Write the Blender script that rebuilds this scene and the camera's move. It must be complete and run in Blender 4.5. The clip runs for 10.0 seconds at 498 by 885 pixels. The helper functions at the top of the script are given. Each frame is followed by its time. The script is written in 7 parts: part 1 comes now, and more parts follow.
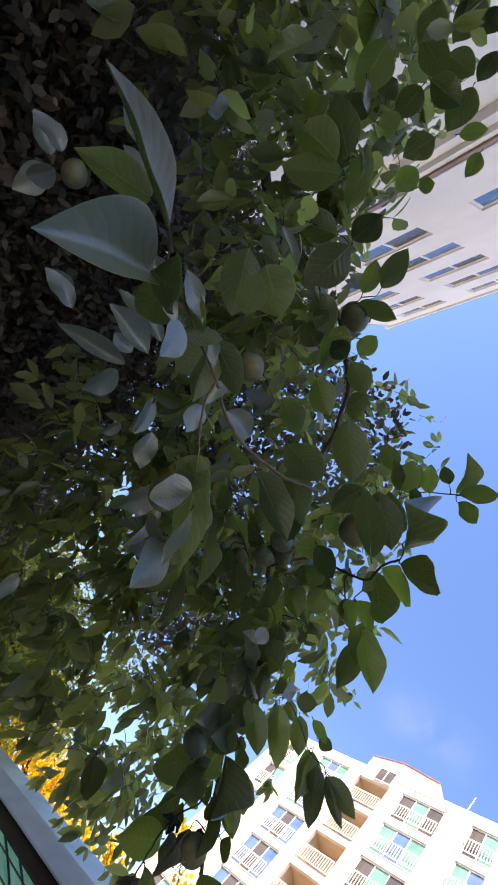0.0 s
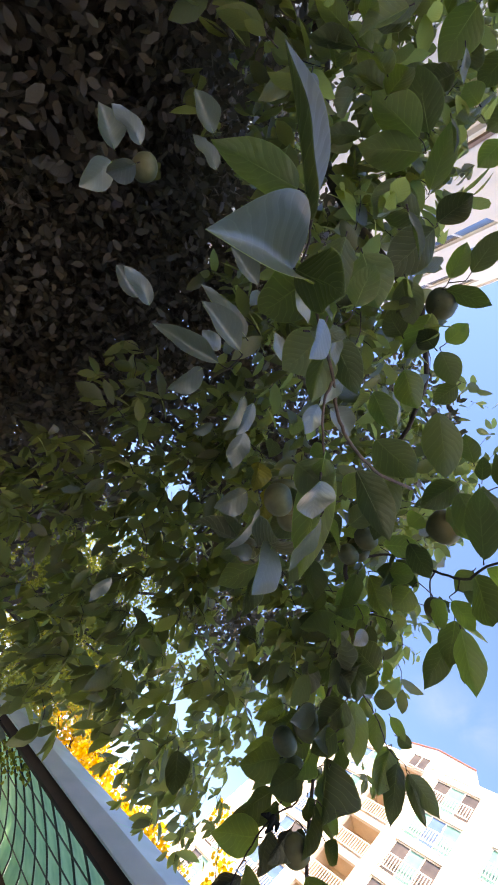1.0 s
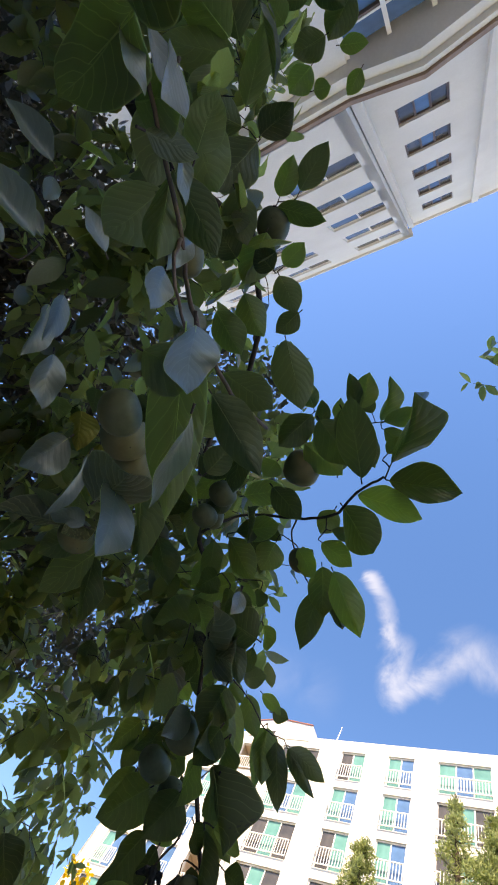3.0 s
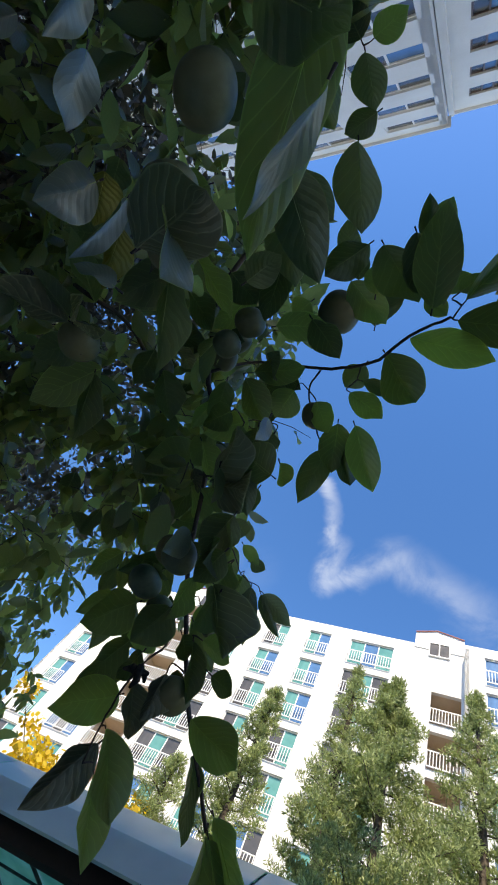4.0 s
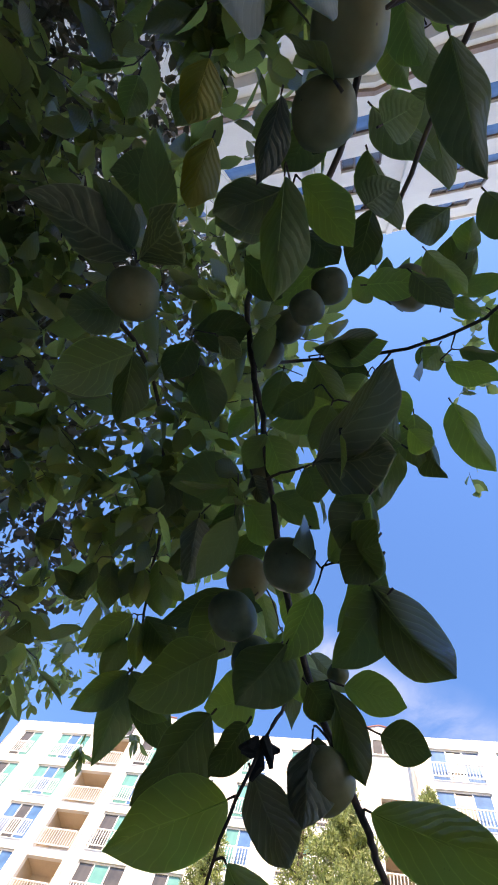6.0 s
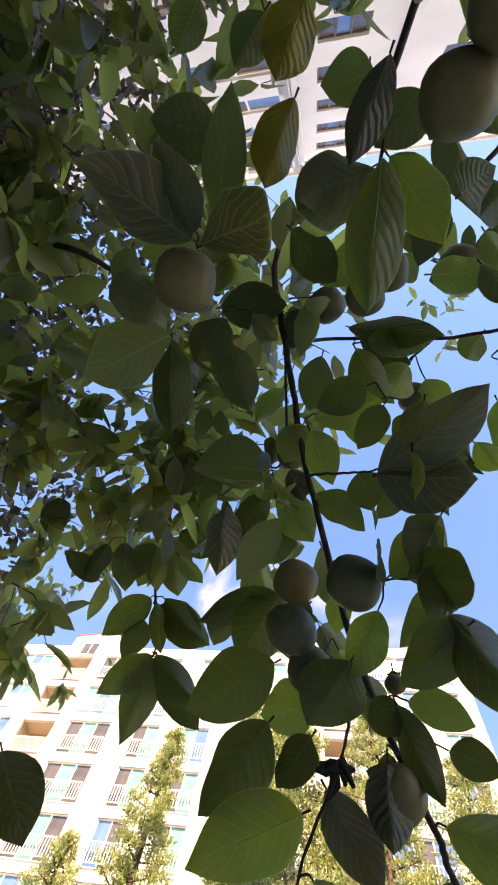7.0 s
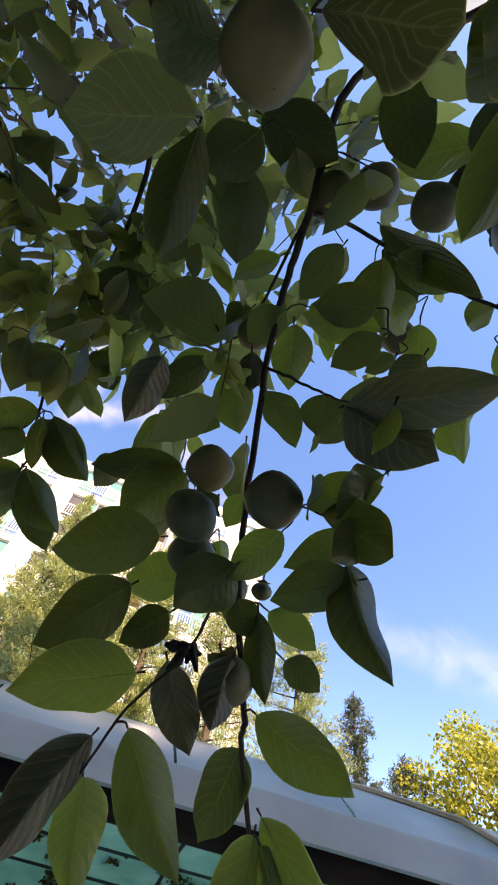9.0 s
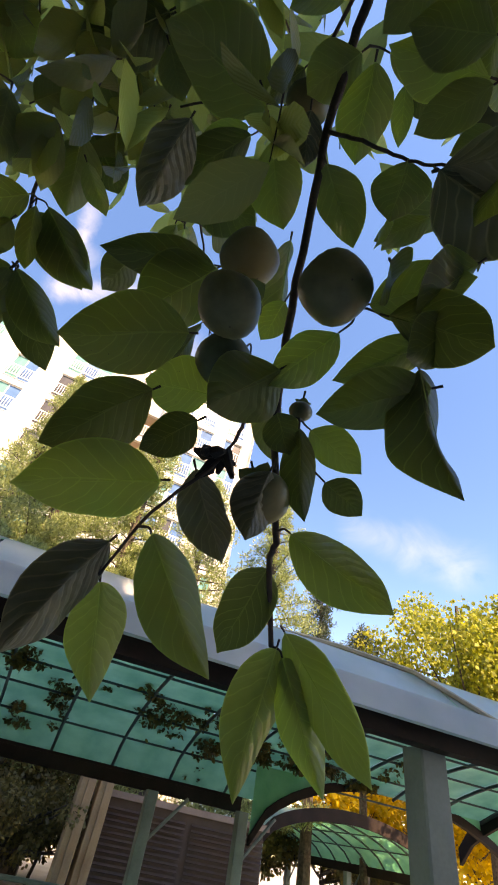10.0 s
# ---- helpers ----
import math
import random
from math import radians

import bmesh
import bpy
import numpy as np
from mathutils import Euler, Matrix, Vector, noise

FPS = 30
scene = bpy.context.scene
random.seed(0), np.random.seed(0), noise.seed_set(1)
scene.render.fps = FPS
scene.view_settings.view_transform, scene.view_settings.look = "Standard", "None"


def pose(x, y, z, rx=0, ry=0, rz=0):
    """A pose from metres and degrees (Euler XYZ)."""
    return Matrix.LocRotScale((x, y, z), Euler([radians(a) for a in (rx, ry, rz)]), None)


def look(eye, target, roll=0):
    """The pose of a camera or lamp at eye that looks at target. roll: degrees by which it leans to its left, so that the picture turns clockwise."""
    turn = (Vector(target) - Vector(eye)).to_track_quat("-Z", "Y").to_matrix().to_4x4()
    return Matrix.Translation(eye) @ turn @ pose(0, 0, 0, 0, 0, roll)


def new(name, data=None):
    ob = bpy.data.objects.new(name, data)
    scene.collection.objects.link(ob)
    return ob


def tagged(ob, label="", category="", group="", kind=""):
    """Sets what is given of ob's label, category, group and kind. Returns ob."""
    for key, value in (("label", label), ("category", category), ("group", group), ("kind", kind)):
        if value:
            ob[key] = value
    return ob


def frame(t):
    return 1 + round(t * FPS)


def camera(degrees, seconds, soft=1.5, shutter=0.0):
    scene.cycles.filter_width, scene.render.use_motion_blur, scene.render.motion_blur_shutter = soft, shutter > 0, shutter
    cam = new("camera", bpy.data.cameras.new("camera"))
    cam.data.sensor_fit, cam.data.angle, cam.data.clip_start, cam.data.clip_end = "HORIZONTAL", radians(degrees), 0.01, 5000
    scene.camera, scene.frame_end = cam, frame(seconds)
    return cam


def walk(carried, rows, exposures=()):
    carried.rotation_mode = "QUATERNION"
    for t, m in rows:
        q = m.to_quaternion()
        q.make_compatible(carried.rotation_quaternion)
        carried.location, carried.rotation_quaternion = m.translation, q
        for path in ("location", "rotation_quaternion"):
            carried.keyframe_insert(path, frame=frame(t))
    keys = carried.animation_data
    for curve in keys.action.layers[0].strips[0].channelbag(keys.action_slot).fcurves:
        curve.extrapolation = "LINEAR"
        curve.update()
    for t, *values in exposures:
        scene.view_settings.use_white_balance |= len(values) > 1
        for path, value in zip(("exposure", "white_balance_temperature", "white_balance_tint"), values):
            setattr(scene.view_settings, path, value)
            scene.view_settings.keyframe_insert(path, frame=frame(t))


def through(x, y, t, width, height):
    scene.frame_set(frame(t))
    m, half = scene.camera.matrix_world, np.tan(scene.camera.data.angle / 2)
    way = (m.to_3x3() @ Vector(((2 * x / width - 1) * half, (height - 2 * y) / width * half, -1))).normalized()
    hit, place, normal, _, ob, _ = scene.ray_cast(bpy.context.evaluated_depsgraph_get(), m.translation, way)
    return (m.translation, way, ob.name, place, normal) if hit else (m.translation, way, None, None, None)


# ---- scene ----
cam = camera(58.14, 10.0, 1.9)
PATH = [
    (0.0, (0.9609, -0.1003, 1.2552), (0.2746, -0.3173, 1.9494), 78.36),
    (0.5, (0.9446, -0.1375, 1.2229), (0.2356, -0.3605, 1.8920), 78.05),
    (1.0, (0.8814, -0.1721, 1.1833), (0.1525, -0.3884, 1.8329), 76.48),
    (1.5, (0.8209, -0.1942, 1.2187), (0.2257, -0.4936, 1.9644), 81.60),
    (2.0, (0.7776, -0.1912, 1.2019), (0.3578, -0.5823, 2.0209), 92.71),
    (2.5, (0.7156, -0.1627, 1.2440), (0.2897, -0.4007, 2.1169), 80.76),
    (2.7, (0.7043, -0.1403, 1.2740), (0.2656, -0.2848, 2.1609), 71.31),
    (3.8, (0.5872, -0.0729, 1.2749), (0.0915, 0.0809, 2.1297), 49.16),
    (4.0, (0.5364, -0.0613, 1.2814), (0.0249, 0.1341, 2.1181), 47.75),
    (4.5, (0.4055, -0.0698, 1.2878), (-0.1279, 0.1970, 2.0904), 45.60),
    (5.0, (0.3155, -0.0431, 1.2883), (-0.1921, 0.1821, 2.1199), 47.06),
    (5.5, (0.2450, 0.0117, 1.3002), (-0.1413, 0.1170, 2.2165), 51.08),
    (5.7, (0.2264, 0.0188, 1.2968), (-0.1077, 0.0906, 2.2367), 52.77),
    (6.8, (0.1280, -0.1027, 1.2970), (-0.1150, 0.0848, 2.2488), 27.76),
    (7.0, (0.1154, -0.1194, 1.3351), (-0.1387, 0.1370, 2.2676), 22.38),
    (7.5, (0.0966, -0.1410, 1.3882), (-0.1430, 0.2212, 2.2889), 17.97),
    (8.0, (0.0855, -0.1511, 1.3818), (-0.0879, 0.2417, 2.2850), 15.67),
    (8.5, (0.0571, -0.1520, 1.3922), (-0.0407, 0.3192, 2.2687), 11.93),
    (9.0, (0.0376, -0.1319, 1.4035), (-0.0230, 0.4447, 2.2183), 13.03),
    (9.5, (0.0166, -0.0560, 1.4056), (-0.0121, 0.6158, 2.1457), 14.25),
    (10.0, (0.0000, 0.0000, 1.4000), (0.0000, 0.7474, 2.0643), 12.40),
]
EXPOSURES = [(0.0, 1.95, 10500, 28), (1.0, 2.4, 12000, 30), (1.5, 2.9, 12200, 34), (2.0, 3.05, 12000, 37), (2.5, 3.05, 11800, 40), (2.7, 2.4, 11300, 30), (3.8, 1.15, 8300, 11), (4.5, 1.2, 7300, 9), (5.0, 1.5, 7800, 9), (5.5, 1.68, 7700, 9), (5.7, 1.7, 8200, 14), (6.8, 2.2, 12000, 29), (7.5, 2.4, 13600, 31), (8.5, 2.3, 11300, 30), (9.0, 2.0, 11800, 28), (10.0, 2.0, 13300, 26)]
walk(cam, [(t, look(eye, target, roll)) for t, eye, target, roll in PATH], EXPOSURES)

# ---- sky, sun ----
SUN_AZ, SUN_EL = radians(150), radians(47)
world = bpy.data.worlds.new("sky")
scene.world = world
world.use_nodes = True
wn, wl = world.node_tree.nodes, world.node_tree.links
wn.clear()
sky = wn.new("ShaderNodeTexSky")
sky.sky_type = "NISHITA"
sky.sun_disc = False
sky.sun_elevation, sky.sun_rotation = SUN_EL, SUN_AZ
sky.air_density, sky.dust_density, sky.ozone_density = 1.0, 0.15, 4.0
back = wn.new("ShaderNodeBackground")
back.inputs["Strength"].default_value = 0.15
wout = wn.new("ShaderNodeOutputWorld")
# thin wisps of cloud in the sky
wco = wn.new("ShaderNodeTexCoord")
wmap = wn.new("ShaderNodeMapping")
wmap.inputs["Scale"].default_value = (9.0, 14.0, 10.0)
wmap.inputs["Rotation"].default_value = (0.3, 0.5, 0.6)
wnoise = wn.new("ShaderNodeTexNoise")
wnoise.inputs["Scale"].default_value = 0.9
wnoise.inputs["Detail"].default_value = 9.0
wnoise.inputs["Roughness"].default_value = 0.6
wnoise.inputs["Distortion"].default_value = 0.6
wmix = wn.new("ShaderNodeMixRGB")
wmix.inputs["Color2"].default_value = (3.2, 3.6, 4.2, 1)
wl.new(wco.outputs["Generated"], wmap.inputs["Vector"])
wl.new(wmap.outputs["Vector"], wnoise.inputs["Vector"])
# torn streaks of cloud along a few lines over the far building
STREAKS = (((-0.380, 0.345, 0.858), (-0.398, 0.465, 0.790), 0.026, 0.7), ((-0.398, 0.465, 0.790), (-0.415, 0.510, 0.753), 0.046, 0.7), ((-0.425, 0.518, 0.743), (-0.354, 0.530, 0.770), 0.036, 0.75),
           ((-0.354, 0.530, 0.770), (-0.279, 0.520, 0.808), 0.044, 0.6), ((-0.279, 0.520, 0.808), (-0.177, 0.617, 0.767), 0.06, 0.4), ((-0.177, 0.617, 0.767), (-0.06, 0.70, 0.712), 0.07, 0.3),
           ((0.255, 0.800, 0.545), (0.33, 0.79, 0.52), 0.05, 0.26), ((0.38, 0.775, 0.505), (0.46, 0.75, 0.475), 0.07, 0.28), ((-0.60, 0.38, 0.70), (-0.55, 0.44, 0.71), 0.07, 0.08))


def sky_node(kind, operation, *sources):
    node = wn.new(kind)
    node.operation = operation
    for k, source in enumerate(sources):
        if hasattr(source, "links"):
            wl.new(source, node.inputs[k])
        else:
            node.inputs[k].default_value = source
    return node


# the lines themselves run crooked
bend = sky_node("ShaderNodeVectorMath", "SUBTRACT", wnoise.outputs["Color"], (0.5, 0.5, 0.5))
bent = sky_node("ShaderNodeVectorMath", "MULTIPLY_ADD", bend.outputs[0], (0.07, 0.07, 0.07), wco.outputs["Generated"])
streak = None
for a, b, wide, dense in STREAKS:
    a, b = Vector(a).normalized(), Vector(b).normalized()
    way = b - a
    rel = sky_node("ShaderNodeVectorMath", "SUBTRACT", bent.outputs[0], a)
    along = sky_node("ShaderNodeVectorMath", "DOT_PRODUCT", rel.outputs[0], way / way.length_squared)
    held = wn.new("ShaderNodeClamp")
    wl.new(along.outputs["Value"], held.inputs["Value"])
    foot = wn.new("ShaderNodeVectorMath")
    foot.operation = "SCALE"
    foot.inputs[0].default_value = way
    wl.new(held.outputs[0], foot.inputs["Scale"])
    off = sky_node("ShaderNodeVectorMath", "DISTANCE", rel.outputs[0], foot.outputs[0])
    fade = wn.new("ShaderNodeMapRange")
    fade.interpolation_type = "SMOOTHSTEP"
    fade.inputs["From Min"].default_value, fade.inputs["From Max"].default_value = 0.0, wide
    fade.inputs["To Min"].default_value, fade.inputs["To Max"].default_value = dense, 0.0
    wl.new(off.outputs["Value"], fade.inputs["Value"])
    streak = fade.outputs["Result"] if streak is None else sky_node("ShaderNodeMath", "MAXIMUM", streak, fade.outputs["Result"]).outputs[0]
torn = sky_node("ShaderNodeMath", "MULTIPLY_ADD", wnoise.outputs["Fac"], 1.9, -0.55)
torn.use_clamp = True
cover = sky_node("ShaderNodeMath", "MULTIPLY", streak, torn.outputs[0])
wl.new(cover.outputs[0], wmix.inputs["Fac"])
clear = wn.new("ShaderNodeHueSaturation")
clear.inputs["Hue"].default_value = 0.507
clear.inputs["Saturation"].default_value = 1.24
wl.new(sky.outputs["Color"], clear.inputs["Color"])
wl.new(clear.outputs["Color"], wmix.inputs["Color1"])
wl.new(wmix.outputs["Color"], back.inputs["Color"])
wl.new(back.outputs["Background"], wout.inputs["Surface"])

sun_data = bpy.data.lights.new("sun", "SUN")
sun_data.energy, sun_data.angle, sun_data.color = 3.3, radians(0.5), (1.0, 0.94, 0.84)
sun = new("sun", sun_data)
sun_way = Vector((math.sin(SUN_AZ) * math.cos(SUN_EL), math.cos(SUN_AZ) * math.cos(SUN_EL), math.sin(SUN_EL)))
sun.matrix_world = look(sun_way * 60, (0, 0, 0))

# ---- materials ----
def node_material(name):
    m = bpy.data.materials.new(name)
    m.use_nodes = True
    n, l = m.node_tree.nodes, m.node_tree.links
    n.clear()
    return m, n, l


def ramp(n, stops):
    r = n.new("ShaderNodeValToRGB")
    e = r.color_ramp.elements
    e[0].position, e[0].color = stops[0][0], (*stops[0][1], 1)
    e[1].position, e[1].color = stops[-1][0], (*stops[-1][1], 1)
    for p, c in stops[1:-1]:
        e.new(p).color = (*c, 1)
    return r


def surface(name, dark, light, rough=0.7, scale=6.0, fine=60.0, bump=0.2, metal=0.0, spec=0.5, spread=0.25, per_piece=0.0):
    """A weathered surface: broad stains and fine grain between two colours, with relief."""
    m, n, l = node_material(name)
    co = n.new("ShaderNodeTexCoord")
    broad, grain = n.new("ShaderNodeTexNoise"), n.new("ShaderNodeTexNoise")
    broad.inputs["Scale"].default_value, broad.inputs["Detail"].default_value = scale, 6
    grain.inputs["Scale"].default_value, grain.inputs["Detail"].default_value = fine, 4
    l.new(co.outputs["Object"], broad.inputs["Vector"])
    l.new(co.outputs["Object"], grain.inputs["Vector"])
    add = n.new("ShaderNodeMath")
    add.operation = "MULTIPLY_ADD"
    add.inputs[1].default_value = 0.35
    l.new(grain.outputs["Fac"], add.inputs[0])
    l.new(broad.outputs["Fac"], add.inputs[2])
    r = ramp(n, [(0.675 - spread, dark), (0.675 + spread, light)])
    l.new(add.outputs[0], r.inputs["Fac"])
    p = n.new("ShaderNodeBsdfPrincipled")
    p.inputs["Roughness"].default_value = rough
    p.inputs["Metallic"].default_value = metal
    p.inputs["Specular IOR Level"].default_value = spec
    colour = r.outputs["Color"]
    if per_piece:
        info = n.new("ShaderNodeObjectInfo")
        hsv = n.new("ShaderNodeHueSaturation")
        mr = n.new("ShaderNodeMapRange")
        mr.inputs["To Min"].default_value, mr.inputs["To Max"].default_value = 1 - per_piece, 1 + per_piece
        l.new(info.outputs["Random"], mr.inputs["Value"])
        l.new(mr.outputs["Result"], hsv.inputs["Value"])
        l.new(colour, hsv.inputs["Color"])
        colour = hsv.outputs["Color"]
    l.new(colour, p.inputs["Base Color"])
    b = n.new("ShaderNodeBump")
    b.inputs["Strength"].default_value, b.inputs["Distance"].default_value = bump, 0.01
    l.new(add.outputs[0], b.inputs["Height"])
    l.new(b.outputs["Normal"], p.inputs["Normal"])
    o = n.new("ShaderNodeOutputMaterial")
    l.new(p.outputs["BSDF"], o.inputs["Surface"])
    return m


def leaf_material(name, deep, fresh, through, rough, share, veins, per="object", spec=0.5, relief=0.14, ior=1.5, band=0.075):
    """A leaf: green with blotches, pale veins in relief, and light shining through."""
    m, n, l = node_material(name)
    uv = n.new("ShaderNodeUVMap")
    uv.uv_map = "leaf"
    sep = n.new("ShaderNodeSeparateXYZ")
    l.new(uv.outputs["UV"], sep.inputs["Vector"])
    off = n.new("ShaderNodeMath")
    off.operation = "SUBTRACT"
    off.inputs[1].default_value = 0.5
    l.new(sep.outputs["X"], off.inputs[0])
    side = n.new("ShaderNodeMath")
    side.operation = "ABSOLUTE"
    l.new(off.outputs[0], side.inputs[0])
    slant = n.new("ShaderNodeMath")
    slant.operation = "MULTIPLY_ADD"
    slant.inputs[1].default_value = -0.62
    l.new(side.outputs[0], slant.inputs[0])
    # the veins run a little crooked
    crook = n.new("ShaderNodeTexNoise")
    crook.inputs["Scale"].default_value, crook.inputs["Detail"].default_value = 3.0, 1
    l.new(uv.outputs["UV"], crook.inputs["Vector"])
    stray = n.new("ShaderNodeMath")
    stray.operation = "MULTIPLY_ADD"
    stray.inputs[1].default_value = 0.14
    l.new(crook.outputs["Fac"], stray.inputs[0])
    l.new(sep.outputs["Y"], stray.inputs[2])
    l.new(stray.outputs[0], slant.inputs[2])
    many = n.new("ShaderNodeMath")
    many.operation = "MULTIPLY"
    many.inputs[1].default_value = 8.0
    l.new(slant.outputs[0], many.inputs[0])
    tri = n.new("ShaderNodeMath")
    tri.operation = "PINGPONG"
    tri.inputs[1].default_value = 0.5
    l.new(many.outputs[0], tri.inputs[0])
    mid = n.new("ShaderNodeMath")
    mid.operation = "MULTIPLY"
    mid.inputs[1].default_value = 6.0
    l.new(side.outputs[0], mid.inputs[0])
    low = n.new("ShaderNodeMath")
    low.operation = "MINIMUM"
    l.new(mid.outputs[0], low.inputs[0])
    l.new(tri.outputs[0], low.inputs[1])
    vr = n.new("ShaderNodeMapRange")
    vr.interpolation_type = "SMOOTHSTEP"
    vr.inputs["From Max"].default_value = band
    vr.inputs["To Min"].default_value, vr.inputs["To Max"].default_value = 1.0, 0.0
    l.new(low.outputs[0], vr.inputs["Value"])
    # a paler margin, painting in the light that catches the leaf's edge
    rim = n.new("ShaderNodeMapRange")
    rim.interpolation_type = "SMOOTHSTEP"
    rim.inputs["From Min"].default_value, rim.inputs["From Max"].default_value = 0.472, 0.494
    l.new(side.outputs[0], rim.inputs["Value"])
    pale = n.new("ShaderNodeMath")
    pale.operation = "MAXIMUM"
    l.new(vr.outputs["Result"], pale.inputs[0])
    l.new(rim.outputs["Result"], pale.inputs[1])
    co = n.new("ShaderNodeTexCoord")
    blot = n.new("ShaderNodeTexNoise")
    blot.inputs["Scale"].default_value, blot.inputs["Detail"].default_value = 2.2, 5
    l.new(co.outputs["Object"], blot.inputs["Vector"])
    if per == "object":
        info = n.new("ShaderNodeObjectInfo")
        rnd = info.outputs["Random"]
    else:
        geo = n.new("ShaderNodeNewGeometry")
        rnd = geo.outputs["Random Per Island"]
    mixv = n.new("ShaderNodeMath")
    mixv.operation = "MULTIPLY_ADD"
    mixv.inputs[1].default_value = 0.75
    l.new(rnd, mixv.inputs[0])
    half = n.new("ShaderNodeMath")
    half.operation = "MULTIPLY"
    half.inputs[1].default_value = 0.5
    l.new(blot.outputs["Fac"], half.inputs[0])
    l.new(half.outputs[0], mixv.inputs[2])
    r = ramp(n, [(0.2, deep), (0.8, fresh)])
    l.new(mixv.outputs[0], r.inputs["Fac"])
    vm = n.new("ShaderNodeMixRGB")
    vm.inputs["Color2"].default_value = (*[min(1, c * 1.7 + 0.03) for c in fresh], 1)
    vf = n.new("ShaderNodeMath")
    vf.operation = "MULTIPLY"
    vf.inputs[1].default_value = veins
    l.new((pale.outputs[0] if per == "object" else vr.outputs["Result"]), vf.inputs[0])
    l.new(vf.outputs[0], vm.inputs["Fac"])
    l.new(r.outputs["Color"], vm.inputs["Color1"])
    # a few brown specks
    far = n.new("ShaderNodeVectorMath")
    far.operation = "ADD"
    l.new(uv.outputs["UV"], far.inputs[0])
    l.new(rnd, far.inputs[1])
    cells = n.new("ShaderNodeTexVoronoi")
    cells.inputs["Scale"].default_value = 1.4
    l.new(far.outputs["Vector"], cells.inputs["Vector"])
    speck = ramp(n, [(0.02, (0.8, 0.8, 0.8)), (0.045, (0, 0, 0))])
    l.new(cells.outputs["Distance"], speck.inputs["Fac"])
    worn = n.new("ShaderNodeMixRGB")
    worn.inputs["Color2"].default_value = (0.07, 0.035, 0.015, 1)
    l.new(speck.outputs["Color"], worn.inputs["Fac"])
    l.new(vm.outputs["Color"], worn.inputs["Color1"])
    p = n.new("ShaderNodeBsdfPrincipled")
    p.inputs["Roughness"].default_value = rough
    p.inputs["Specular IOR Level"].default_value = spec
    p.inputs["IOR"].default_value = ior
    p.inputs["Coat Weight"].default_value = 0.7 if spec > 0.85 and per == "object" else 0.05
    p.inputs["Coat Roughness"].default_value = 0.18
    l.new(worn.outputs["Color"], p.inputs["Base Color"])
    bump = n.new("ShaderNodeBump")
    bump.inputs["Strength"].default_value, bump.inputs["Distance"].default_value = relief, 0.01
    height = n.new("ShaderNodeMath")
    height.operation = "MULTIPLY_ADD"
    height.inputs[1].default_value = 0.9
    l.new(tri.outputs[0], height.inputs[0])
    l.new(blot.outputs["Fac"], height.inputs[2])
    l.new(height.outputs[0], bump.inputs["Height"])
    l.new(bump.outputs["Normal"], p.inputs["Normal"])
    t = n.new("ShaderNodeBsdfTranslucent")
    tm = n.new("ShaderNodeMixRGB")
    tm.blend_type = "MULTIPLY"
    tm.inputs["Fac"].default_value = 0.85
    tm.inputs["Color1"].default_value = (*through, 1)
    gain = n.new("ShaderNodeMixRGB")
    gain.blend_type = "ADD"
    gain.inputs["Fac"].default_value = 1.0
    gain.inputs["Color2"].default_value = (0.42, 0.42, 0.42, 1)
    l.new(worn.outputs["Color"], gain.inputs["Color1"])
    l.new(gain.outputs["Color"], tm.inputs["Color2"])
    # leaves differ in how much light they let through
    times = n.new("ShaderNodeMath")
    times.operation = "MULTIPLY"
    times.inputs[1].default_value = 7.3
    l.new(rnd, times.inputs[0])
    part_of = n.new("ShaderNodeMath")
    part_of.operation = "FRACT"
    l.new(times.outputs[0], part_of.inputs[0])
    thick = n.new("ShaderNodeMapRange")
    thick.inputs["To Min"].default_value, thick.inputs["To Max"].default_value = 0.60, 1.45
    l.new(part_of.outputs[0], thick.inputs["Value"])
    dim = n.new("ShaderNodeVectorMath")
    dim.operation = "SCALE"
    l.new(tm.outputs["Color"], dim.inputs[0])
    l.new(thick.outputs["Result"], dim.inputs["Scale"])
    l.new(dim.outputs["Vector"], t.inputs["Color"])
    ms = n.new("ShaderNodeMixShader")
    ms.inputs["Fac"].default_value = share
    l.new(p.outputs["BSDF"], ms.inputs[1])
    l.new(t.outputs["BSDF"], ms.inputs[2])
    o = n.new("ShaderNodeOutputMaterial")
    l.new(ms.outputs["Shader"], o.inputs["Surface"])
    return m


LEAF_TOP = leaf_material("leaf_upper_side", (0.030, 0.042, 0.024), (0.095, 0.118, 0.046), (0.82, 0.88, 0.33), 0.32, 0.42, 0.4, "object", 1.0, 0.1, 1.6)
# bluer base than the plain upper side: sky sheen painted in beside real gloss
LEAF_WAXY_SKY = leaf_material("sky_toned_waxy_leaf", (0.040, 0.056, 0.046), (0.10, 0.125, 0.095), (0.70, 0.82, 0.33), 0.50, 0.28, 0.45, "object", 1.0, 0.10, 1.75)
LEAF_UNDER = leaf_material("leaf_underside", (0.052, 0.060, 0.030), (0.215, 0.235, 0.122), (0.80, 1.0, 0.37), 0.38, 0.60, 0.62, "object", 0.6, 0.3)
FOLIAGE = leaf_material("foliage", (0.022, 0.026, 0.013), (0.104, 0.108, 0.046), (0.86, 1.0, 0.27), 0.3, 0.50, 0.3, "island", 0.8)
# brown tone of deep shade put into the base colour, lightened for lens veil
FOLIAGE_SHADE_TONE = leaf_material("shade_toned_foliage", (0.082, 0.062, 0.048), (0.150, 0.114, 0.086), (0.32, 0.28, 0.12), 0.4, 0.25, 0.2, "island", 0.5)
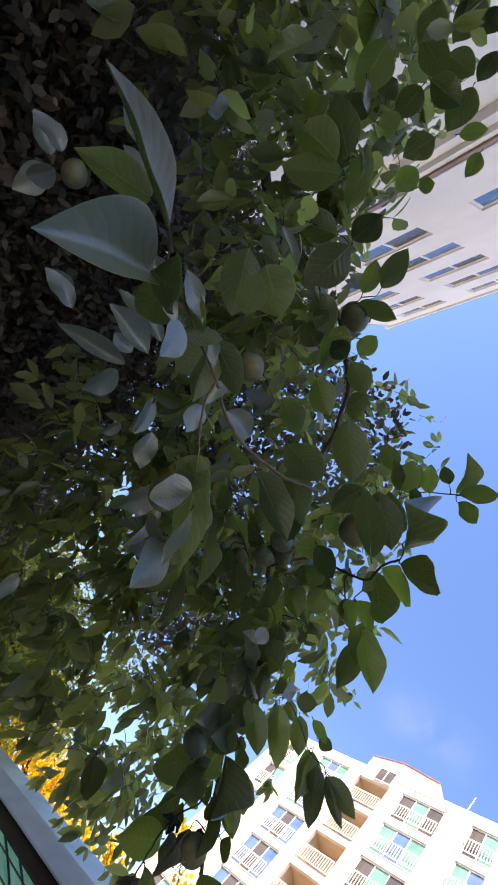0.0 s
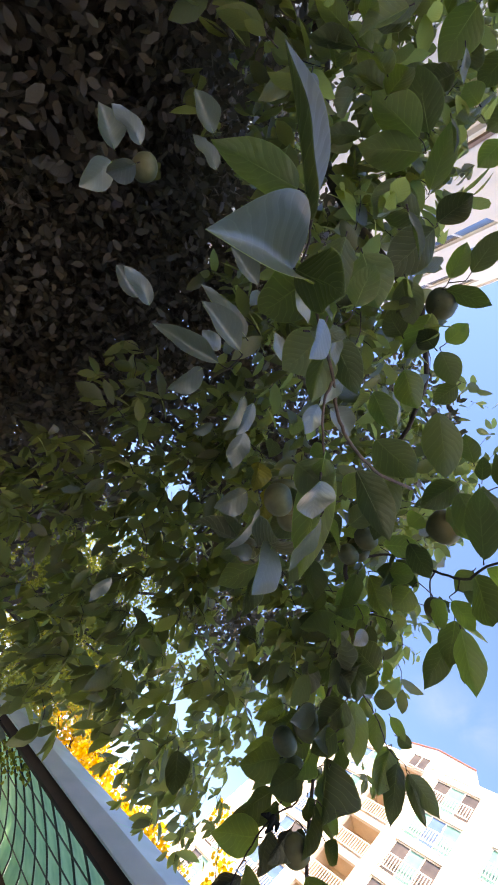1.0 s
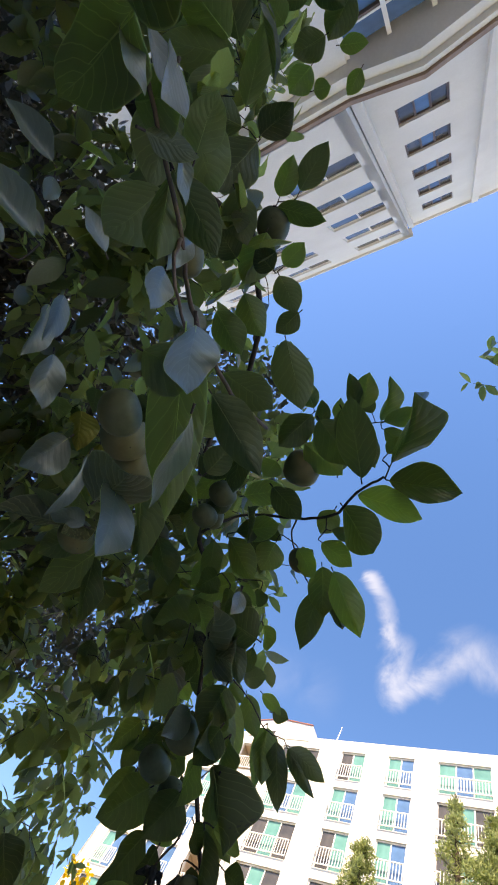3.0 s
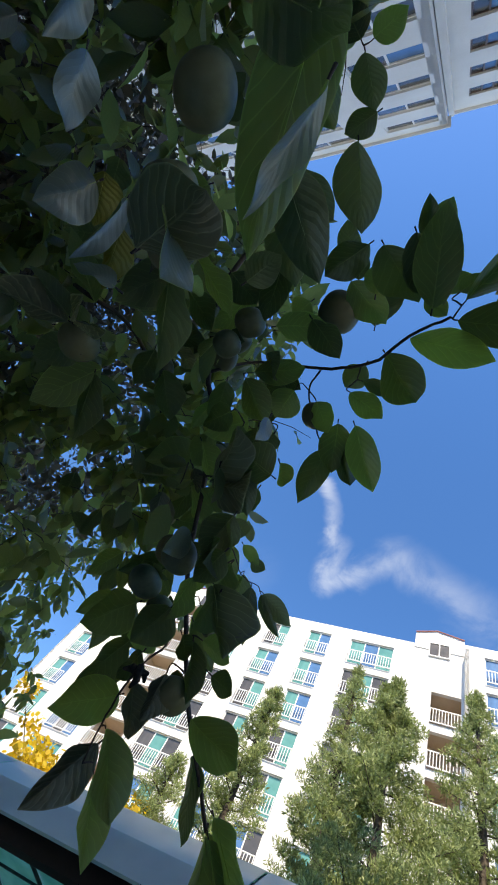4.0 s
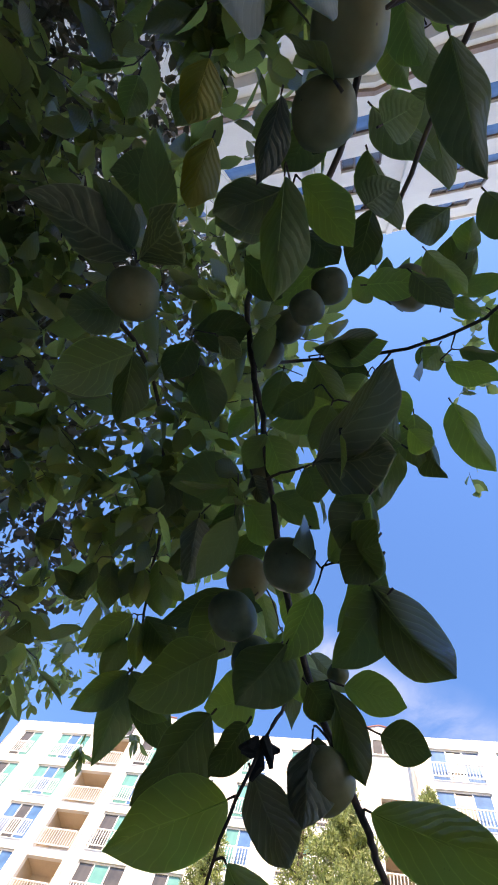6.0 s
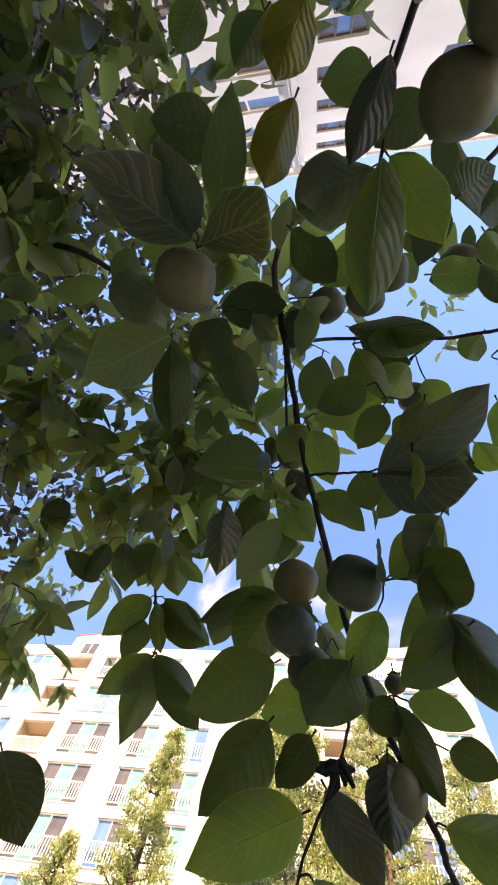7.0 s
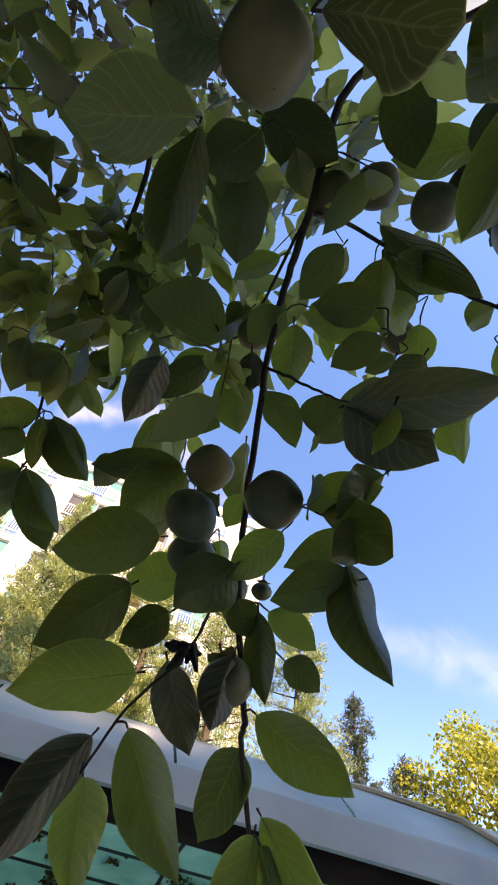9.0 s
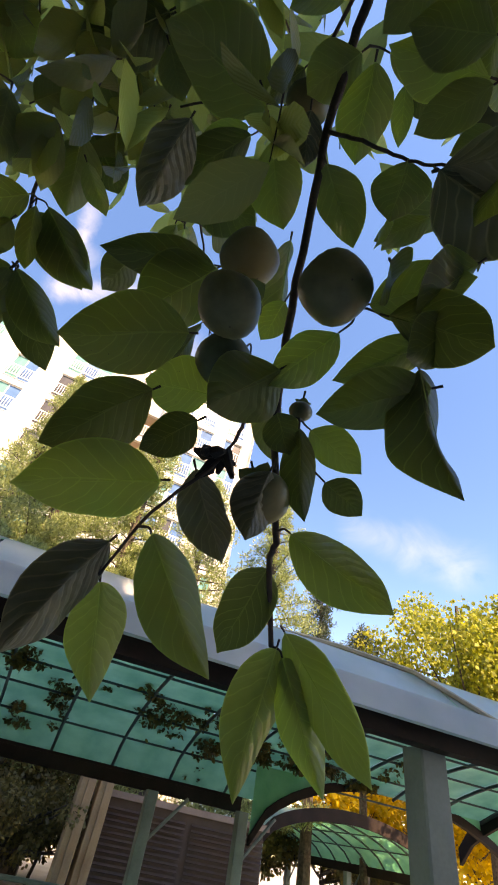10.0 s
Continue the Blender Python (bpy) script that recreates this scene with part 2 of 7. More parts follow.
LEAF_YELLOW = leaf_material("yellowing_leaf", (0.16, 0.16, 0.03), (0.40, 0.34, 0.05), (0.85, 0.75, 0.15), 0.45, 0.45, 0.3, "object", 0.5, 0.3)
# base lightened to make up for missing light; broad bands paint lit pleats
LEAF_PLEAT_LIGHT = leaf_material("lightened_pleated_leaf", (0.085, 0.080, 0.040), (0.31, 0.285, 0.165), (0.85, 0.92, 0.45), 0.5, 0.52, 0.6, "object", 0.4, 0.4, 1.5, 0.15)
# darker twin for better lit leaves; its pale bands also paint lit ridges
LEAF_ASHEN = leaf_material("greyish_leaf", (0.085, 0.082, 0.050), (0.235, 0.222, 0.145), (0.60, 0.64, 0.34), 0.42, 0.34, 0.55, "object", 0.7, 0.35, 1.5, 0.12)
BARK = surface("bark", (0.030, 0.022, 0.018), (0.13, 0.105, 0.085), 0.9, 14, 90, 0.7)
TWIG = surface("twig_bark", (0.035, 0.020, 0.016), (0.10, 0.060, 0.042), 0.75, 30, 160, 0.5)
YOUNG = surface("young_bark", (0.10, 0.055, 0.034), (0.24, 0.135, 0.085), 0.6, 30, 160, 0.3)
DRY = surface("dried_black", (0.010, 0.008, 0.007), (0.035, 0.026, 0.022), 0.8, 30, 160, 0.5)
WHITE = surface("painted_render", (0.56, 0.56, 0.55), (0.69, 0.69, 0.68), 0.8, 0.5, 22, 0.1)
GREY_RENDER = surface("grey_render", (0.50, 0.51, 0.53), (0.64, 0.65, 0.67), 0.8, 0.5, 22, 0.1)
TAN = surface("tan_render", (0.42, 0.34, 0.26), (0.58, 0.48, 0.37), 0.8, 0.8, 22, 0.1)
CORNICE = surface("brown_cornice", (0.20, 0.13, 0.10), (0.33, 0.23, 0.18), 0.7, 2, 30, 0.1)
ROOF_RED = surface("red_roof_edge", (0.30, 0.10, 0.07), (0.42, 0.17, 0.12), 0.7, 2, 30, 0.1)
FRAME = surface("window_frame", (0.66, 0.66, 0.66), (0.80, 0.80, 0.80), 0.45, 3, 40, 0.05)
FRAME_BROWN = surface("brown_window_frame", (0.09, 0.06, 0.05), (0.16, 0.11, 0.09), 0.5, 3, 40, 0.05)
RAIL = surface("white_rail", (0.62, 0.62, 0.62), (0.80, 0.80, 0.80), 0.5, 3, 40, 0.05)
GLASS_TEAL = surface("teal_glass", (0.06, 0.20, 0.19), (0.14, 0.36, 0.33), 0.1, 0.7, 3, 0.0, 0.0, 0.45)
# blue base paints in the sky that these panes reflect
GLASS_SKY = surface("sky_toned_glass", (0.04, 0.10, 0.20), (0.10, 0.22, 0.42), 0.04, 0.7, 3, 0.0, 0.0, 1.0)
GLASS_DARK = surface("dark_glass", (0.05, 0.05, 0.05), (0.12, 0.11, 0.10), 0.12, 0.7, 3, 0.0)
FASCIA = surface("dark_brown_fascia", (0.016, 0.010, 0.009), (0.034, 0.020, 0.017), 0.75, 3, 40, 0.1, 0.0, 0.2)
STEEL_GREEN = surface("grey_green_steel", (0.12, 0.17, 0.16), (0.20, 0.26, 0.245), 0.5, 3, 40, 0.1)
RIB_STEEL = surface("dark_green_steel", (0.020, 0.045, 0.042), (0.05, 0.085, 0.08), 0.5, 3, 40, 0.1)
TRIM = surface("tan_trim", (0.36, 0.28, 0.17), (0.55, 0.45, 0.30), 0.5, 4, 40, 0.1)
# warm and pale on purpose: acts as a reflector for the leaf undersides
GROUND = surface("paving", (0.34, 0.31, 0.26), (0.50, 0.46, 0.39), 0.9, 0.8, 25, 0.4)
WOOD = surface("weathered_wood", (0.28, 0.17, 0.09), (0.45, 0.30, 0.17), 0.75, 2, 40, 0.3)
LOUVRE = surface("brown_louvre", (0.05, 0.030, 0.024), (0.10, 0.062, 0.05), 0.6, 2, 40, 0.2)
CONIFER = leaf_material("conifer_needles", (0.060, 0.100, 0.045), (0.33, 0.38, 0.17), (0.50, 0.60, 0.24), 0.6, 0.35, 0.0, "island")
GINKGO = leaf_material("yellow_leaves", (0.36, 0.24, 0.012), (0.62, 0.46, 0.03), (0.85, 0.66, 0.06), 0.6, 0.4, 0.0, "island")
GREEN_TREE = leaf_material("mixed_autumn_leaves", (0.07, 0.11, 0.025), (0.36, 0.36, 0.05), (0.55, 0.58, 0.10), 0.6, 0.35, 0.0, "island")
BLUE_PINE = leaf_material("pine_needles", (0.020, 0.040, 0.030), (0.055, 0.085, 0.055), (0.15, 0.22, 0.10), 0.6, 0.2, 0.0, "island")
HEDGE = leaf_material("brownish_bush", (0.05, 0.05, 0.02), (0.18, 0.14, 0.04), (0.35, 0.30, 0.08), 0.6, 0.3, 0.0, "island")


def sheet_material(name, face_dark, face_light, thin, thick, rough, share):
    """Translucent roofing sheet with dust and water marks."""
    m, n, l = node_material(name)
    co = n.new("ShaderNodeTexCoord")
    noi = n.new("ShaderNodeTexNoise")
    noi.inputs["Scale"].default_value, noi.inputs["Detail"].default_value = 2.2, 7
    l.new(co.outputs["Object"], noi.inputs["Vector"])
    r = ramp(n, [(0.3, thick), (0.7, thin)])
    l.new(noi.outputs["Fac"], r.inputs["Fac"])
    q = ramp(n, [(0.3, face_dark), (0.7, face_light)])
    l.new(noi.outputs["Fac"], q.inputs["Fac"])
    p = n.new("ShaderNodeBsdfPrincipled")
    p.inputs["Roughness"].default_value = rough
    l.new(q.outputs["Color"], p.inputs["Base Color"])
    t = n.new("ShaderNodeBsdfTranslucent")
    l.new(r.outputs["Color"], t.inputs["Color"])
    ms = n.new("ShaderNodeMixShader")
    ms.inputs["Fac"].default_value = share
    l.new(p.outputs["BSDF"], ms.inputs[1])
    l.new(t.outputs["BSDF"], ms.inputs[2])
    o = n.new("ShaderNodeOutputMaterial")
    l.new(ms.outputs["Shader"], o.inputs["Surface"])
    return m


# the pale outside paints in reflected sky; the inside keeps the sheet's green
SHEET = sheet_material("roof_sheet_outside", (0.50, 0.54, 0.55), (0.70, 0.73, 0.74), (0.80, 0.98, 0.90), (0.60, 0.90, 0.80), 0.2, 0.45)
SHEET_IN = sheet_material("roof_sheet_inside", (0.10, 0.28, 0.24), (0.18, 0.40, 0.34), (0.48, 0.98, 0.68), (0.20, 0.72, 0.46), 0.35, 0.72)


def fruit_material():
    """Unripe persimmon skin: grey-green with a waxy bloom, warming to orange away from the calyx."""
    m, n, l = node_material("persimmon_skin")
    co = n.new("ShaderNodeTexCoord")
    sep = n.new("ShaderNodeSeparateXYZ")
    l.new(co.outputs["Object"], sep.inputs["Vector"])
    info = n.new("ShaderNodeObjectInfo")
    ripe = n.new("ShaderNodeMapRange")
    ripe.inputs["From Min"].default_value, ripe.inputs["From Max"].default_value = 0.1, -0.55
    ripe.inputs["To Max"].default_value = 0.5
    l.new(sep.outputs["Z"], ripe.inputs["Value"])
    rm = n.new("ShaderNodeMath")
    rm.operation = "MULTIPLY"
    l.new(ripe.outputs["Result"], rm.inputs[0])
    l.new(info.outputs["Random"], rm.inputs[1])
    noi = n.new("ShaderNodeTexNoise")
    noi.inputs["Scale"].default_value, noi.inputs["Detail"].default_value = 5, 6
    l.new(co.outputs["Object"], noi.inputs["Vector"])
    g = ramp(n, [(0.3, (0.070, 0.092, 0.046)), (0.75, (0.130, 0.155, 0.082))])
    l.new(noi.outputs["Fac"], g.inputs["Fac"])
    mx = n.new("ShaderNodeMixRGB")
    mx.inputs["Color2"].default_value = (0.52, 0.30, 0.09, 1)
    l.new(rm.outputs[0], mx.inputs["Fac"])
    l.new(g.outputs["Color"], mx.inputs["Color1"])
    spots = n.new("ShaderNodeTexVoronoi")
    spots.inputs["Scale"].default_value = 2.6
    l.new(co.outputs["Object"], spots.inputs["Vector"])
    sr = ramp(n, [(0.035, (1, 1, 1)), (0.06, (0, 0, 0))])
    l.new(spots.outputs["Distance"], sr.inputs["Fac"])
    mx2 = n.new("ShaderNodeMixRGB")
    mx2.inputs["Color2"].default_value = (0.05, 0.02, 0.01, 1)
    l.new(sr.outputs["Color"], mx2.inputs["Fac"])
    l.new(mx.outputs["Color"], mx2.inputs["Color1"])
    p = n.new("ShaderNodeBsdfPrincipled")
    p.inputs["Roughness"].default_value = 0.48
    p.inputs["Subsurface Weight"].default_value = 0.15
    p.inputs["Subsurface Radius"].default_value = (0.02, 0.012, 0.005)
    l.new(mx2.outputs["Color"], p.inputs["Base Color"])
    o = n.new("ShaderNodeOutputMaterial")
    l.new(p.outputs["BSDF"], o.inputs["Surface"])
    return m


FRUIT = fruit_material()
CALYX = leaf_material("calyx", (0.07, 0.10, 0.035), (0.16, 0.17, 0.06), (0.3, 0.36, 0.1), 0.6, 0.2, 0.0)

# ---- small tools ----
def box(bm, x0, y0, z0, x1, y1, z1):
    v = [bm.verts.new(c) for c in ((x0, y0, z0), (x1, y0, z0), (x1, y1, z0), (x0, y1, z0), (x0, y0, z1), (x1, y0, z1), (x1, y1, z1), (x0, y1, z1))]
    for f in ((3, 2, 1, 0), (4, 5, 6, 7), (0, 1, 5, 4), (1, 2, 6, 5), (2, 3, 7, 6), (3, 0, 4, 7)):
        bm.faces.new([v[i] for i in f])


def tube(bm, points, radii, sides=8):
    """A bent, tapering rod along the points."""
    pts = [Vector(p) for p in points]
    rings = []
    ref = Vector((0.31, 0.17, 0.94))
    for i, p in enumerate(pts):
        d = (pts[min(i + 1, len(pts) - 1)] - pts[max(i - 1, 0)]).normalized()
        a = d.cross(ref)
        a = a.normalized() if a.length > 0.05 else d.orthogonal().normalized()
        b = d.cross(a)
        rings.append([bm.verts.new(p + radii[i] * (math.cos(k * math.tau / sides) * a + math.sin(k * math.tau / sides) * b)) for k in range(sides)])
    for q, r in zip(rings, rings[1:]):
        for k in range(sides):
            bm.faces.new((q[k], q[(k + 1) % sides], r[(k + 1) % sides], r[k]))
    bm.faces.new(rings[0][::-1])
    bm.faces.new(rings[-1])


def smooth_line(points, steps=5, wobble=0.0):
    """Points on a smooth curve through the given ones."""
    p = [Vector(q) for q in points]
    p = [2 * p[0] - p[1]] + p + [2 * p[-1] - p[-2]]
    out = []
    for a, b, c, d in zip(p, p[1:], p[2:], p[3:]):
        for k in range(steps):
            t = k / steps
            q = 0.5 * ((2 * b) + (c - a) * t + (2 * a - 5 * b + 4 * c - d) * t * t + (3 * b - a - 3 * c + d) * t ** 3)
            out.append(q + Vector((random.uniform(-1, 1), random.uniform(-1, 1), random.uniform(-1, 1))) * wobble)
    return out + [p[-2]]


def finish(bm, name, material, smooth=False):
    me = bpy.data.meshes.new(name)
    bm.to_mesh(me)
    bm.free()
    for m in material if isinstance(material, (list, tuple)) else [material]:
        me.materials.append(m)
    if smooth:
        me.polygons.foreach_set("use_smooth", [True] * len(me.polygons))
    return me


def part(name, bm, material, parent, label="", smooth=False):
    ob = new(name, finish(bm, name, material, smooth))
    ob.parent = parent
    if label:
        ob["label"] = label
    return ob


def piece(name, mesh, parent, m=None, label=""):
    ob = new(name, mesh)
    ob.parent = parent
    if m is not None:
        ob.matrix_basis = m
    if label:
        ob["label"] = label
    return ob


def thing(name, m, label, category, group="", kind=""):
    ob = new(name)
    ob.matrix_basis = m
    return tagged(ob, label, category, group, kind)


# the houses and the shelter stand square to one another
PHI = 18.4
SQUARE = pose(0, 0, 0, 0, 0, PHI)


# ---- ground ----
gb = bmesh.new()
bmesh.ops.create_grid(gb, x_segments=40, y_segments=40, size=900)
ground = new("ground", finish(gb, "ground", GROUND))
tagged(ground, "pale paving around the houses, lightened to bounce light onto the leaves", "ground", kind="structure")


# ---- apartment houses ----
def wall_face(bm, x0, x1, z0, z1, y, holes, depth, toward):
    """A wall's front at y with openings; the reveals run depth metres inward (toward: +1 or -1)."""
    xs = sorted({x0, x1, *[h[0] for h in holes], *[h[1] for h in holes]})
    zs = sorted({z0, z1, *[h[2] for h in holes], *[h[3] for h in holes]})
    xs = [x for x in xs if x0 <= x <= x1]
    zs = [z for z in zs if z0 <= z <= z1]
    cache = {}

    def vert(x, yy, z):
        key = (round(x, 3), round(yy, 3), round(z, 3))
        if key not in cache:
            cache[key] = bm.verts.new(key)
        return cache[key]

    for a, b in zip(xs, xs[1:]):
        for c, d in zip(zs, zs[1:]):
            mx, mz = (a + b) / 2, (c + d) / 2
            if not any(h[0] < mx < h[1] and h[2] < mz < h[3] for h in holes):
                bm.faces.new((vert(a, y, c), vert(b, y, c), vert(b, y, d), vert(a, y, d)))
    for a, b, c, d in holes:
        e = y + toward * depth
        for p, q in (((a, c), (b, c)), ((b, c), (b, d)), ((b, d), (a, d)), ((a, d), (a, c))):
            bm.faces.new([bm.verts.new(v) for v in ((p[0], y, p[1]), (q[0], y, q[1]), (q[0], e, q[1]), (p[0], e, p[1]))])


def window_meshes(w, h, frame_mat, glass_a, glass_b, bars=1):
    """Frame and panes of a sliding window w by h, standing in its own x-z plane."""
    f = bmesh.new()
    t = 0.06
    step = (w - 2 * t) / (bars + 1)
    cuts = [0, t] + [t + step * (k + 1) + d for k in range(bars) for d in (-0.03, 0.03)] + [w - t, w]
    levels = [0, t, h - t, h]
    grid = {(i, j, s): f.verts.new((x, y, z)) for i, x in enumerate(cuts) for j, z in enumerate(levels) for s, y in ((0, -0.05), (1, 0.05))}
    solid = lambda i, j: 0 <= i < len(cuts) - 1 and 0 <= j < 3 and not (j == 1 and i % 2 == 1)
    for i in range(len(cuts) - 1):
        for j in range(3):
            if not solid(i, j):
                continue
            c = ((i, j), (i + 1, j), (i + 1, j + 1), (i, j + 1))
            f.faces.new([grid[a, b, 0] for a, b in c])
            f.faces.new([grid[a, b, 1] for a, b in c[::-1]])
            for (p, q), n in zip(zip(c, c[1:] + c[:1]), ((i, j - 1), (i + 1, j), (i, j + 1), (i - 1, j))):
                if not solid(*n):
                    f.faces.new((grid[(*p, 0)], grid[(*p, 1)], grid[(*q, 1)], grid[(*q, 0)]))
    panes = []
    for k in range(bars + 1):
        b = bmesh.new()
        x = t + step * k
        box(b, x + 0.005, -0.012, t, x + step - 0.005, 0.012, h - t)
        panes.append(finish(b, "pane", glass_a if k % 2 == 0 else glass_b))
    return finish(f, "window_frame", frame_mat), panes


def railing_mesh(w, h=0.95):
    b = bmesh.new()
    box(b, 0, -0.03, h - 0.05, w, 0.03, h)
    box(b, 0, -0.025, 0.06, w, 0.025, 0.11)
    k = int(w / 0.16)
    for i in range(k + 1):
        x = 0.02 + (w - 0.04) * i / k
        box(b, x - 0.018, -0.015, 0.11, x + 0.018, 0.015, h - 0.05)
    return finish(b, "railing", RAIL)


FLOOR = 2.6


def sunlit_house():
    """The nine-storey block that faces the sun."""
    ob = thing("apartment_building", SQUARE.copy(), "white nine-storey apartment building with balconies and teal windows in full sun", "building")
    front, roof = 24.6, 26.5
    wide = [(-23.0, -20.5), (-16.4, -13.6), (-5.9, -3.0), (2.4, 5.2)]
    slim = [(-26.2, -24.5), (-12.0, -10.4), (-8.9, -7.3), (6.1, 7.5)]
    deep = [(-19.6, -17.3), (-0.5, 1.15)]
    rows = [24.55 - FLOOR * k for k in range(9)]
    random.seed(4)
    b = bmesh.new()
    holes_a, holes_b, boxes = [], [], []
    for z in rows:
        for x0, x1 in wide + slim:
            (holes_b if x0 > 1.2 else holes_a).append((x0, x1, z - 0.95, z + 1.1))
        for x0, x1 in deep:
            if not (x0 > -3 and z > 24.0):
                boxes.append((x0, x1, z - 1.2, z + 0.95))
    wall_face(b, -27.3, 1.3, 0, roof, front, holes_a + boxes, 0.25, 1)
    wall_face(b, 1.3, 8.3, 0, roof - 0.1, front - 0.8, holes_b, 0.25, 1)
    bmesh.ops.remove_doubles(b, verts=list(b.verts), dist=0.0005)
    part("wall", b, WHITE, ob)
    b = bmesh.new()
    box(b, -27.3, front + 1.6, 0, 8.3, front + 11, roof - 0.3)
    box(b, -27.3, front, 0, -27.05, front + 1.6, roof - 0.3)
    box(b, 8.05, front - 0.8, 0, 8.3, front + 1.6, roof - 0.4)
    box(b, 1.3, front - 0.8, 0, 1.55, front + 0.02, roof - 0.4)
    box(b, -27.3, front + 0.02, roof - 0.3, 8.3, front + 11, roof)
    part("core", b, WHITE, ob)
    for x0, x1 in deep:
        for z in rows:
            if x0 > -3 and z > 24.0:
                continue
            b = bmesh.new()
            box(b, x0 - 0.05, front + 0.25, z - 1.25, x1 + 0.05, front + 1.5, z - 1.15)
            box(b, x0 - 0.05, front + 1.45, z - 1.15, x1 + 0.05, front + 1.55, z + 1.1)
            box(b, x0 - 0.1, front + 0.25, z - 1.15, x0 - 0.05, front + 1.5, z + 1.1)
            box(b, x1 + 0.05, front + 0.25, z - 1.15, x1 + 0.1, front + 1.5, z + 1.1)
            box(b, x0 - 0.05, front + 0.25, z + 1.0, x1 + 0.05, front + 1.5, z + 1.1)
            part("loggia", b, TAN, ob)
    # the two heightened stair heads with their red roof edge
    for x0, x1 in ((-19.6, -14.6), (-1.75, 1.3)):
        b = bmesh.new()
        box(b, x0, front - 0.05, roof - 0.35, x1, front + 5, roof + 0.95)
        mid = x0 + (x1 - x0) * 0.45
        v = [b.verts.new(c) for c in ((x0, front - 0.05, roof + 0.95), (x1, front - 0.05, roof + 0.95), (mid, front - 0.05, roof + 1.35),
                                      (x0, front + 5, roof + 0.95), (x1, front + 5, roof + 0.95), (mid, front + 5, roof + 1.35))]
        for f in ((0, 1, 2), (5, 4, 3), (1, 4, 5, 2), (0, 2, 5, 3)):
            b.faces.new([v[i] for i in f])
        head = part("stair_head", b, WHITE, ob)
        b = bmesh.new()
        tube(b, [(x0, front - 0.1, roof + 0.98), (mid, front - 0.1, roof + 1.38), (x1, front - 0.1, roof + 0.98)], [0.05] * 3, 6)
        part("roof_edge", b, ROOF_RED, head)
        fm, panes = window_meshes(1.3, 1.15, FRAME, GLASS_DARK, GLASS_DARK)
        w = piece("window", fm, ob, pose(x0 + 1.0 if x1 < -5 else x0 + 0.9, front - 0.06, roof - 0.9))
        for p in panes:
            piece("pane", p, w)
    b = bmesh.new()
    tube(b, [(-13.2, front + 1, roof), (-13.0, front + 1, roof + 2.2)], [0.05, 0.03], 6)
    part("antenna", b, RAIL, ob)
    b = bmesh.new()
    tube(b, [(-17.05, front - 0.08, 0.3), (-17.05, front - 0.08, roof)], [0.07, 0.07], 6)
    part("downpipe", b, GREY_RENDER, ob)
    kinds = {}
    for cols, bars in ((wide, 2), (slim, 1)):
        for x0, x1 in cols:
            w = round(x1 - x0, 2)
            kinds[(x0, x1)] = [window_meshes(w, 2.05, FRAME, g, h, bars) for g, h in ((GLASS_TEAL, GLASS_SKY), (GLASS_DARK, GLASS_TEAL), (GLASS_SKY, GLASS_DARK))]
    rails = {round(x1 - x0, 2): railing_mesh(x1 - x0) for x0, x1 in wide + slim + deep}
    for z in rows:
        for x0, x1 in wide + slim:
            y = front - 0.8 if x0 > 1.2 else front
            fm, panes = random.choice(kinds[(x0, x1)])
            win = piece("window", fm, ob, pose(x0, y + 0.16, z - 0.95))
            for p in panes:
                piece("pane", p, win)
            piece("railing", rails[round(x1 - x0, 2)], win, pose(0, -0.32, 0))
        for x0, x1 in deep:
            if not (x0 > -3 and z > 24.0):
                piece("railing", rails[round(x1 - x0, 2)], ob, pose(x0, front - 0.1, z - 1.2))
    return ob


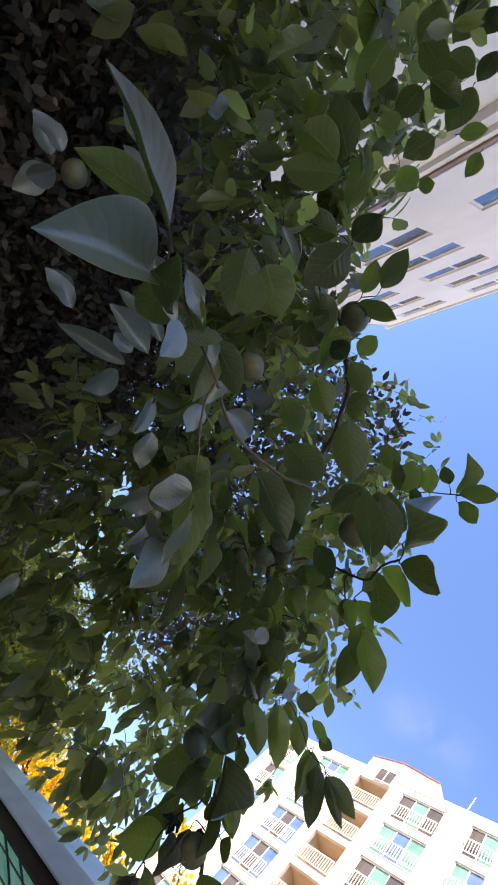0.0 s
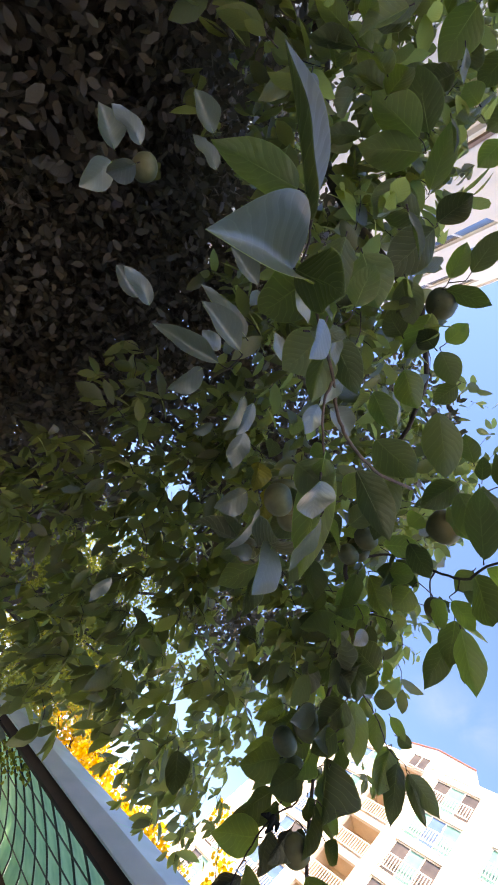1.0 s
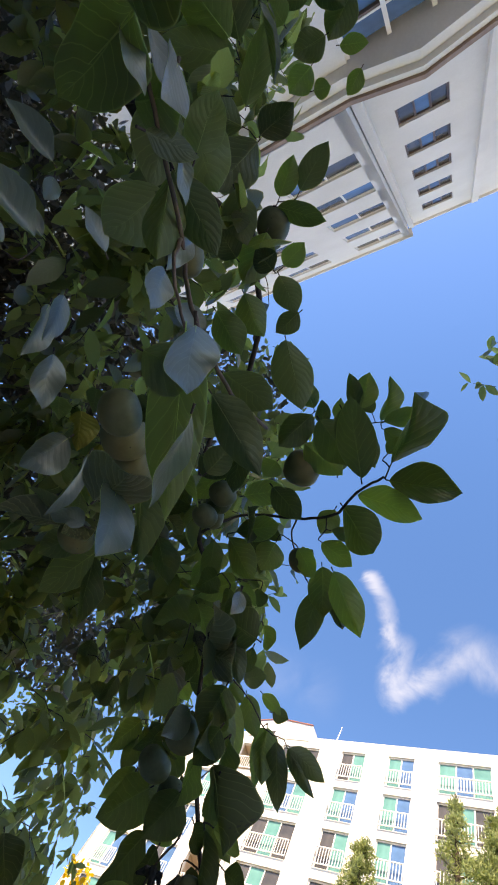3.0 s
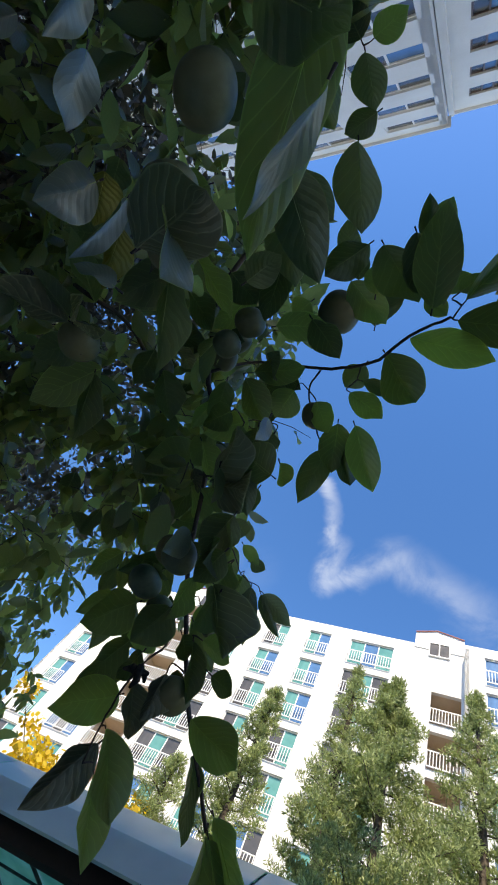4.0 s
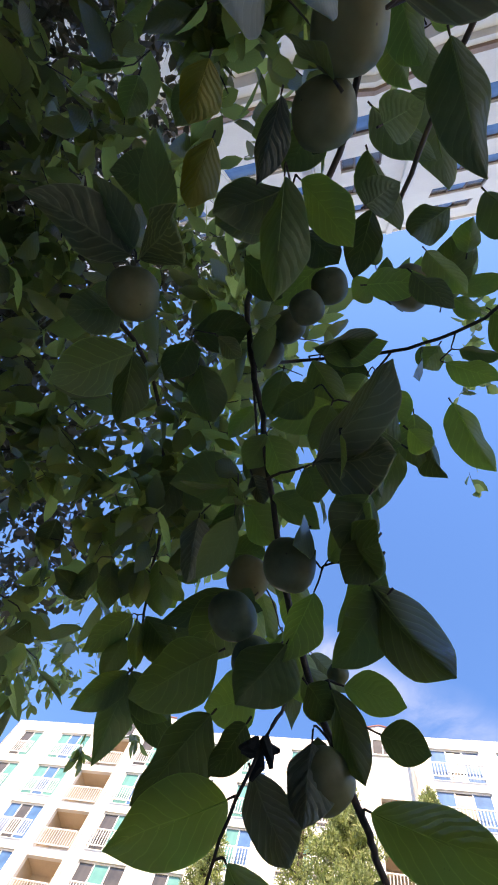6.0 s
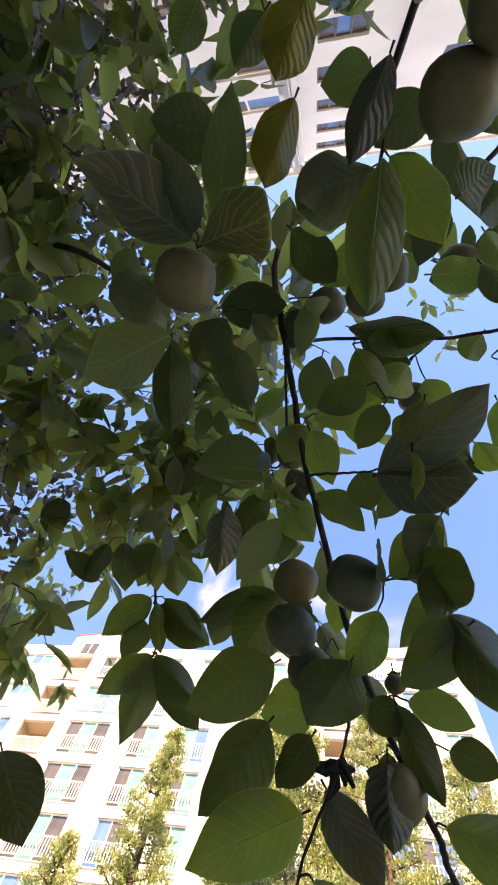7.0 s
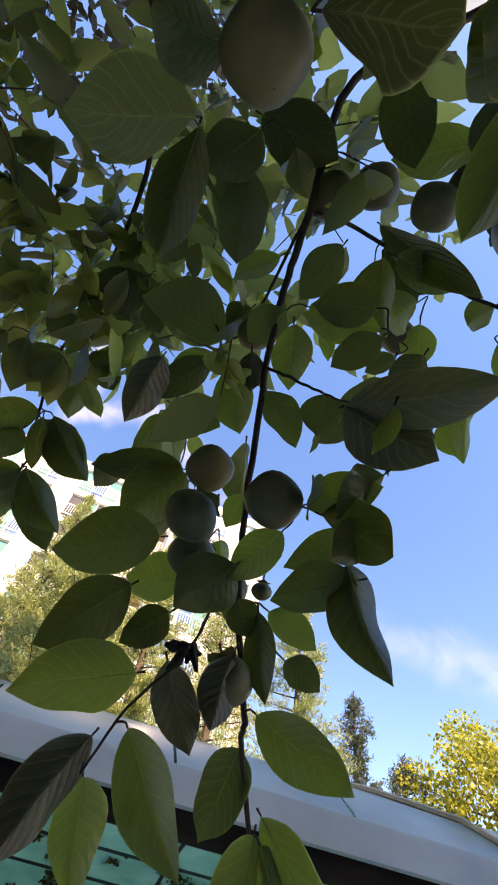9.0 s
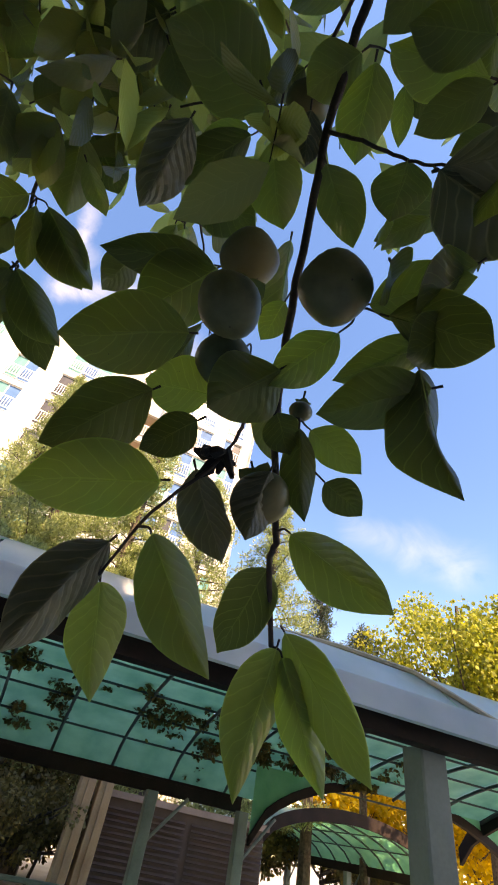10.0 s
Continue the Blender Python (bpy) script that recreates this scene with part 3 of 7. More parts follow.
def shaded_house():
    """The tall block close by that keeps the tree in its shade."""
    ob = thing("apartment_building", SQUARE.copy(), "tall white apartment building close by, its shaded front rising steeply", "building")
    random.seed(9)
    left, right, lower = -5.4, -6.2, -5.85
    rows = [15.05 + FLOOR * k for k in range(5)]
    holes = []
    cols = [(-2.9, -0.62), (-6.7, -4.3), (-10.4, -8.0)]
    for z in rows:
        for x0, x1 in cols:
            holes.append((x0, x1, z - 0.55, z + 0.55))
    rows_r = [13.25 + FLOOR * k for k in range(6)]
    holes_r = [(0.4, 1.76, z - 0.55, z + 0.6) for z in rows_r] + [(4.1, 6.3, z - 0.55, z + 0.6) for z in rows_r] + [(8.2, 10.4, z - 0.55, z + 0.6) for z in rows_r]
    b = bmesh.new()
    wall_face(b, -12.0, -0.45, 12.2, 27.0, left, holes, 0.2, -1)
    bmesh.ops.remove_doubles(b, verts=list(b.verts), dist=0.0005)
    part("wall", b, WHITE, ob)
    b = bmesh.new()
    wall_face(b, -0.45, 14.0, 12.2, 28.7, right, holes_r, 0.2, -1)
    bmesh.ops.remove_doubles(b, verts=list(b.verts), dist=0.0005)
    part("wall", b, WHITE, ob)
    b = bmesh.new()
    box(b, -12.0, left - 12, 0, -0.45, left - 0.45, 27.0)
    box(b, -0.45, right - 12, 0, 14.0, right - 0.45, 28.7)
    box(b, -12.0, left - 0.45, 0, -11.8, left, 27.0)
    box(b, -0.75, right - 0.1, 12.2, -0.45, left, 27.0)
    box(b, 13.8, right - 0.45, 0, 14.0, right, 28.7)
    part("core", b, GREY_RENDER, ob)
    b = bmesh.new()
    box(b, -0.42, right, 12.2, -0.2, right + 0.35, 28.0)
    box(b, 2.6, right, 12.2, 2.9, right + 0.2, 28.7)
    part("pilaster", b, WHITE, ob)
    b = bmesh.new()
    box(b, -12.2, left - 0.3, 27.0, -0.3, left + 0.12, 27.18)
    box(b, -0.28, right - 0.3, 28.7, 14.1, right + 0.12, 28.85)
    part("parapet", b, GREY_RENDER, ob)
    # glazed lower storeys under a cornice that comes forward to a point
    for name, z0, z1, out, mat in (("cornice", 11.35, 11.72, 0.30, WHITE), ("cornice", 11.72, 11.92, 0.42, WHITE), ("cornice_edge", 11.92, 12.1, 0.48, CORNICE), ("cornice", 12.1, 12.2, 0.30, WHITE)):
        b = bmesh.new()
        line = [(-12.1, lower + out), (-0.3, lower + out), (1.12, lower + out + 0.26), (2.7, lower + out), (14.1, lower + out), (14.1, -6.4), (-12.1, -6.4)]
        lo, hi = [b.verts.new((x, y, z0)) for x, y in line], [b.verts.new((x, y, z1)) for x, y in line]
        b.faces.new(lo)
        b.faces.new(hi[::-1])
        for k in range(len(line)):
            b.faces.new((lo[k], hi[k], hi[(k + 1) % len(line)], lo[(k + 1) % len(line)]))
        bmesh.ops.recalc_face_normals(b, faces=list(b.faces))
        part(name, b, mat, ob)
    b = bmesh.new()
    box(b, -12.0, lower - 0.9, 0, 14.0, lower - 0.3, 11.35)
    part("lower_wall", b, WHITE, ob)
    # white piers on both sides of the glazed bay
    for x0, x1 in ((-12.0, -0.14), (2.32, 14.0)):
        b = bmesh.new()
        box(b, x0, lower - 0.3, 0, x1, lower + 0.1, 11.35)
        part("pier", b, WHITE, ob)
    step, tier = 0.79, 0.75
    mull = bmesh.new()
    box(mull, -0.04, -0.05, 0, 0.04, 0.08, 11.3)
    mull = finish(mull, "mullion", FRAME)
    bar = bmesh.new()
    box(bar, 0.04, -0.04, -0.045, step - 0.04, 0.05, 0.02)
    bar = finish(bar, "transom", FRAME_BROWN)
    lip = bmesh.new()
    box(lip, 0.04, -0.04, 0.02, step - 0.04, 0.06, 0.075)
    lip = finish(lip, "transom_lip", FRAME)
    glass = bmesh.new()
    box(glass, 0.04, -0.012, 0.075, step - 0.04, 0.012, tier - 0.045)
    glass = [finish(glass.copy(), "pane", GLASS_SKY), finish(glass.copy(), "pane", GLASS_DARK), finish(glass, "pane", GLASS_TEAL)]
    # bars added before some panes, imitating the white lattice that shows in the glass
    pane_lattice = bmesh.new()
    for k in range(6):
        x = 0.1 + 0.118 * k
        box(pane_lattice, x - 0.007, 0.014, 0.10, x + 0.007, 0.028, 0.52)
    box(pane_lattice, 0.05, 0.014, 0.50, step - 0.05, 0.03, 0.525)
    pane_lattice = finish(pane_lattice, "pane_lattice", RAIL)
    for i in range(4):
        g = piece("mullion", mull, ob, pose(-0.1 + i * step, lower, 0))
        if i == 3:
            continue
        for k in range(11):
            z = 11.2 - tier * (k + 1)
            piece("transom", bar, g, pose(0, 0, z))
            piece("transom_lip", lip, g, pose(0, 0, z))
            piece("pane", glass[1 if (i * 7 + k * 3) % 8 == 1 else 2 if (i + k) % 6 == 5 else 0], g, pose(0, -0.02, z))
            if (k + i) % 3 == 2:
                piece("pane_lattice", pane_lattice, g, pose(0, -0.02, z))
    made = {}
    for z in rows:
        for x0, x1 in cols:
            w = round(x1 - x0, 2)
            made.setdefault(w, [window_meshes(w, 1.1, FRAME, g, h, 1) for g, h in ((GLASS_DARK, GLASS_SKY), (GLASS_SKY, GLASS_DARK))])
            fm, panes = random.choice(made[w])
            win = piece("window", fm, ob, pose(x0, left - 0.12, z - 0.55))
            for p in panes:
                piece("pane", p, win)
    for h in holes_r:
        w = round(h[1] - h[0], 2)
        made.setdefault(w, [window_meshes(w, 1.15, FRAME_BROWN, g, k, 2) for g, k in ((GLASS_DARK, GLASS_SKY), (GLASS_SKY, GLASS_SKY))])
        fm, panes = random.choice(made[w])
        win = piece("window", fm, ob, pose(h[0], right - 0.12, h[2]))
        for p in panes:
            piece("pane", p, win)
    return ob


sunlit_house()
shaded_house()


# ---- the bicycle shelter with its vaulted green roof ----
def vault(x, front, rise, span, eave, drop=0.17):
    """Height of the roof at x metres behind its front edge."""
    u = x / span
    return eave + rise * max(0.0, 4 * u * (1 - u)) ** 0.66 - drop * u


def shelter(name, m, x0, x1, front, span, eave, rise, label, ribs, posts, fascia_h=0.22, arch=None, back_posts=()):
    ob = thing(name, m, label, "shelter")
    steps = 20
    rows = [front + span * k / steps for k in range(steps + 1)]
    n = max(2, int(round((x1 - x0) / ribs)))
    # roofing sheets, one for each bay between the ribs
    w = (x1 - x0) / n

    def bay(rows):
        sheet = bmesh.new()
        up = [[sheet.verts.new((x, y, vault(y - front, front, rise, span, eave) + 0.03)) for y in rows] for x in (0.01, w - 0.01)]
        dn = [[sheet.verts.new((x, y, vault(y - front, front, rise, span, eave) + 0.022)) for y in rows] for x in (0.01, w - 0.01)]
        for k in range(len(rows) - 1):
            sheet.faces.new((up[0][k], up[1][k], up[1][k + 1], up[0][k + 1]))
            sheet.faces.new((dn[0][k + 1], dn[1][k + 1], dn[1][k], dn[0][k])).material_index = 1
        rib = bmesh.new()
        tube(rib, [(0, y, vault(y - front, front, rise, span, eave) - 0.02) for y in rows], [0.028] * len(rows), 6)
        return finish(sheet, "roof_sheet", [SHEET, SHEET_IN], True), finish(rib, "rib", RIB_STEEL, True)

    # over the rear bow the roof is cut short so the camera sees it
    full, cut = bay(rows), bay(rows[:-2])
    for i in range(n + 1):
        x = x0 + w * i
        sheet, rib = cut if arch and arch[0] - 0.3 < x < arch[1] + 0.3 else full
        piece("rib", rib, ob, pose(x, 0, 0))
        if i < n:
            piece("roof_sheet", sheet, ob, pose(x, 0, 0))
    pur = bmesh.new()
    box(pur, x0, -0.014, -0.02, x1, 0.014, 0.012)
    pur = finish(pur, "purlin", RIB_STEEL)
    run = 0.0
    for k in range(1, 400):
        y0, y1 = front + span * (k - 1) / 400, front + span * k / 400
        z0, z1 = (vault(y - front, front, rise, span, eave) for y in (y0, y1))
        run += math.hypot(y1 - y0, z1 - z0)
        if run > 0.8:
            run = 0.0
            piece("purlin", pur, ob, pose(0, y1, z1 - 0.01))
    for y, end, low in ((front, x1, 0), (front + span, arch[0] if arch else x1, 0.17)):
        b = bmesh.new()
        box(b, x0 - 0.05, y - 0.06, eave - low - fascia_h, end + 0.05, y + 0.06, eave - low + 0.015)
        box(b, x0 - 0.05, y - 0.085, eave - low - 0.03, end + 0.05, y + 0.085, eave - low + 0.02)
        part("fascia", b, FASCIA, ob)
    b = bmesh.new()
    skirt = [b.verts.new((x, front + dy, eave + dz)) for x in (x0 - 0.05, x1 + 0.05) for dy, dz in ((-0.075, 0.055), (-0.165, -0.135), (-0.145, -0.145), (-0.055, 0.045))]
    for q in ((0, 1, 2, 3), (7, 6, 5, 4), (4, 5, 1, 0), (5, 6, 2, 1), (6, 7, 3, 2), (7, 4, 0, 3)):
        b.faces.new([skirt[k] for k in q])
    bmesh.ops.recalc_face_normals(b, faces=list(b.faces))
    part("roof_edge", b, SHEET, ob, "front skirt in the roof sheet's pale sky-toned colour")
    if arch:
        # a low bow shaped to fit the camera's view; the sheet above imitates roof seen edge-on
        y = rows[-3] + 0.05
        crown = vault(rows[-3] - front, front, rise, span, eave) + 0.05
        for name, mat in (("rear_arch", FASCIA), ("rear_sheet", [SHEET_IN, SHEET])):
            b = bmesh.new()
            r = []
            for k in range(25):
                u = k / 24
                z = arch[2] + (arch[3] - arch[2]) * (4 * u * (1 - u)) ** 0.62
                x = arch[0] + (arch[1] - arch[0]) * u
                lo, hi, deep = (z - 0.13, z + 0.03, 0.06) if name == "rear_arch" else (z + 0.02, max(crown, z + 0.05), 0.008)
                r.append([b.verts.new((x, y + dy, zz)) for dy, zz in ((-deep, lo), (deep, lo), (deep, hi), (-deep, hi))])
            for p, q in zip(r, r[1:]):
                for n in range(4):
                    b.faces.new((p[n], p[(n + 1) % 4], q[(n + 1) % 4], q[n]))
            part(name, b, mat, ob)
    for x in (x0 - 0.05, x1 + 0.05):
        b = bmesh.new()
        r = []
        for y in rows:
            z = vault(y - front, front, rise, span, eave)
            r.append([b.verts.new((x + dx, y, z + dz)) for dx, dz in ((-0.04, -0.22), (0.04, -0.22), (0.04, 0.06), (-0.04, 0.06))])
        for p, q in zip(r, r[1:]):
            for j in range(4):
                b.faces.new((p[j], p[(j + 1) % 4], q[(j + 1) % 4], q[j]))
        part("end_arch", b, FASCIA, ob)
    for x, y in [(x, front + 0.16) for x in posts] + [(x, front + span - 0.16) for x in (back_posts or posts)]:
        b = bmesh.new()
        box(b, x - 0.1, y - 0.1, 0, x + 0.1, y + 0.1, eave - fascia_h + (0.02 if y < front + 1 else -0.15))
        box(b, x - 0.14, y - 0.14, 0, x + 0.14, y + 0.14, 0.03)
        bmesh.ops.bevel(b, geom=[e for e in b.edges if abs(e.verts[0].co.z - e.verts[1].co.z) > 0.5], offset=0.012, segments=1, affect="EDGES")
        part("post", b, STEEL_GREEN, ob)
        if y > front + 1:
            b = bmesh.new()
            tube(b, [(x, y, eave - fascia_h - 0.92), (x + 0.7, y, eave - fascia_h - 0.15)], [0.03, 0.03], 6)
            part("brace", b, STEEL_GREEN, ob)
    return ob


first = shelter("bicycle_shelter", pose(0, 0, 0, 0, 0, PHI - 2.9), -22.0, 9.5, 2.72, 7.6, 2.28, 0.98,
                "bicycle shelter with a vaulted green translucent roof and dark brown fascia", 1.12, (-21.7, -17.6, -12.6, -7.6, -2.6, 2.45, 7.4), 0.22, (4.2, 10.6, 1.58, 2.80), (-17.4, -12.4, -7.4, -2.6, 2.45, 4.25))
# a rail between the rear posts
for xa, xb in ((-12.4, -7.4), (-7.4, -2.6), (-2.6, 2.45)):
    b = bmesh.new()
    tube(b, [(xa + 0.1, 10.16, 0.5), (xb - 0.1, 10.16, 0.5)], [0.035, 0.035], 8)
    part("rail", b, STEEL_GREEN, first)
# a line of flashing across the roof
b = bmesh.new()
tube(b, [(0.85 + 2.2 * u, 2.72 + 1.9 * (1 - u), vault(1.9 * (1 - u), 0, 0.98, 7.6, 2.28) + 0.05) for u in (0, 0.2, 0.4, 0.6, 0.8, 1)], [0.022] * 6, 6)
part("flashing", b, TRIM, first)
shelter("bicycle_shelter", pose(0, 0, 0, 0, 0, PHI - 90), -22.0, -13.0, 6.8, 6.0, 1.78, 0.85,
        "second vaulted green bicycle shelter behind the first", 0.9, (-13.4, -17.5, -21.5))


# ---- louvred bin store and its wooden posts behind the shelter ----
def bin_store():
    ob = thing("bin_store", SQUARE @ pose(4.75, 12.6, 0), "dark brown louvred bin store behind the shelter", "shed")
    b = bmesh.new()
    box(b, -1.95, 0.06, 0, 1.95, 2.2, 1.78)
    part("body", b, LOUVRE, ob)
    b = bmesh.new()
    box(b, -2.05, -0.06, 1.78, 2.05, 2.3, 1.9)
    part("roof", b, CORNICE, ob)
    slat = bmesh.new()
    box(slat, -0.92, -0.035, -0.012, 0.92, 0.03, 0.012)
    slat = finish(slat, "slat", LOUVRE)
    for cx in (-1.0, 1.0):
        for k in range(15):
            piece("slat", slat, ob, pose(cx, 0, 0.2 + 0.1 * k, 35))
    return ob


bin_store()


def timber_post(x, y, h):
    ob = thing("timber_post", SQUARE @ pose(x, y, 0), "weathered wooden post beside the bin store", "post", "timber posts")
    b = bmesh.new()
    box(b, -0.16, -0.16, 0, 0.16, 0.16, h)
    bmesh.ops.bevel(b, geom=list(b.edges), offset=0.015, segments=1, affect="EDGES")
    part("shaft", b, WOOD, ob)
    b = bmesh.new()
    box(b, -0.02, -0.2, 0.2, 0.05, -0.16, h - 0.2)
    part("batten", b, WOOD, ob)


timber_post(2.2, 12.4, 2.9)
timber_post(2.62, 12.5, 2.9)


# ---- far trees ----
def leaf_cloud(name, centres, count, size, material, parent, droop=0.0, flat=0.4, seed=1, label="", long=1.0):
    """Many small leaves or tufts in and around clumps; centres: (place, radius)."""
    rng = np.random.default_rng(seed)
    weight = np.array([r ** 2 for _, r in centres])
    pick = rng.choice(len(centres), count, p=weight / weight.sum())
    c = np.array([tuple(p) for p, _ in centres])[pick]
    r = np.array([r for _, r in centres])[pick]
    d = rng.normal(size=(count, 3))
    d /= np.linalg.norm(d, axis=1)[:, None]
    pos = c + d * (r * rng.uniform(0.25, 1.0, count) ** 0.5)[:, None] * np.array([1, 1, 0.75])
    ax = rng.normal(size=(count, 3)) + np.array([0, 0, -droop]) + d * 0.6
    ax /= np.linalg.norm(ax, axis=1)[:, None]
    sd = np.cross(ax, rng.normal(size=(count, 3)))
    sd /= np.linalg.norm(sd, axis=1)[:, None]
    s = size * rng.uniform(0.6, 1.3, count)
    tip = pos + ax * (s * long)[:, None]
    ends = [pos]
    for at_len, wide in ((0.3, 0.85), (0.68, 0.75)):
        ends.append(pos + ax * (s * long * at_len)[:, None] + sd * (s * flat * wide)[:, None])
    ends.append(tip)
    for at_len, wide in ((0.68, 0.75), (0.3, 0.85)):
        ends.append(pos + ax * (s * long * at_len)[:, None] - sd * (s * flat * wide)[:, None])
    v = np.stack(ends, 1).reshape(-1, 3)
    me = bpy.data.meshes.new(name)
    me.from_pydata(v.tolist(), [], np.arange(6 * count).reshape(-1, 6).tolist())
    uv = me.uv_layers.new(name="leaf")
    uv.data.foreach_set("uv", np.tile(np.array([0.5, 0, 0.92, 0.3, 0.87, 0.68, 0.5, 1, 0.13, 0.68, 0.08, 0.3]), count))
    me.materials.append(material)
    ob = new(name, me)
    ob.parent = parent
    tagged(ob, label, kind="stuff")
    return ob


def conifer(x, y, h, spread, material, seed, label, count=9000, taper=0.6, bare=0.12):
    rng = random.Random(seed)
    ob = thing("conifer_tree", pose(x, y, 0), label, "tree")
    b = bmesh.new()
    lean = rng.uniform(-0.3, 0.3)
    tube(b, smooth_line([(0, 0, 0), (lean * 0.3, 0.1, h * 0.5), (lean, 0, h)], 4), [max(0.03, 0.02 * h * (1 - k / 9)) for k in range(9)], 8)
    part("trunk", b, BARK, ob)
    clumps = []
    b = bmesh.new()
    k = 0
    z = h * bare
    while z < h * 0.97:
        u = z / h
        reach = spread * (1 - u) ** taper * rng.uniform(0.7, 1.15)
        a = k * 2.4 + rng.uniform(-0.4, 0.4)
        for s in range(3):
            q = a + s * 2.1
            end = Vector((math.cos(q) * reach + lean * u, math.sin(q) * reach, z + reach * rng.uniform(0.05, 0.4)))
            tube(b, [(lean * u, 0, z), end * 0.5 + Vector((0, 0, z * 0.5)), end], [0.035, 0.022, 0.008], 5)
            for w in (0.3, 0.5, 0.68, 0.84, 1.0):
                c = Vector((lean * u, 0, z)).lerp(end, w)
                for side in (-1, 1):
                    out = Vector((-math.sin(q), math.cos(q), 0)) * side * rng.uniform(0.05, 0.30) * reach * w
                    clumps.append((c + out + Vector((0, 0, rng.uniform(-0.1, 0.25))), rng.uniform(0.17, 0.30) * (1.15 - 0.5 * u) * (spread / 2.4) ** 0.6))
        z += h * 0.035
        k += 1
    tagged(part("branching", b, BARK, ob), kind="stuff")
    leaf_cloud("foliage", clumps, count * 4, 0.105, material, ob, -0.9, 0.17, seed, "", 1.3)
    return ob


def broadleaf(x, y, h, spread, material, seed, label, count=9000, size=0.16):
    rng = random.Random(seed)
    ob = thing("broadleaf_tree", pose(x, y, 0), label, "tree")
    b = bmesh.new()
    tube(b, smooth_line([(0, 0, 0), (0.1, -0.1, h * 0.3), (-0.1, 0.1, h * 0.6), (0, 0, h * 0.85)], 3), [0.022 * h * (1 - k / 12) for k in range(10)], 8)
    part("trunk", b, BARK, ob)
    clumps = []
    b = bmesh.new()
    for k in range(26):
        a = k * 2.4 + rng.uniform(-0.3, 0.3)
        z0 = h * rng.uniform(0.25, 0.7)
        up = rng.uniform(0.1, 0.45) * h * 0.6
        reach = spread * rng.uniform(0.45, 1.0)
        end = Vector((math.cos(a) * reach, math.sin(a) * reach, min(h, z0 + up)))
        tube(b, smooth_line([(0, 0, z0), (end.x * 0.5, end.y * 0.5, z0 + up * 0.35), end], 2), [0.06, 0.05, 0.035, 0.022, 0.012], 5)
        for w in (0.45, 0.65, 0.85, 1.0):
            c = Vector((0, 0, z0)).lerp(end, w)
            clumps.append((c + Vector((rng.uniform(-0.4, 0.4), rng.uniform(-0.4, 0.4), rng.uniform(-0.2, 0.4))), rng.uniform(0.35, 0.75) * spread / 3))
    tagged(part("branching", b, BARK, ob), kind="stuff")
    leaf_cloud("crown", clumps, count, size, material, ob, 0.4, 0.42, seed)
    return ob


def polar(az, dist):
    return math.sin(radians(az)) * dist, math.cos(radians(az)) * dist


conifer(*polar(-23.0, 15.5), 15.0, 4.5, CONIFER, 1, "broad sunlit conifer with light green needles near the building", 36000, 0.8)
conifer(*polar(-28.5, 16.5), 16.2, 1.9, CONIFER, 21, "slender sunlit conifer beside the broad one", 8000, 0.7)
conifer(*polar(-39.6, 17.5), 13.9, 2.0, CONIFER, 2, "sunlit light green conifer with loose branches", 12000)
conifer(*polar(-12.8, 16.5), 16.4, 2.3, CONIFER, 3, "slender sunlit conifer with open top", 15000)
conifer(*polar(-3, 16), 13.0, 3.0, CONIFER, 4, "sunlit yellowish green conifer", 11000)
conifer(*polar(7, 17), 13.6, 2.6, CONIFER, 5, "sunlit yellowish green conifer behind the shelter", 11000)
conifer(*polar(13.5, 19), 11.2, 1.8, BLUE_PINE, 6, "dark blue-green pine with thin upper branches", 3000, 0.6, 0.42)
conifer(*polar(19, 21), 9.6, 2.4, BLUE_PINE, 7, "dark blue-green pine with thin upper branches", 3000, 0.6, 0.42)
conifer(*polar(-46, 19), 10.4, 2.2, CONIFER, 8, "sunlit light green conifer with loose branches", 9000)
broadleaf(*polar(30, 20), 12.1, 4.6, GREEN_TREE, 9, "broadleaf tree turning from green to yellow in the sun", 26000, 0.15)
broadleaf(*polar(37, 22), 12.5, 4.0, GREEN_TREE, 10, "broadleaf tree turning from green to yellow in the sun", 20000)
broadleaf(*polar(-54, 22), 9.8, 4.0, GINKGO, 11, "bright yellow ginkgo tree in autumn leaf", 16000, 0.2)
broadleaf(*polar(-64, 23), 9.0, 4.4, GINKGO, 12, "bright yellow ginkgo tree in autumn leaf", 14000, 0.2)
broadleaf(*polar(-78, 28), 9.2, 4.0, GINKGO, 13, "bright yellow ginkgo tree in autumn leaf", 12000, 0.2)
broadleaf(*polar(18, 27), 6.2, 3.6, GINKGO, 14, "bright yellow ginkgo tree behind the second shelter", 9000, 0.2)
broadleaf(*polar(28, 28), 6.2, 3.6, GINKGO, 15, "bright yellow ginkgo tree behind the second shelter", 9000, 0.2)
broadleaf(*polar(-18, 15), 3.0, 1.6, HEDGE, 16, "brownish green bush behind the shelter", 6000, 0.1)
broadleaf(*polar(-13.5, 13.6), 1.9, 1.5, HEDGE, 22, "low brownish green bush behind the shelter", 9000, 0.08)
broadleaf(*polar(-10.8, 15.2), 2.1, 1.4, HEDGE, 23, "low brownish green bush behind the shelter", 8000, 0.08)
broadleaf(*polar(-12, 17), 3.4, 1.8, HEDGE, 17, "brownish green bush behind the shelter", 6000, 0.1)
broadleaf(*polar(-18.5, 18), 8.0, 3.4, GREEN_TREE, 18, "low sunlit tree turning yellow between the conifers", 9000)
broadleaf(*polar(-37, 20), 8.4, 3.2, GREEN_TREE, 19, "low sunlit tree turning yellow between the conifers", 9000)
broadleaf(*polar(9, 25), 3.0, 2.4, HEDGE, 20, "brownish green bush behind the shelter", 7000, 0.14)
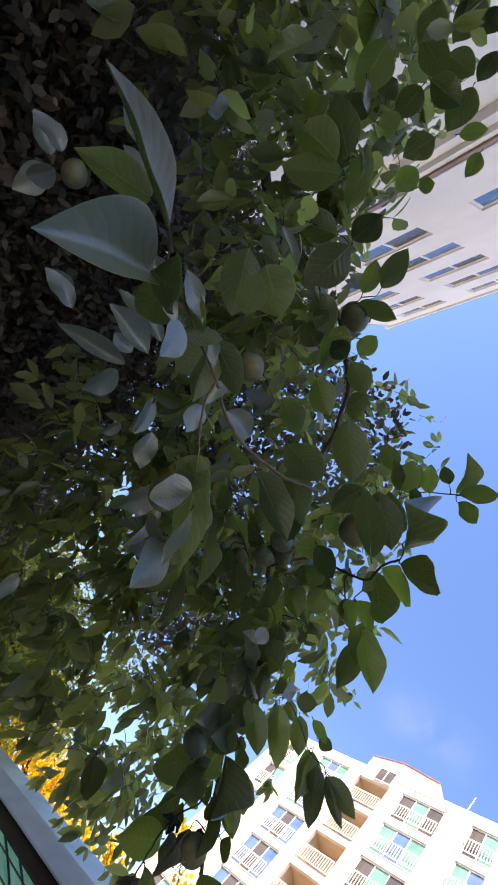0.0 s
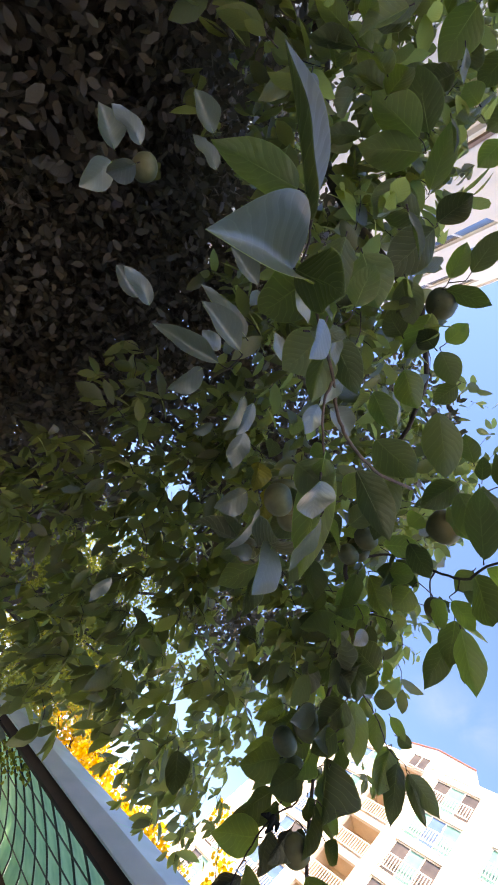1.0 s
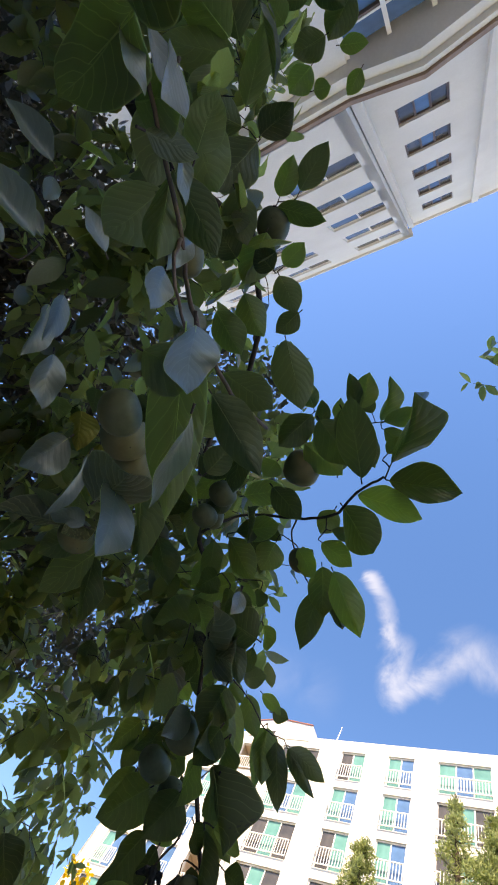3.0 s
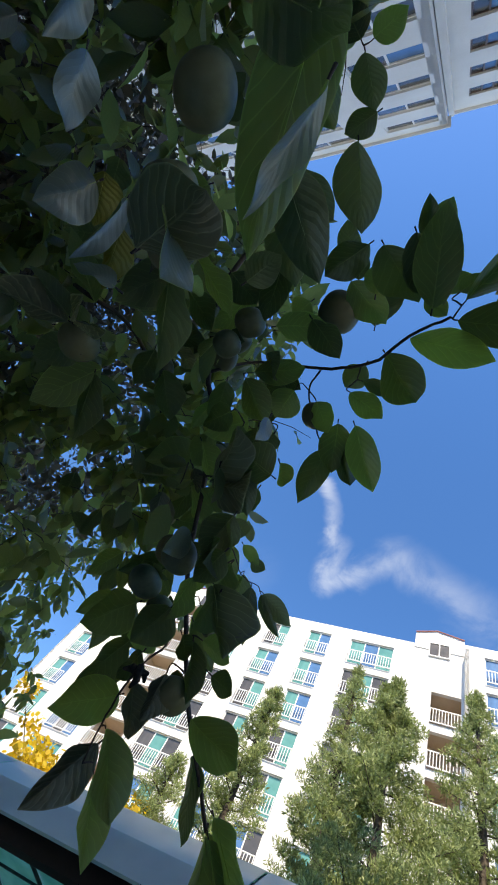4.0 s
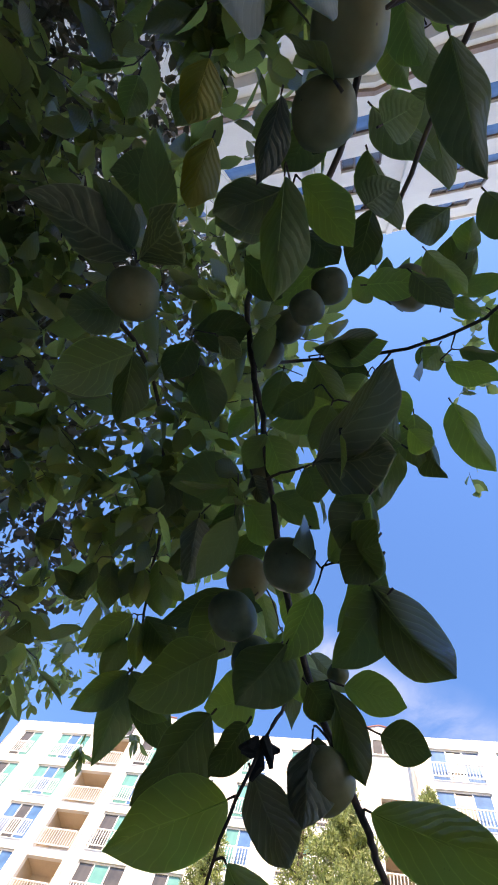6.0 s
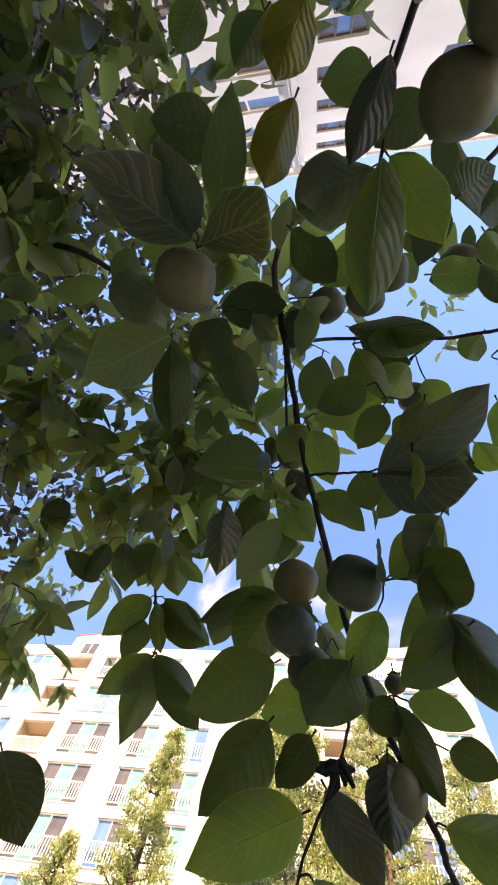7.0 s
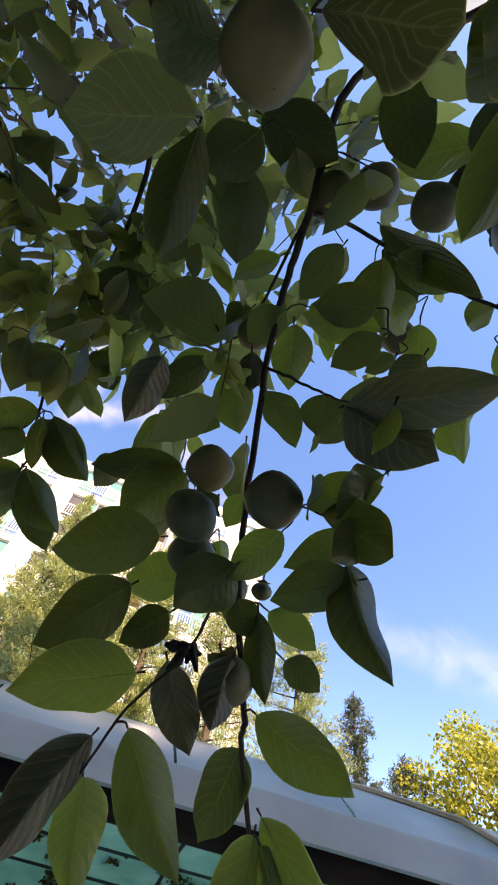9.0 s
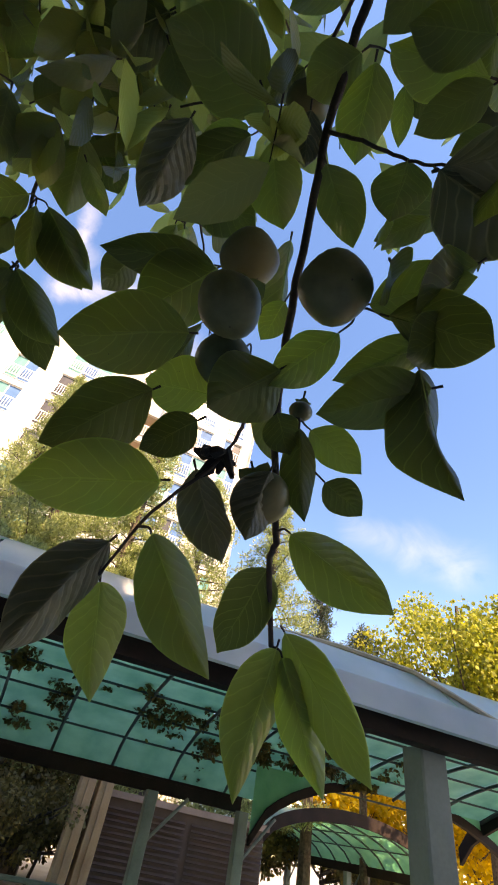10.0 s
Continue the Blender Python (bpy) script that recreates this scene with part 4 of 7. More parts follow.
broadleaf(*polar(15, 26), 3.2, 2.4, HEDGE, 21, "brownish green bush behind the shelter", 7000, 0.14)
broadleaf(*polar(21, 26), 2.9, 2.4, HEDGE, 22, "brownish green bush behind the shelter", 7000, 0.14)
broadleaf(*polar(-103, 16), 9.0, 3.8, GREEN_TREE, 23, "yellowish green tree beyond the shaded corner", 16000, 0.12)
broadleaf(*polar(-97, 9.5), 7.6, 2.9, GREEN_TREE, 25, "yellowish green tree beyond the shaded corner", 26000, 0.075)
broadleaf(*polar(-90, 19), 9.0, 3.8, GREEN_TREE, 24, "yellowish green tree beyond the shaded corner", 14000, 0.14)


# ---- dead leaves lying on the shelter's roof ----
def leaf_litter():
    rng = random.Random(4)
    ob = thing("leaf_litter", pose(0, 0, 0, 0, 0, PHI - 2.9), "dark drifts of dead leaves lying on the shelter roof", "leaves", kind="stuff")
    heaps = []
    for k in range(80):
        x, y = rng.uniform(-6, 7), 2.72 + 7.6 * rng.uniform(0.66, 0.97) ** 0.8
        r = rng.uniform(0.05, 0.16)
        for j in range(4):
            px, py = x + rng.gauss(0, 0.12), min(9.4 if x > 3.4 else 10.25, y + rng.gauss(0, 0.2))
            heaps.append((Vector((px, py, vault(py - 2.72, 0, 0.98, 7.6, 2.28) + 0.04)), r))
    leaf_cloud("dead_leaves", heaps, 12000, 0.08, HEDGE, ob, 0.0, 0.4, 5)


leaf_litter()


# ---- the persimmon tree: leaves (foot, tip, width), fruit (centre, width), twigs, clumps of foliage ----
LEAVES_HANGING_QUILTED_1 = [
    (0.072, 0.47, 1.554, 0.058, 0.566, 1.441, 0.057),
    (-0.064, 0.345, 1.582, 0.004, 0.395, 1.495, 0.052),
    (-0.104, 0.402, 1.555, -0.092, 0.474, 1.481, 0.049),
    (-0.046, 0.146, 1.959, -0.014, 0.218, 1.916, 0.056),
]
LEAVES_HANGING_QUILTED = LEAVES_HANGING_QUILTED_1
LEAVES_HANGING_PLAIN_1 = [
    (0.079, 0.471, 1.546, 0.14, 0.529, 1.452, 0.044),
    (0.078, 0.464, 1.568, 0.179, 0.495, 1.461, 0.05),
    (0.057, 0.366, 1.624, 0.157, 0.378, 1.571, 0.054),
    (0.045, 0.415, 1.609, 0.018, 0.503, 1.548, 0.054),
    (-0.07, 0.331, 1.628, -0.182, 0.326, 1.594, 0.066),
    (-0.102, 0.303, 1.709, -0.184, 0.323, 1.635, 0.065),
    (-0.076, 0.251, 1.739, -0.182, 0.249, 1.7, 0.071),
    (-0.076, 0.237, 1.845, -0.19, 0.232, 1.825, 0.044),
    (-0.071, 0.235, 1.836, -0.141, 0.275, 1.78, 0.076),
    (-0.047, 0.305, 1.721, -0.111, 0.297, 1.718, 0.058),
    (-0.051, 0.305, 1.684, -0.097, 0.331, 1.657, 0.039),
    (0.013, 0.255, 1.721, -0.044, 0.275, 1.673, 0.065),
]
LEAVES_HANGING_PLAIN_2 = [
    (0.057, 0.224, 1.75, 0.006, 0.268, 1.71, 0.043),
    (0.08, 0.207, 1.78, 0.154, 0.16, 1.774, 0.048),
    (0.098, 0.207, 1.766, 0.161, 0.168, 1.688, 0.056),
    (0.139, 0.211, 1.748, 0.065, 0.27, 1.742, 0.037),
    (0.137, 0.225, 1.701, 0.055, 0.283, 1.706, 0.052),
    (0.124, 0.217, 1.712, 0.167, 0.277, 1.631, 0.052),
    (0.02, 0.298, 1.709, 0.04, 0.322, 1.682, 0.036),
    (0.044, 0.304, 1.701, 0.063, 0.347, 1.627, 0.033),
    (0.056, 0.309, 1.708, 0.113, 0.328, 1.685, 0.038),
    (0.08, 0.338, 1.671, 0.121, 0.352, 1.653, 0.034),
    (-0.063, 0.135, 2.043, -0.179, 0.074, 2.031, 0.095),
    (0.026, 0.065, 1.996, -0.02, 0.105, 1.97, 0.051),
]
LEAVES_HANGING_PLAIN_3 = [
    (-0.031, 0.1, 2.092, -0.068, 0.135, 2.083, 0.043),
    (0.038, 0.064, 1.945, 0.044, 0.141, 1.92, 0.048),
    (0.016, 0.142, 1.91, 0.063, 0.206, 1.884, 0.045),
    (-0.125, 0.216, 1.968, -0.048, 0.236, 1.95, 0.061),
    (-0.075, 0.159, 2.015, -0.161, 0.214, 1.97, 0.048),
    (-0.082, 0.157, 2.036, -0.148, 0.191, 2.014, 0.034),
    (-0.328, 0.237, 2.147, -0.281, 0.309, 2.14, 0.06),
    (-0.409, 0.26, 2.182, -0.371, 0.35, 2.141, 0.072),
    (-0.409, 0.258, 2.182, -0.462, 0.291, 2.115, 0.069),
    (-0.361, 0.185, 2.211, -0.263, 0.19, 2.24, 0.091),
    (0.13, 0.029, 1.934, 0.058, 0.036, 1.946, 0.051),
    (0.143, 0.06, 1.928, 0.093, 0.109, 1.931, 0.041),
]
LEAVES_HANGING_PLAIN_4 = [
    (0.084, 0.115, 1.869, 0.085, 0.162, 1.855, 0.049),
    (0.132, 0.168, 1.907, 0.084, 0.2, 1.895, 0.03),
    (0.084, 0.088, 2.039, 0.096, 0.143, 2.027, 0.023),
    (0.055, 0.063, 2.014, 0.104, 0.073, 2.007, 0.03),
    (0.173, 0.097, 1.966, 0.141, 0.126, 1.969, 0.027),
    (0.096, 0.094, 2.046, 0.128, 0.103, 2.039, 0.033),
    (-0.4, 0.103, 2.085, -0.366, 0.143, 2.097, 0.062),
    (-0.422, 0.215, 2.165, -0.371, 0.191, 2.197, 0.051),
    (-0.204, 0.079, 2.117, -0.307, 0.135, 2.071, 0.072),
    (-0.194, 0.105, 2.085, -0.174, 0.156, 2.081, 0.04),
    (-0.182, 0.275, 1.901, -0.215, 0.309, 1.867, 0.042),
    (0.005, 0.253, 1.831, -0.011, 0.29, 1.807, 0.032),
]
LEAVES_HANGING_PLAIN_5 = [
    (-0.351, 0.291, 1.983, -0.27, 0.364, 1.933, 0.066),
    (-0.359, 0.349, 1.917, -0.299, 0.447, 1.848, 0.062),
]
LEAVES_HANGING_PLAIN = LEAVES_HANGING_PLAIN_1 + LEAVES_HANGING_PLAIN_2 + LEAVES_HANGING_PLAIN_3 + LEAVES_HANGING_PLAIN_4 + LEAVES_HANGING_PLAIN_5
LEAVES_HANGING_PLEATED_1 = [
    (-0.103, 0.376, 1.582, -0.153, 0.373, 1.478, 0.053),
    (-0.041, 0.32, 1.64, -0.004, 0.35, 1.57, 0.043),
    (0.024, 0.312, 1.649, 0.01, 0.335, 1.589, 0.04),
    (-0.139, 0.146, 1.976, -0.184, 0.228, 1.924, 0.056),
    (-0.011, 0.11, 1.949, -0.007, 0.156, 1.927, 0.032),
]
LEAVES_HANGING_PLEATED = LEAVES_HANGING_PLEATED_1
LEAVES_UPPER_PLEATED_1 = [
    (0.022, -0.203, 1.797, -0.031, -0.293, 1.747, 0.063),
    (0.028, -0.195, 1.8, 0.112, -0.184, 1.735, 0.062),
    (0.011, -0.114, 2.042, 0.034, -0.062, 2.03, 0.033),
]
LEAVES_UPPER_PLEATED = LEAVES_UPPER_PLEATED_1
LEAVES_UPPER_PLAIN_1 = [
    (0.028, -0.207, 1.797, 0.031, -0.286, 1.777, 0.04),
    (0.074, -0.308, 1.912, 0.012, -0.35, 1.901, 0.062),
    (0.045, -0.216, 1.843, 0.108, -0.302, 1.798, 0.039),
    (0.251, -0.295, 1.947, 0.196, -0.313, 1.954, 0.05),
    (0.225, -0.2, 1.868, 0.255, -0.102, 1.861, 0.054),
    (0.263, -0.237, 1.85, 0.211, -0.208, 1.849, 0.051),
    (-0.045, -0.182, 1.866, -0.092, -0.19, 1.805, 0.058),
    (-0.086, -0.134, 1.928, -0.167, -0.131, 1.813, 0.077),
    (-0.03, -0.129, 2.026, -0.088, -0.079, 1.998, 0.063),
    (-0.036, -0.143, 2.076, 0.064, -0.104, 2.066, 0.069),
    (0.11, -0.195, 2.006, 0.144, -0.106, 1.985, 0.055),
    (0.216, -0.134, 2.027, 0.12, -0.113, 2.027, 0.05),
]
LEAVES_UPPER_PLAIN_2 = [
    (0.142, -0.03, 2.134, 0.245, 0.007, 1.925, 0.044),
    (0.153, -0.008, 2.114, 0.21, 0.056, 2.071, 0.039),
    (0.139, 0.01, 2.091, 0.142, 0.097, 2.045, 0.064),
    (0.087, -0.015, 2.036, 0.042, 0.051, 1.996, 0.049),
    (0.224, 0.089, 2.08, 0.234, 0.149, 2.055, 0.049),
    (0.144, 0.058, 1.952, 0.046, 0.053, 1.954, 0.051),
    (0.005, 0.017, 2.085, -0.059, 0.051, 2.064, 0.036),
    (-0.127, -0.268, 2.093, -0.04, -0.271, 2.083, 0.047),
    (-0.401, 0.16, 2.022, -0.446, 0.191, 1.967, 0.036),
    (-0.378, 0.172, 2.033, -0.394, 0.243, 1.981, 0.048),
    (-0.339, 0.209, 2.068, -0.387, 0.254, 2.009, 0.058),
    (-0.314, 0.216, 2.079, -0.325, 0.306, 2.018, 0.064),
]
LEAVES_UPPER_PLAIN_3 = [
    (-0.29, 0.234, 2.033, -0.263, 0.291, 2.012, 0.031),
    (-0.347, 0.265, 1.974, -0.433, 0.277, 1.921, 0.054),
    (-0.327, 0.279, 1.979, -0.253, 0.353, 1.911, 0.063),
    (-0.34, 0.277, 1.972, -0.334, 0.331, 1.902, 0.029),
    (-0.367, 0.293, 1.953, -0.414, 0.329, 1.912, 0.045),
    (-0.348, 0.328, 1.901, -0.441, 0.34, 1.856, 0.052),
    (-0.345, 0.333, 1.899, -0.436, 0.425, 1.834, 0.061),
    (-0.344, 0.33, 1.902, -0.271, 0.396, 1.836, 0.054),
    (-0.427, 0.203, 1.978, -0.474, 0.135, 1.999, 0.04),
    (-0.47, 0.053, 2.06, -0.503, 0.103, 2.014, 0.051),
]
LEAVES_UPPER_PLAIN = LEAVES_UPPER_PLAIN_1 + LEAVES_UPPER_PLAIN_2 + LEAVES_UPPER_PLAIN_3
LEAVES_UPPER_YELLOW_1 = [
    (0.156, -0.277, 1.834, 0.097, -0.216, 1.815, 0.042),
]
LEAVES_UPPER_YELLOW = LEAVES_UPPER_YELLOW_1
LEAVES_UPPER_QUILTED_1 = [
    (0.205, -0.193, 1.859, 0.119, -0.185, 1.805, 0.059),
    (0.209, -0.195, 1.821, 0.148, -0.073, 1.775, 0.052),
    (-0.072, -0.128, 1.89, -0.085, -0.033, 1.786, 0.046),
    (-0.038, -0.086, 2.032, -0.046, 0.014, 1.992, 0.061),
]
LEAVES_UPPER_QUILTED = LEAVES_UPPER_QUILTED_1
LEAVES_RIPPLE_QUILTED_1 = [
    (0.108, 0.107, 1.834, 0.24, 0.036, 1.788, 0.058),
]
LEAVES_RIPPLE_QUILTED = LEAVES_RIPPLE_QUILTED_1
LEAVES_RIPPLE_PLEATED_1 = [
    (0.105, 0.108, 1.834, 0.199, 0.132, 1.783, 0.072),
]
LEAVES_RIPPLE_PLEATED = LEAVES_RIPPLE_PLEATED_1
LEAVES_RIPPLE_PLAIN_1 = [
    (0.22, 0.118, 1.855, 0.233, 0.145, 1.82, 0.029),
    (-0.093, -0.258, 1.964, -0.136, -0.219, 1.956, 0.036),
]
LEAVES_RIPPLE_PLAIN = LEAVES_RIPPLE_PLAIN_1
LEAVES_SPRAY_PLAIN_1 = [
    (0.482, -0.009, 1.893, 0.533, -0.116, 1.901, 0.052),
    (0.519, 0.001, 1.937, 0.627, -0.072, 1.867, 0.048),
    (0.503, 0.021, 1.933, 0.593, 0.063, 1.859, 0.053),
    (0.436, 0.025, 1.972, 0.534, 0.076, 1.872, 0.047),
    (0.39, 0.038, 2.001, 0.421, 0.116, 1.931, 0.064),
    (0.313, 0.08, 2.011, 0.359, 0.132, 1.97, 0.04),
    (0.337, 0.071, 2.021, 0.383, 0.105, 2.007, 0.025),
    (0.298, 0.138, 2.013, 0.303, 0.241, 1.953, 0.052),
    (0.247, 0.143, 2.08, 0.214, 0.222, 2.039, 0.058),
    (0.206, 0.188, 2.082, 0.117, 0.267, 2.052, 0.054),
    (0.25, 0.183, 2.069, 0.243, 0.25, 2.018, 0.039),
    (0.514, -0.009, 1.968, 0.546, -0.02, 1.972, 0.024),
]
LEAVES_SPRAY_PLAIN_2 = [
    (0.361, 0.003, 2.143, 0.429, -0.097, 2.14, 0.07),
    (0.328, 0.058, 2.106, 0.286, 0.081, 2.077, 0.045),
    (0.431, -0.035, 2.181, 0.456, -0.086, 2.185, 0.028),
]
LEAVES_SPRAY_PLAIN = LEAVES_SPRAY_PLAIN_1 + LEAVES_SPRAY_PLAIN_2
LEAVES_RIGHT_QUILTED_1 = [
    (0.307, -0.173, 1.622, 0.404, -0.173, 1.601, 0.07),
]
LEAVES_RIGHT_QUILTED = LEAVES_RIGHT_QUILTED_1
LEAVES_RIGHT_PLAIN_1 = [
    (0.396, -0.222, 1.816, 0.381, -0.093, 1.837, 0.059),
    (0.301, -0.16, 1.995, 0.24, -0.083, 1.968, 0.048),
    (0.208, -0.179, 1.992, 0.229, -0.114, 1.985, 0.055),
    (0.207, -0.198, 1.861, 0.118, -0.186, 1.802, 0.062),
    (0.156, -0.011, 2.024, 0.251, 0.018, 2.027, 0.047),
    (0.137, -0.009, 2.018, 0.155, 0.083, 1.989, 0.054),
    (0.203, 0.051, 2.052, 0.157, 0.079, 2.023, 0.057),
    (0.188, 0.063, 1.896, 0.159, 0.113, 1.861, 0.048),
    (0.206, 0.128, 1.841, 0.174, 0.075, 1.844, 0.069),
    (0.17, 0.104, 1.834, 0.16, 0.169, 1.805, 0.032),
    (0.153, 0.154, 1.784, 0.103, 0.182, 1.741, 0.056),
    (0.145, 0.186, 1.739, 0.104, 0.203, 1.701, 0.043),
]
LEAVES_RIGHT_PLAIN_2 = [
    (0.4, -0.051, 2.038, 0.423, -0.092, 2.037, 0.038),
    (0.362, -0.086, 2.086, 0.389, 0.003, 2.084, 0.059),
    (0.274, -0.085, 2.117, 0.234, -0.074, 2.11, 0.047),
]
LEAVES_RIGHT_PLAIN = LEAVES_RIGHT_PLAIN_1 + LEAVES_RIGHT_PLAIN_2
LEAVES_CROWN_PLAIN_1 = [
    (1.018, -1.117, 2.385, 0.915, -1.112, 2.401, 0.087),
    (0.969, -1.103, 2.274, 0.875, -1.103, 2.308, 0.079),
    (0.904, -1.037, 2.27, 0.794, -1.021, 2.286, 0.077),
    (0.847, -0.964, 2.266, 0.743, -0.951, 2.273, 0.084),
    (0.657, -0.852, 2.269, 0.719, -0.949, 2.21, 0.073),
    (0.647, -0.833, 2.219, 0.644, -0.944, 2.139, 0.084),
    (0.634, -0.807, 2.233, 0.556, -0.899, 2.153, 0.08),
    (0.599, -0.742, 2.263, 0.718, -0.811, 2.243, 0.055),
    (0.579, -0.67, 2.181, 0.533, -0.755, 2.12, 0.07),
    (0.596, -0.639, 2.199, 0.675, -0.641, 2.213, 0.062),
    (0.584, -0.634, 2.199, 0.473, -0.593, 2.126, 0.091),
    (0.564, -0.517, 2.184, 0.627, -0.555, 2.186, 0.043),
]
LEAVES_CROWN_PLAIN_2 = [
    (0.6, -0.503, 2.198, 0.687, -0.536, 2.202, 0.049),
    (0.554, -0.493, 2.157, 0.613, -0.413, 2.172, 0.04),
    (0.505, -0.396, 2.146, 0.557, -0.407, 2.159, 0.042),
    (0.488, -0.386, 2.142, 0.474, -0.309, 2.15, 0.052),
    (0.477, -0.307, 2.151, 0.422, -0.299, 2.13, 0.043),
    (0.951, -1.061, 2.436, 0.873, -1.043, 2.454, 0.063),
    (1.019, -1.064, 2.547, 0.92, -1.051, 2.566, 0.074),
    (0.902, -1.017, 2.53, 0.918, -0.944, 2.572, 0.059),
    (0.978, -0.967, 2.611, 0.913, -0.955, 2.623, 0.051),
    (0.834, -0.926, 2.412, 0.756, -0.921, 2.413, 0.065),
    (0.851, -0.951, 2.455, 0.867, -0.867, 2.502, 0.063),
    (0.799, -0.809, 2.42, 0.725, -0.827, 2.408, 0.063),
]
LEAVES_CROWN_PLAIN_3 = [
    (0.904, -0.903, 2.538, 0.81, -0.873, 2.556, 0.071),
    (0.826, -0.852, 2.567, 0.88, -0.812, 2.584, 0.039),
    (0.72, -0.73, 2.399, 0.753, -0.714, 2.408, 0.039),
    (0.742, -0.765, 2.384, 0.676, -0.758, 2.381, 0.058),
    (0.839, -0.786, 2.597, 0.781, -0.767, 2.605, 0.043),
    (0.963, -1.068, 2.552, 1.048, -1.103, 2.516, 0.072),
    (1.063, -1.085, 2.526, 0.992, -1.08, 2.54, 0.068),
    (0.884, -1.046, 2.452, 0.877, -0.958, 2.509, 0.067),
    (0.766, -0.948, 2.338, 0.813, -0.944, 2.341, 0.06),
    (0.752, -0.921, 2.295, 0.704, -0.938, 2.278, 0.054),
    (0.744, -0.874, 2.382, 0.746, -0.92, 2.354, 0.051),
    (0.72, -1.167, 2.356, 0.77, -1.234, 2.298, 0.067),
]
LEAVES_CROWN_PLAIN_4 = [
    (0.829, -1.224, 2.377, 0.842, -1.291, 2.313, 0.072),
    (0.905, -1.191, 2.336, 0.908, -1.249, 2.282, 0.067),
    (1.025, -1.025, 2.571, 0.978, -1.009, 2.587, 0.058),
    (0.517, -0.551, 2.102, 0.476, -0.463, 2.118, 0.06),
    (0.515, -0.463, 2.132, 0.426, -0.41, 2.112, 0.066),
    (0.446, -0.457, 2.108, 0.45, -0.515, 2.09, 0.055),
    (0.593, -0.403, 1.612, 0.627, -0.376, 1.618, 0.05),
    (0.571, -0.381, 1.672, 0.554, -0.299, 1.688, 0.041),
    (0.532, -0.41, 1.723, 0.472, -0.388, 1.667, 0.069),
    (0.349, -0.272, 1.981, 0.388, -0.168, 1.984, 0.075),
    (0.325, -0.231, 1.993, 0.311, -0.107, 1.955, 0.06),
    (0.444, -0.269, 2.088, 0.406, -0.141, 2.049, 0.073),
]
LEAVES_CROWN_PLAIN_5 = [
    (0.411, -0.126, 2.073, 0.336, -0.109, 2.031, 0.055),
    (0.44, -0.11, 2.007, 0.46, -0.013, 1.967, 0.068),
    (0.486, -0.105, 1.995, 0.49, -0.003, 1.944, 0.058),
    (0.495, -0.089, 2.051, 0.513, -0.149, 2.063, 0.028),
    (0.499, -0.087, 2.052, 0.541, -0.13, 2.072, 0.041),
    (0.253, -0.069, 1.97, 0.326, -0.039, 1.99, 0.045),
    (0.321, -0.196, 1.844, 0.371, -0.206, 1.88, 0.048),
    (0.477, -0.249, 1.605, 0.513, -0.194, 1.6, 0.052),
    (0.481, -0.381, 1.702, 0.532, -0.41, 1.723, 0.039),
    (0.58, -0.421, 1.743, 0.631, -0.453, 1.749, 0.041),
    (0.415, -0.352, 1.949, 0.407, -0.27, 1.957, 0.052),
    (0.433, -0.381, 2.066, 0.414, -0.296, 2.071, 0.058),
]
LEAVES_CROWN_PLAIN_6 = [
    (0.489, -0.395, 2.119, 0.484, -0.442, 2.105, 0.047),
    (0.279, -0.139, 1.871, 0.325, -0.152, 1.908, 0.045),
    (0.312, -0.056, 1.972, 0.337, 0.014, 1.949, 0.045),
]
LEAVES_CROWN_PLAIN = LEAVES_CROWN_PLAIN_1 + LEAVES_CROWN_PLAIN_2 + LEAVES_CROWN_PLAIN_3 + LEAVES_CROWN_PLAIN_4 + LEAVES_CROWN_PLAIN_5 + LEAVES_CROWN_PLAIN_6
LEAVES_GLOSSY_SHINING_1 = [
    (0.247, -0.271, 1.695, 0.214, -0.261, 1.638, 0.053),
    (0.288, -0.23, 1.671, 0.258, -0.186, 1.6, 0.024),
    (0.504, -0.475, 1.671, 0.523, -0.438, 1.679, 0.017),
    (0.344, -0.485, 1.674, 0.348, -0.566, 1.576, 0.031),
    (0.314, -0.556, 1.798, 0.344, -0.669, 1.738, 0.044),
    (0.389, -0.623, 1.812, 0.409, -0.694, 1.769, 0.035),
    (0.356, -0.64, 1.847, 0.327, -0.621, 1.839, 0.031),
    (0.42, -0.429, 1.743, 0.441, -0.479, 1.733, 0.026),
    (0.263, -0.408, 1.672, 0.237, -0.403, 1.64, 0.022),
    (0.258, -0.16, 1.634, 0.247, -0.195, 1.619, 0.032),
    (0.152, -1.211, 1.802, 0.104, -1.158, 1.717, 0.067),
    (0.153, -1.263, 1.828, 0.223, -1.325, 1.788, 0.072),
]
LEAVES_GLOSSY_SHINING_2 = [
    (0.385, -1.063, 1.922, 0.431, -1.122, 1.872, 0.051),
    (0.333, -1.018, 1.941, 0.369, -1.08, 1.891, 0.048),
    (0.027, -0.883, 1.798, 0.063, -0.956, 1.753, 0.055),
    (-0.029, -0.237, 1.512, -0.045, -0.208, 1.463, 0.024),
]
LEAVES_GLOSSY_SHINING = LEAVES_GLOSSY_SHINING_1 + LEAVES_GLOSSY_SHINING_2
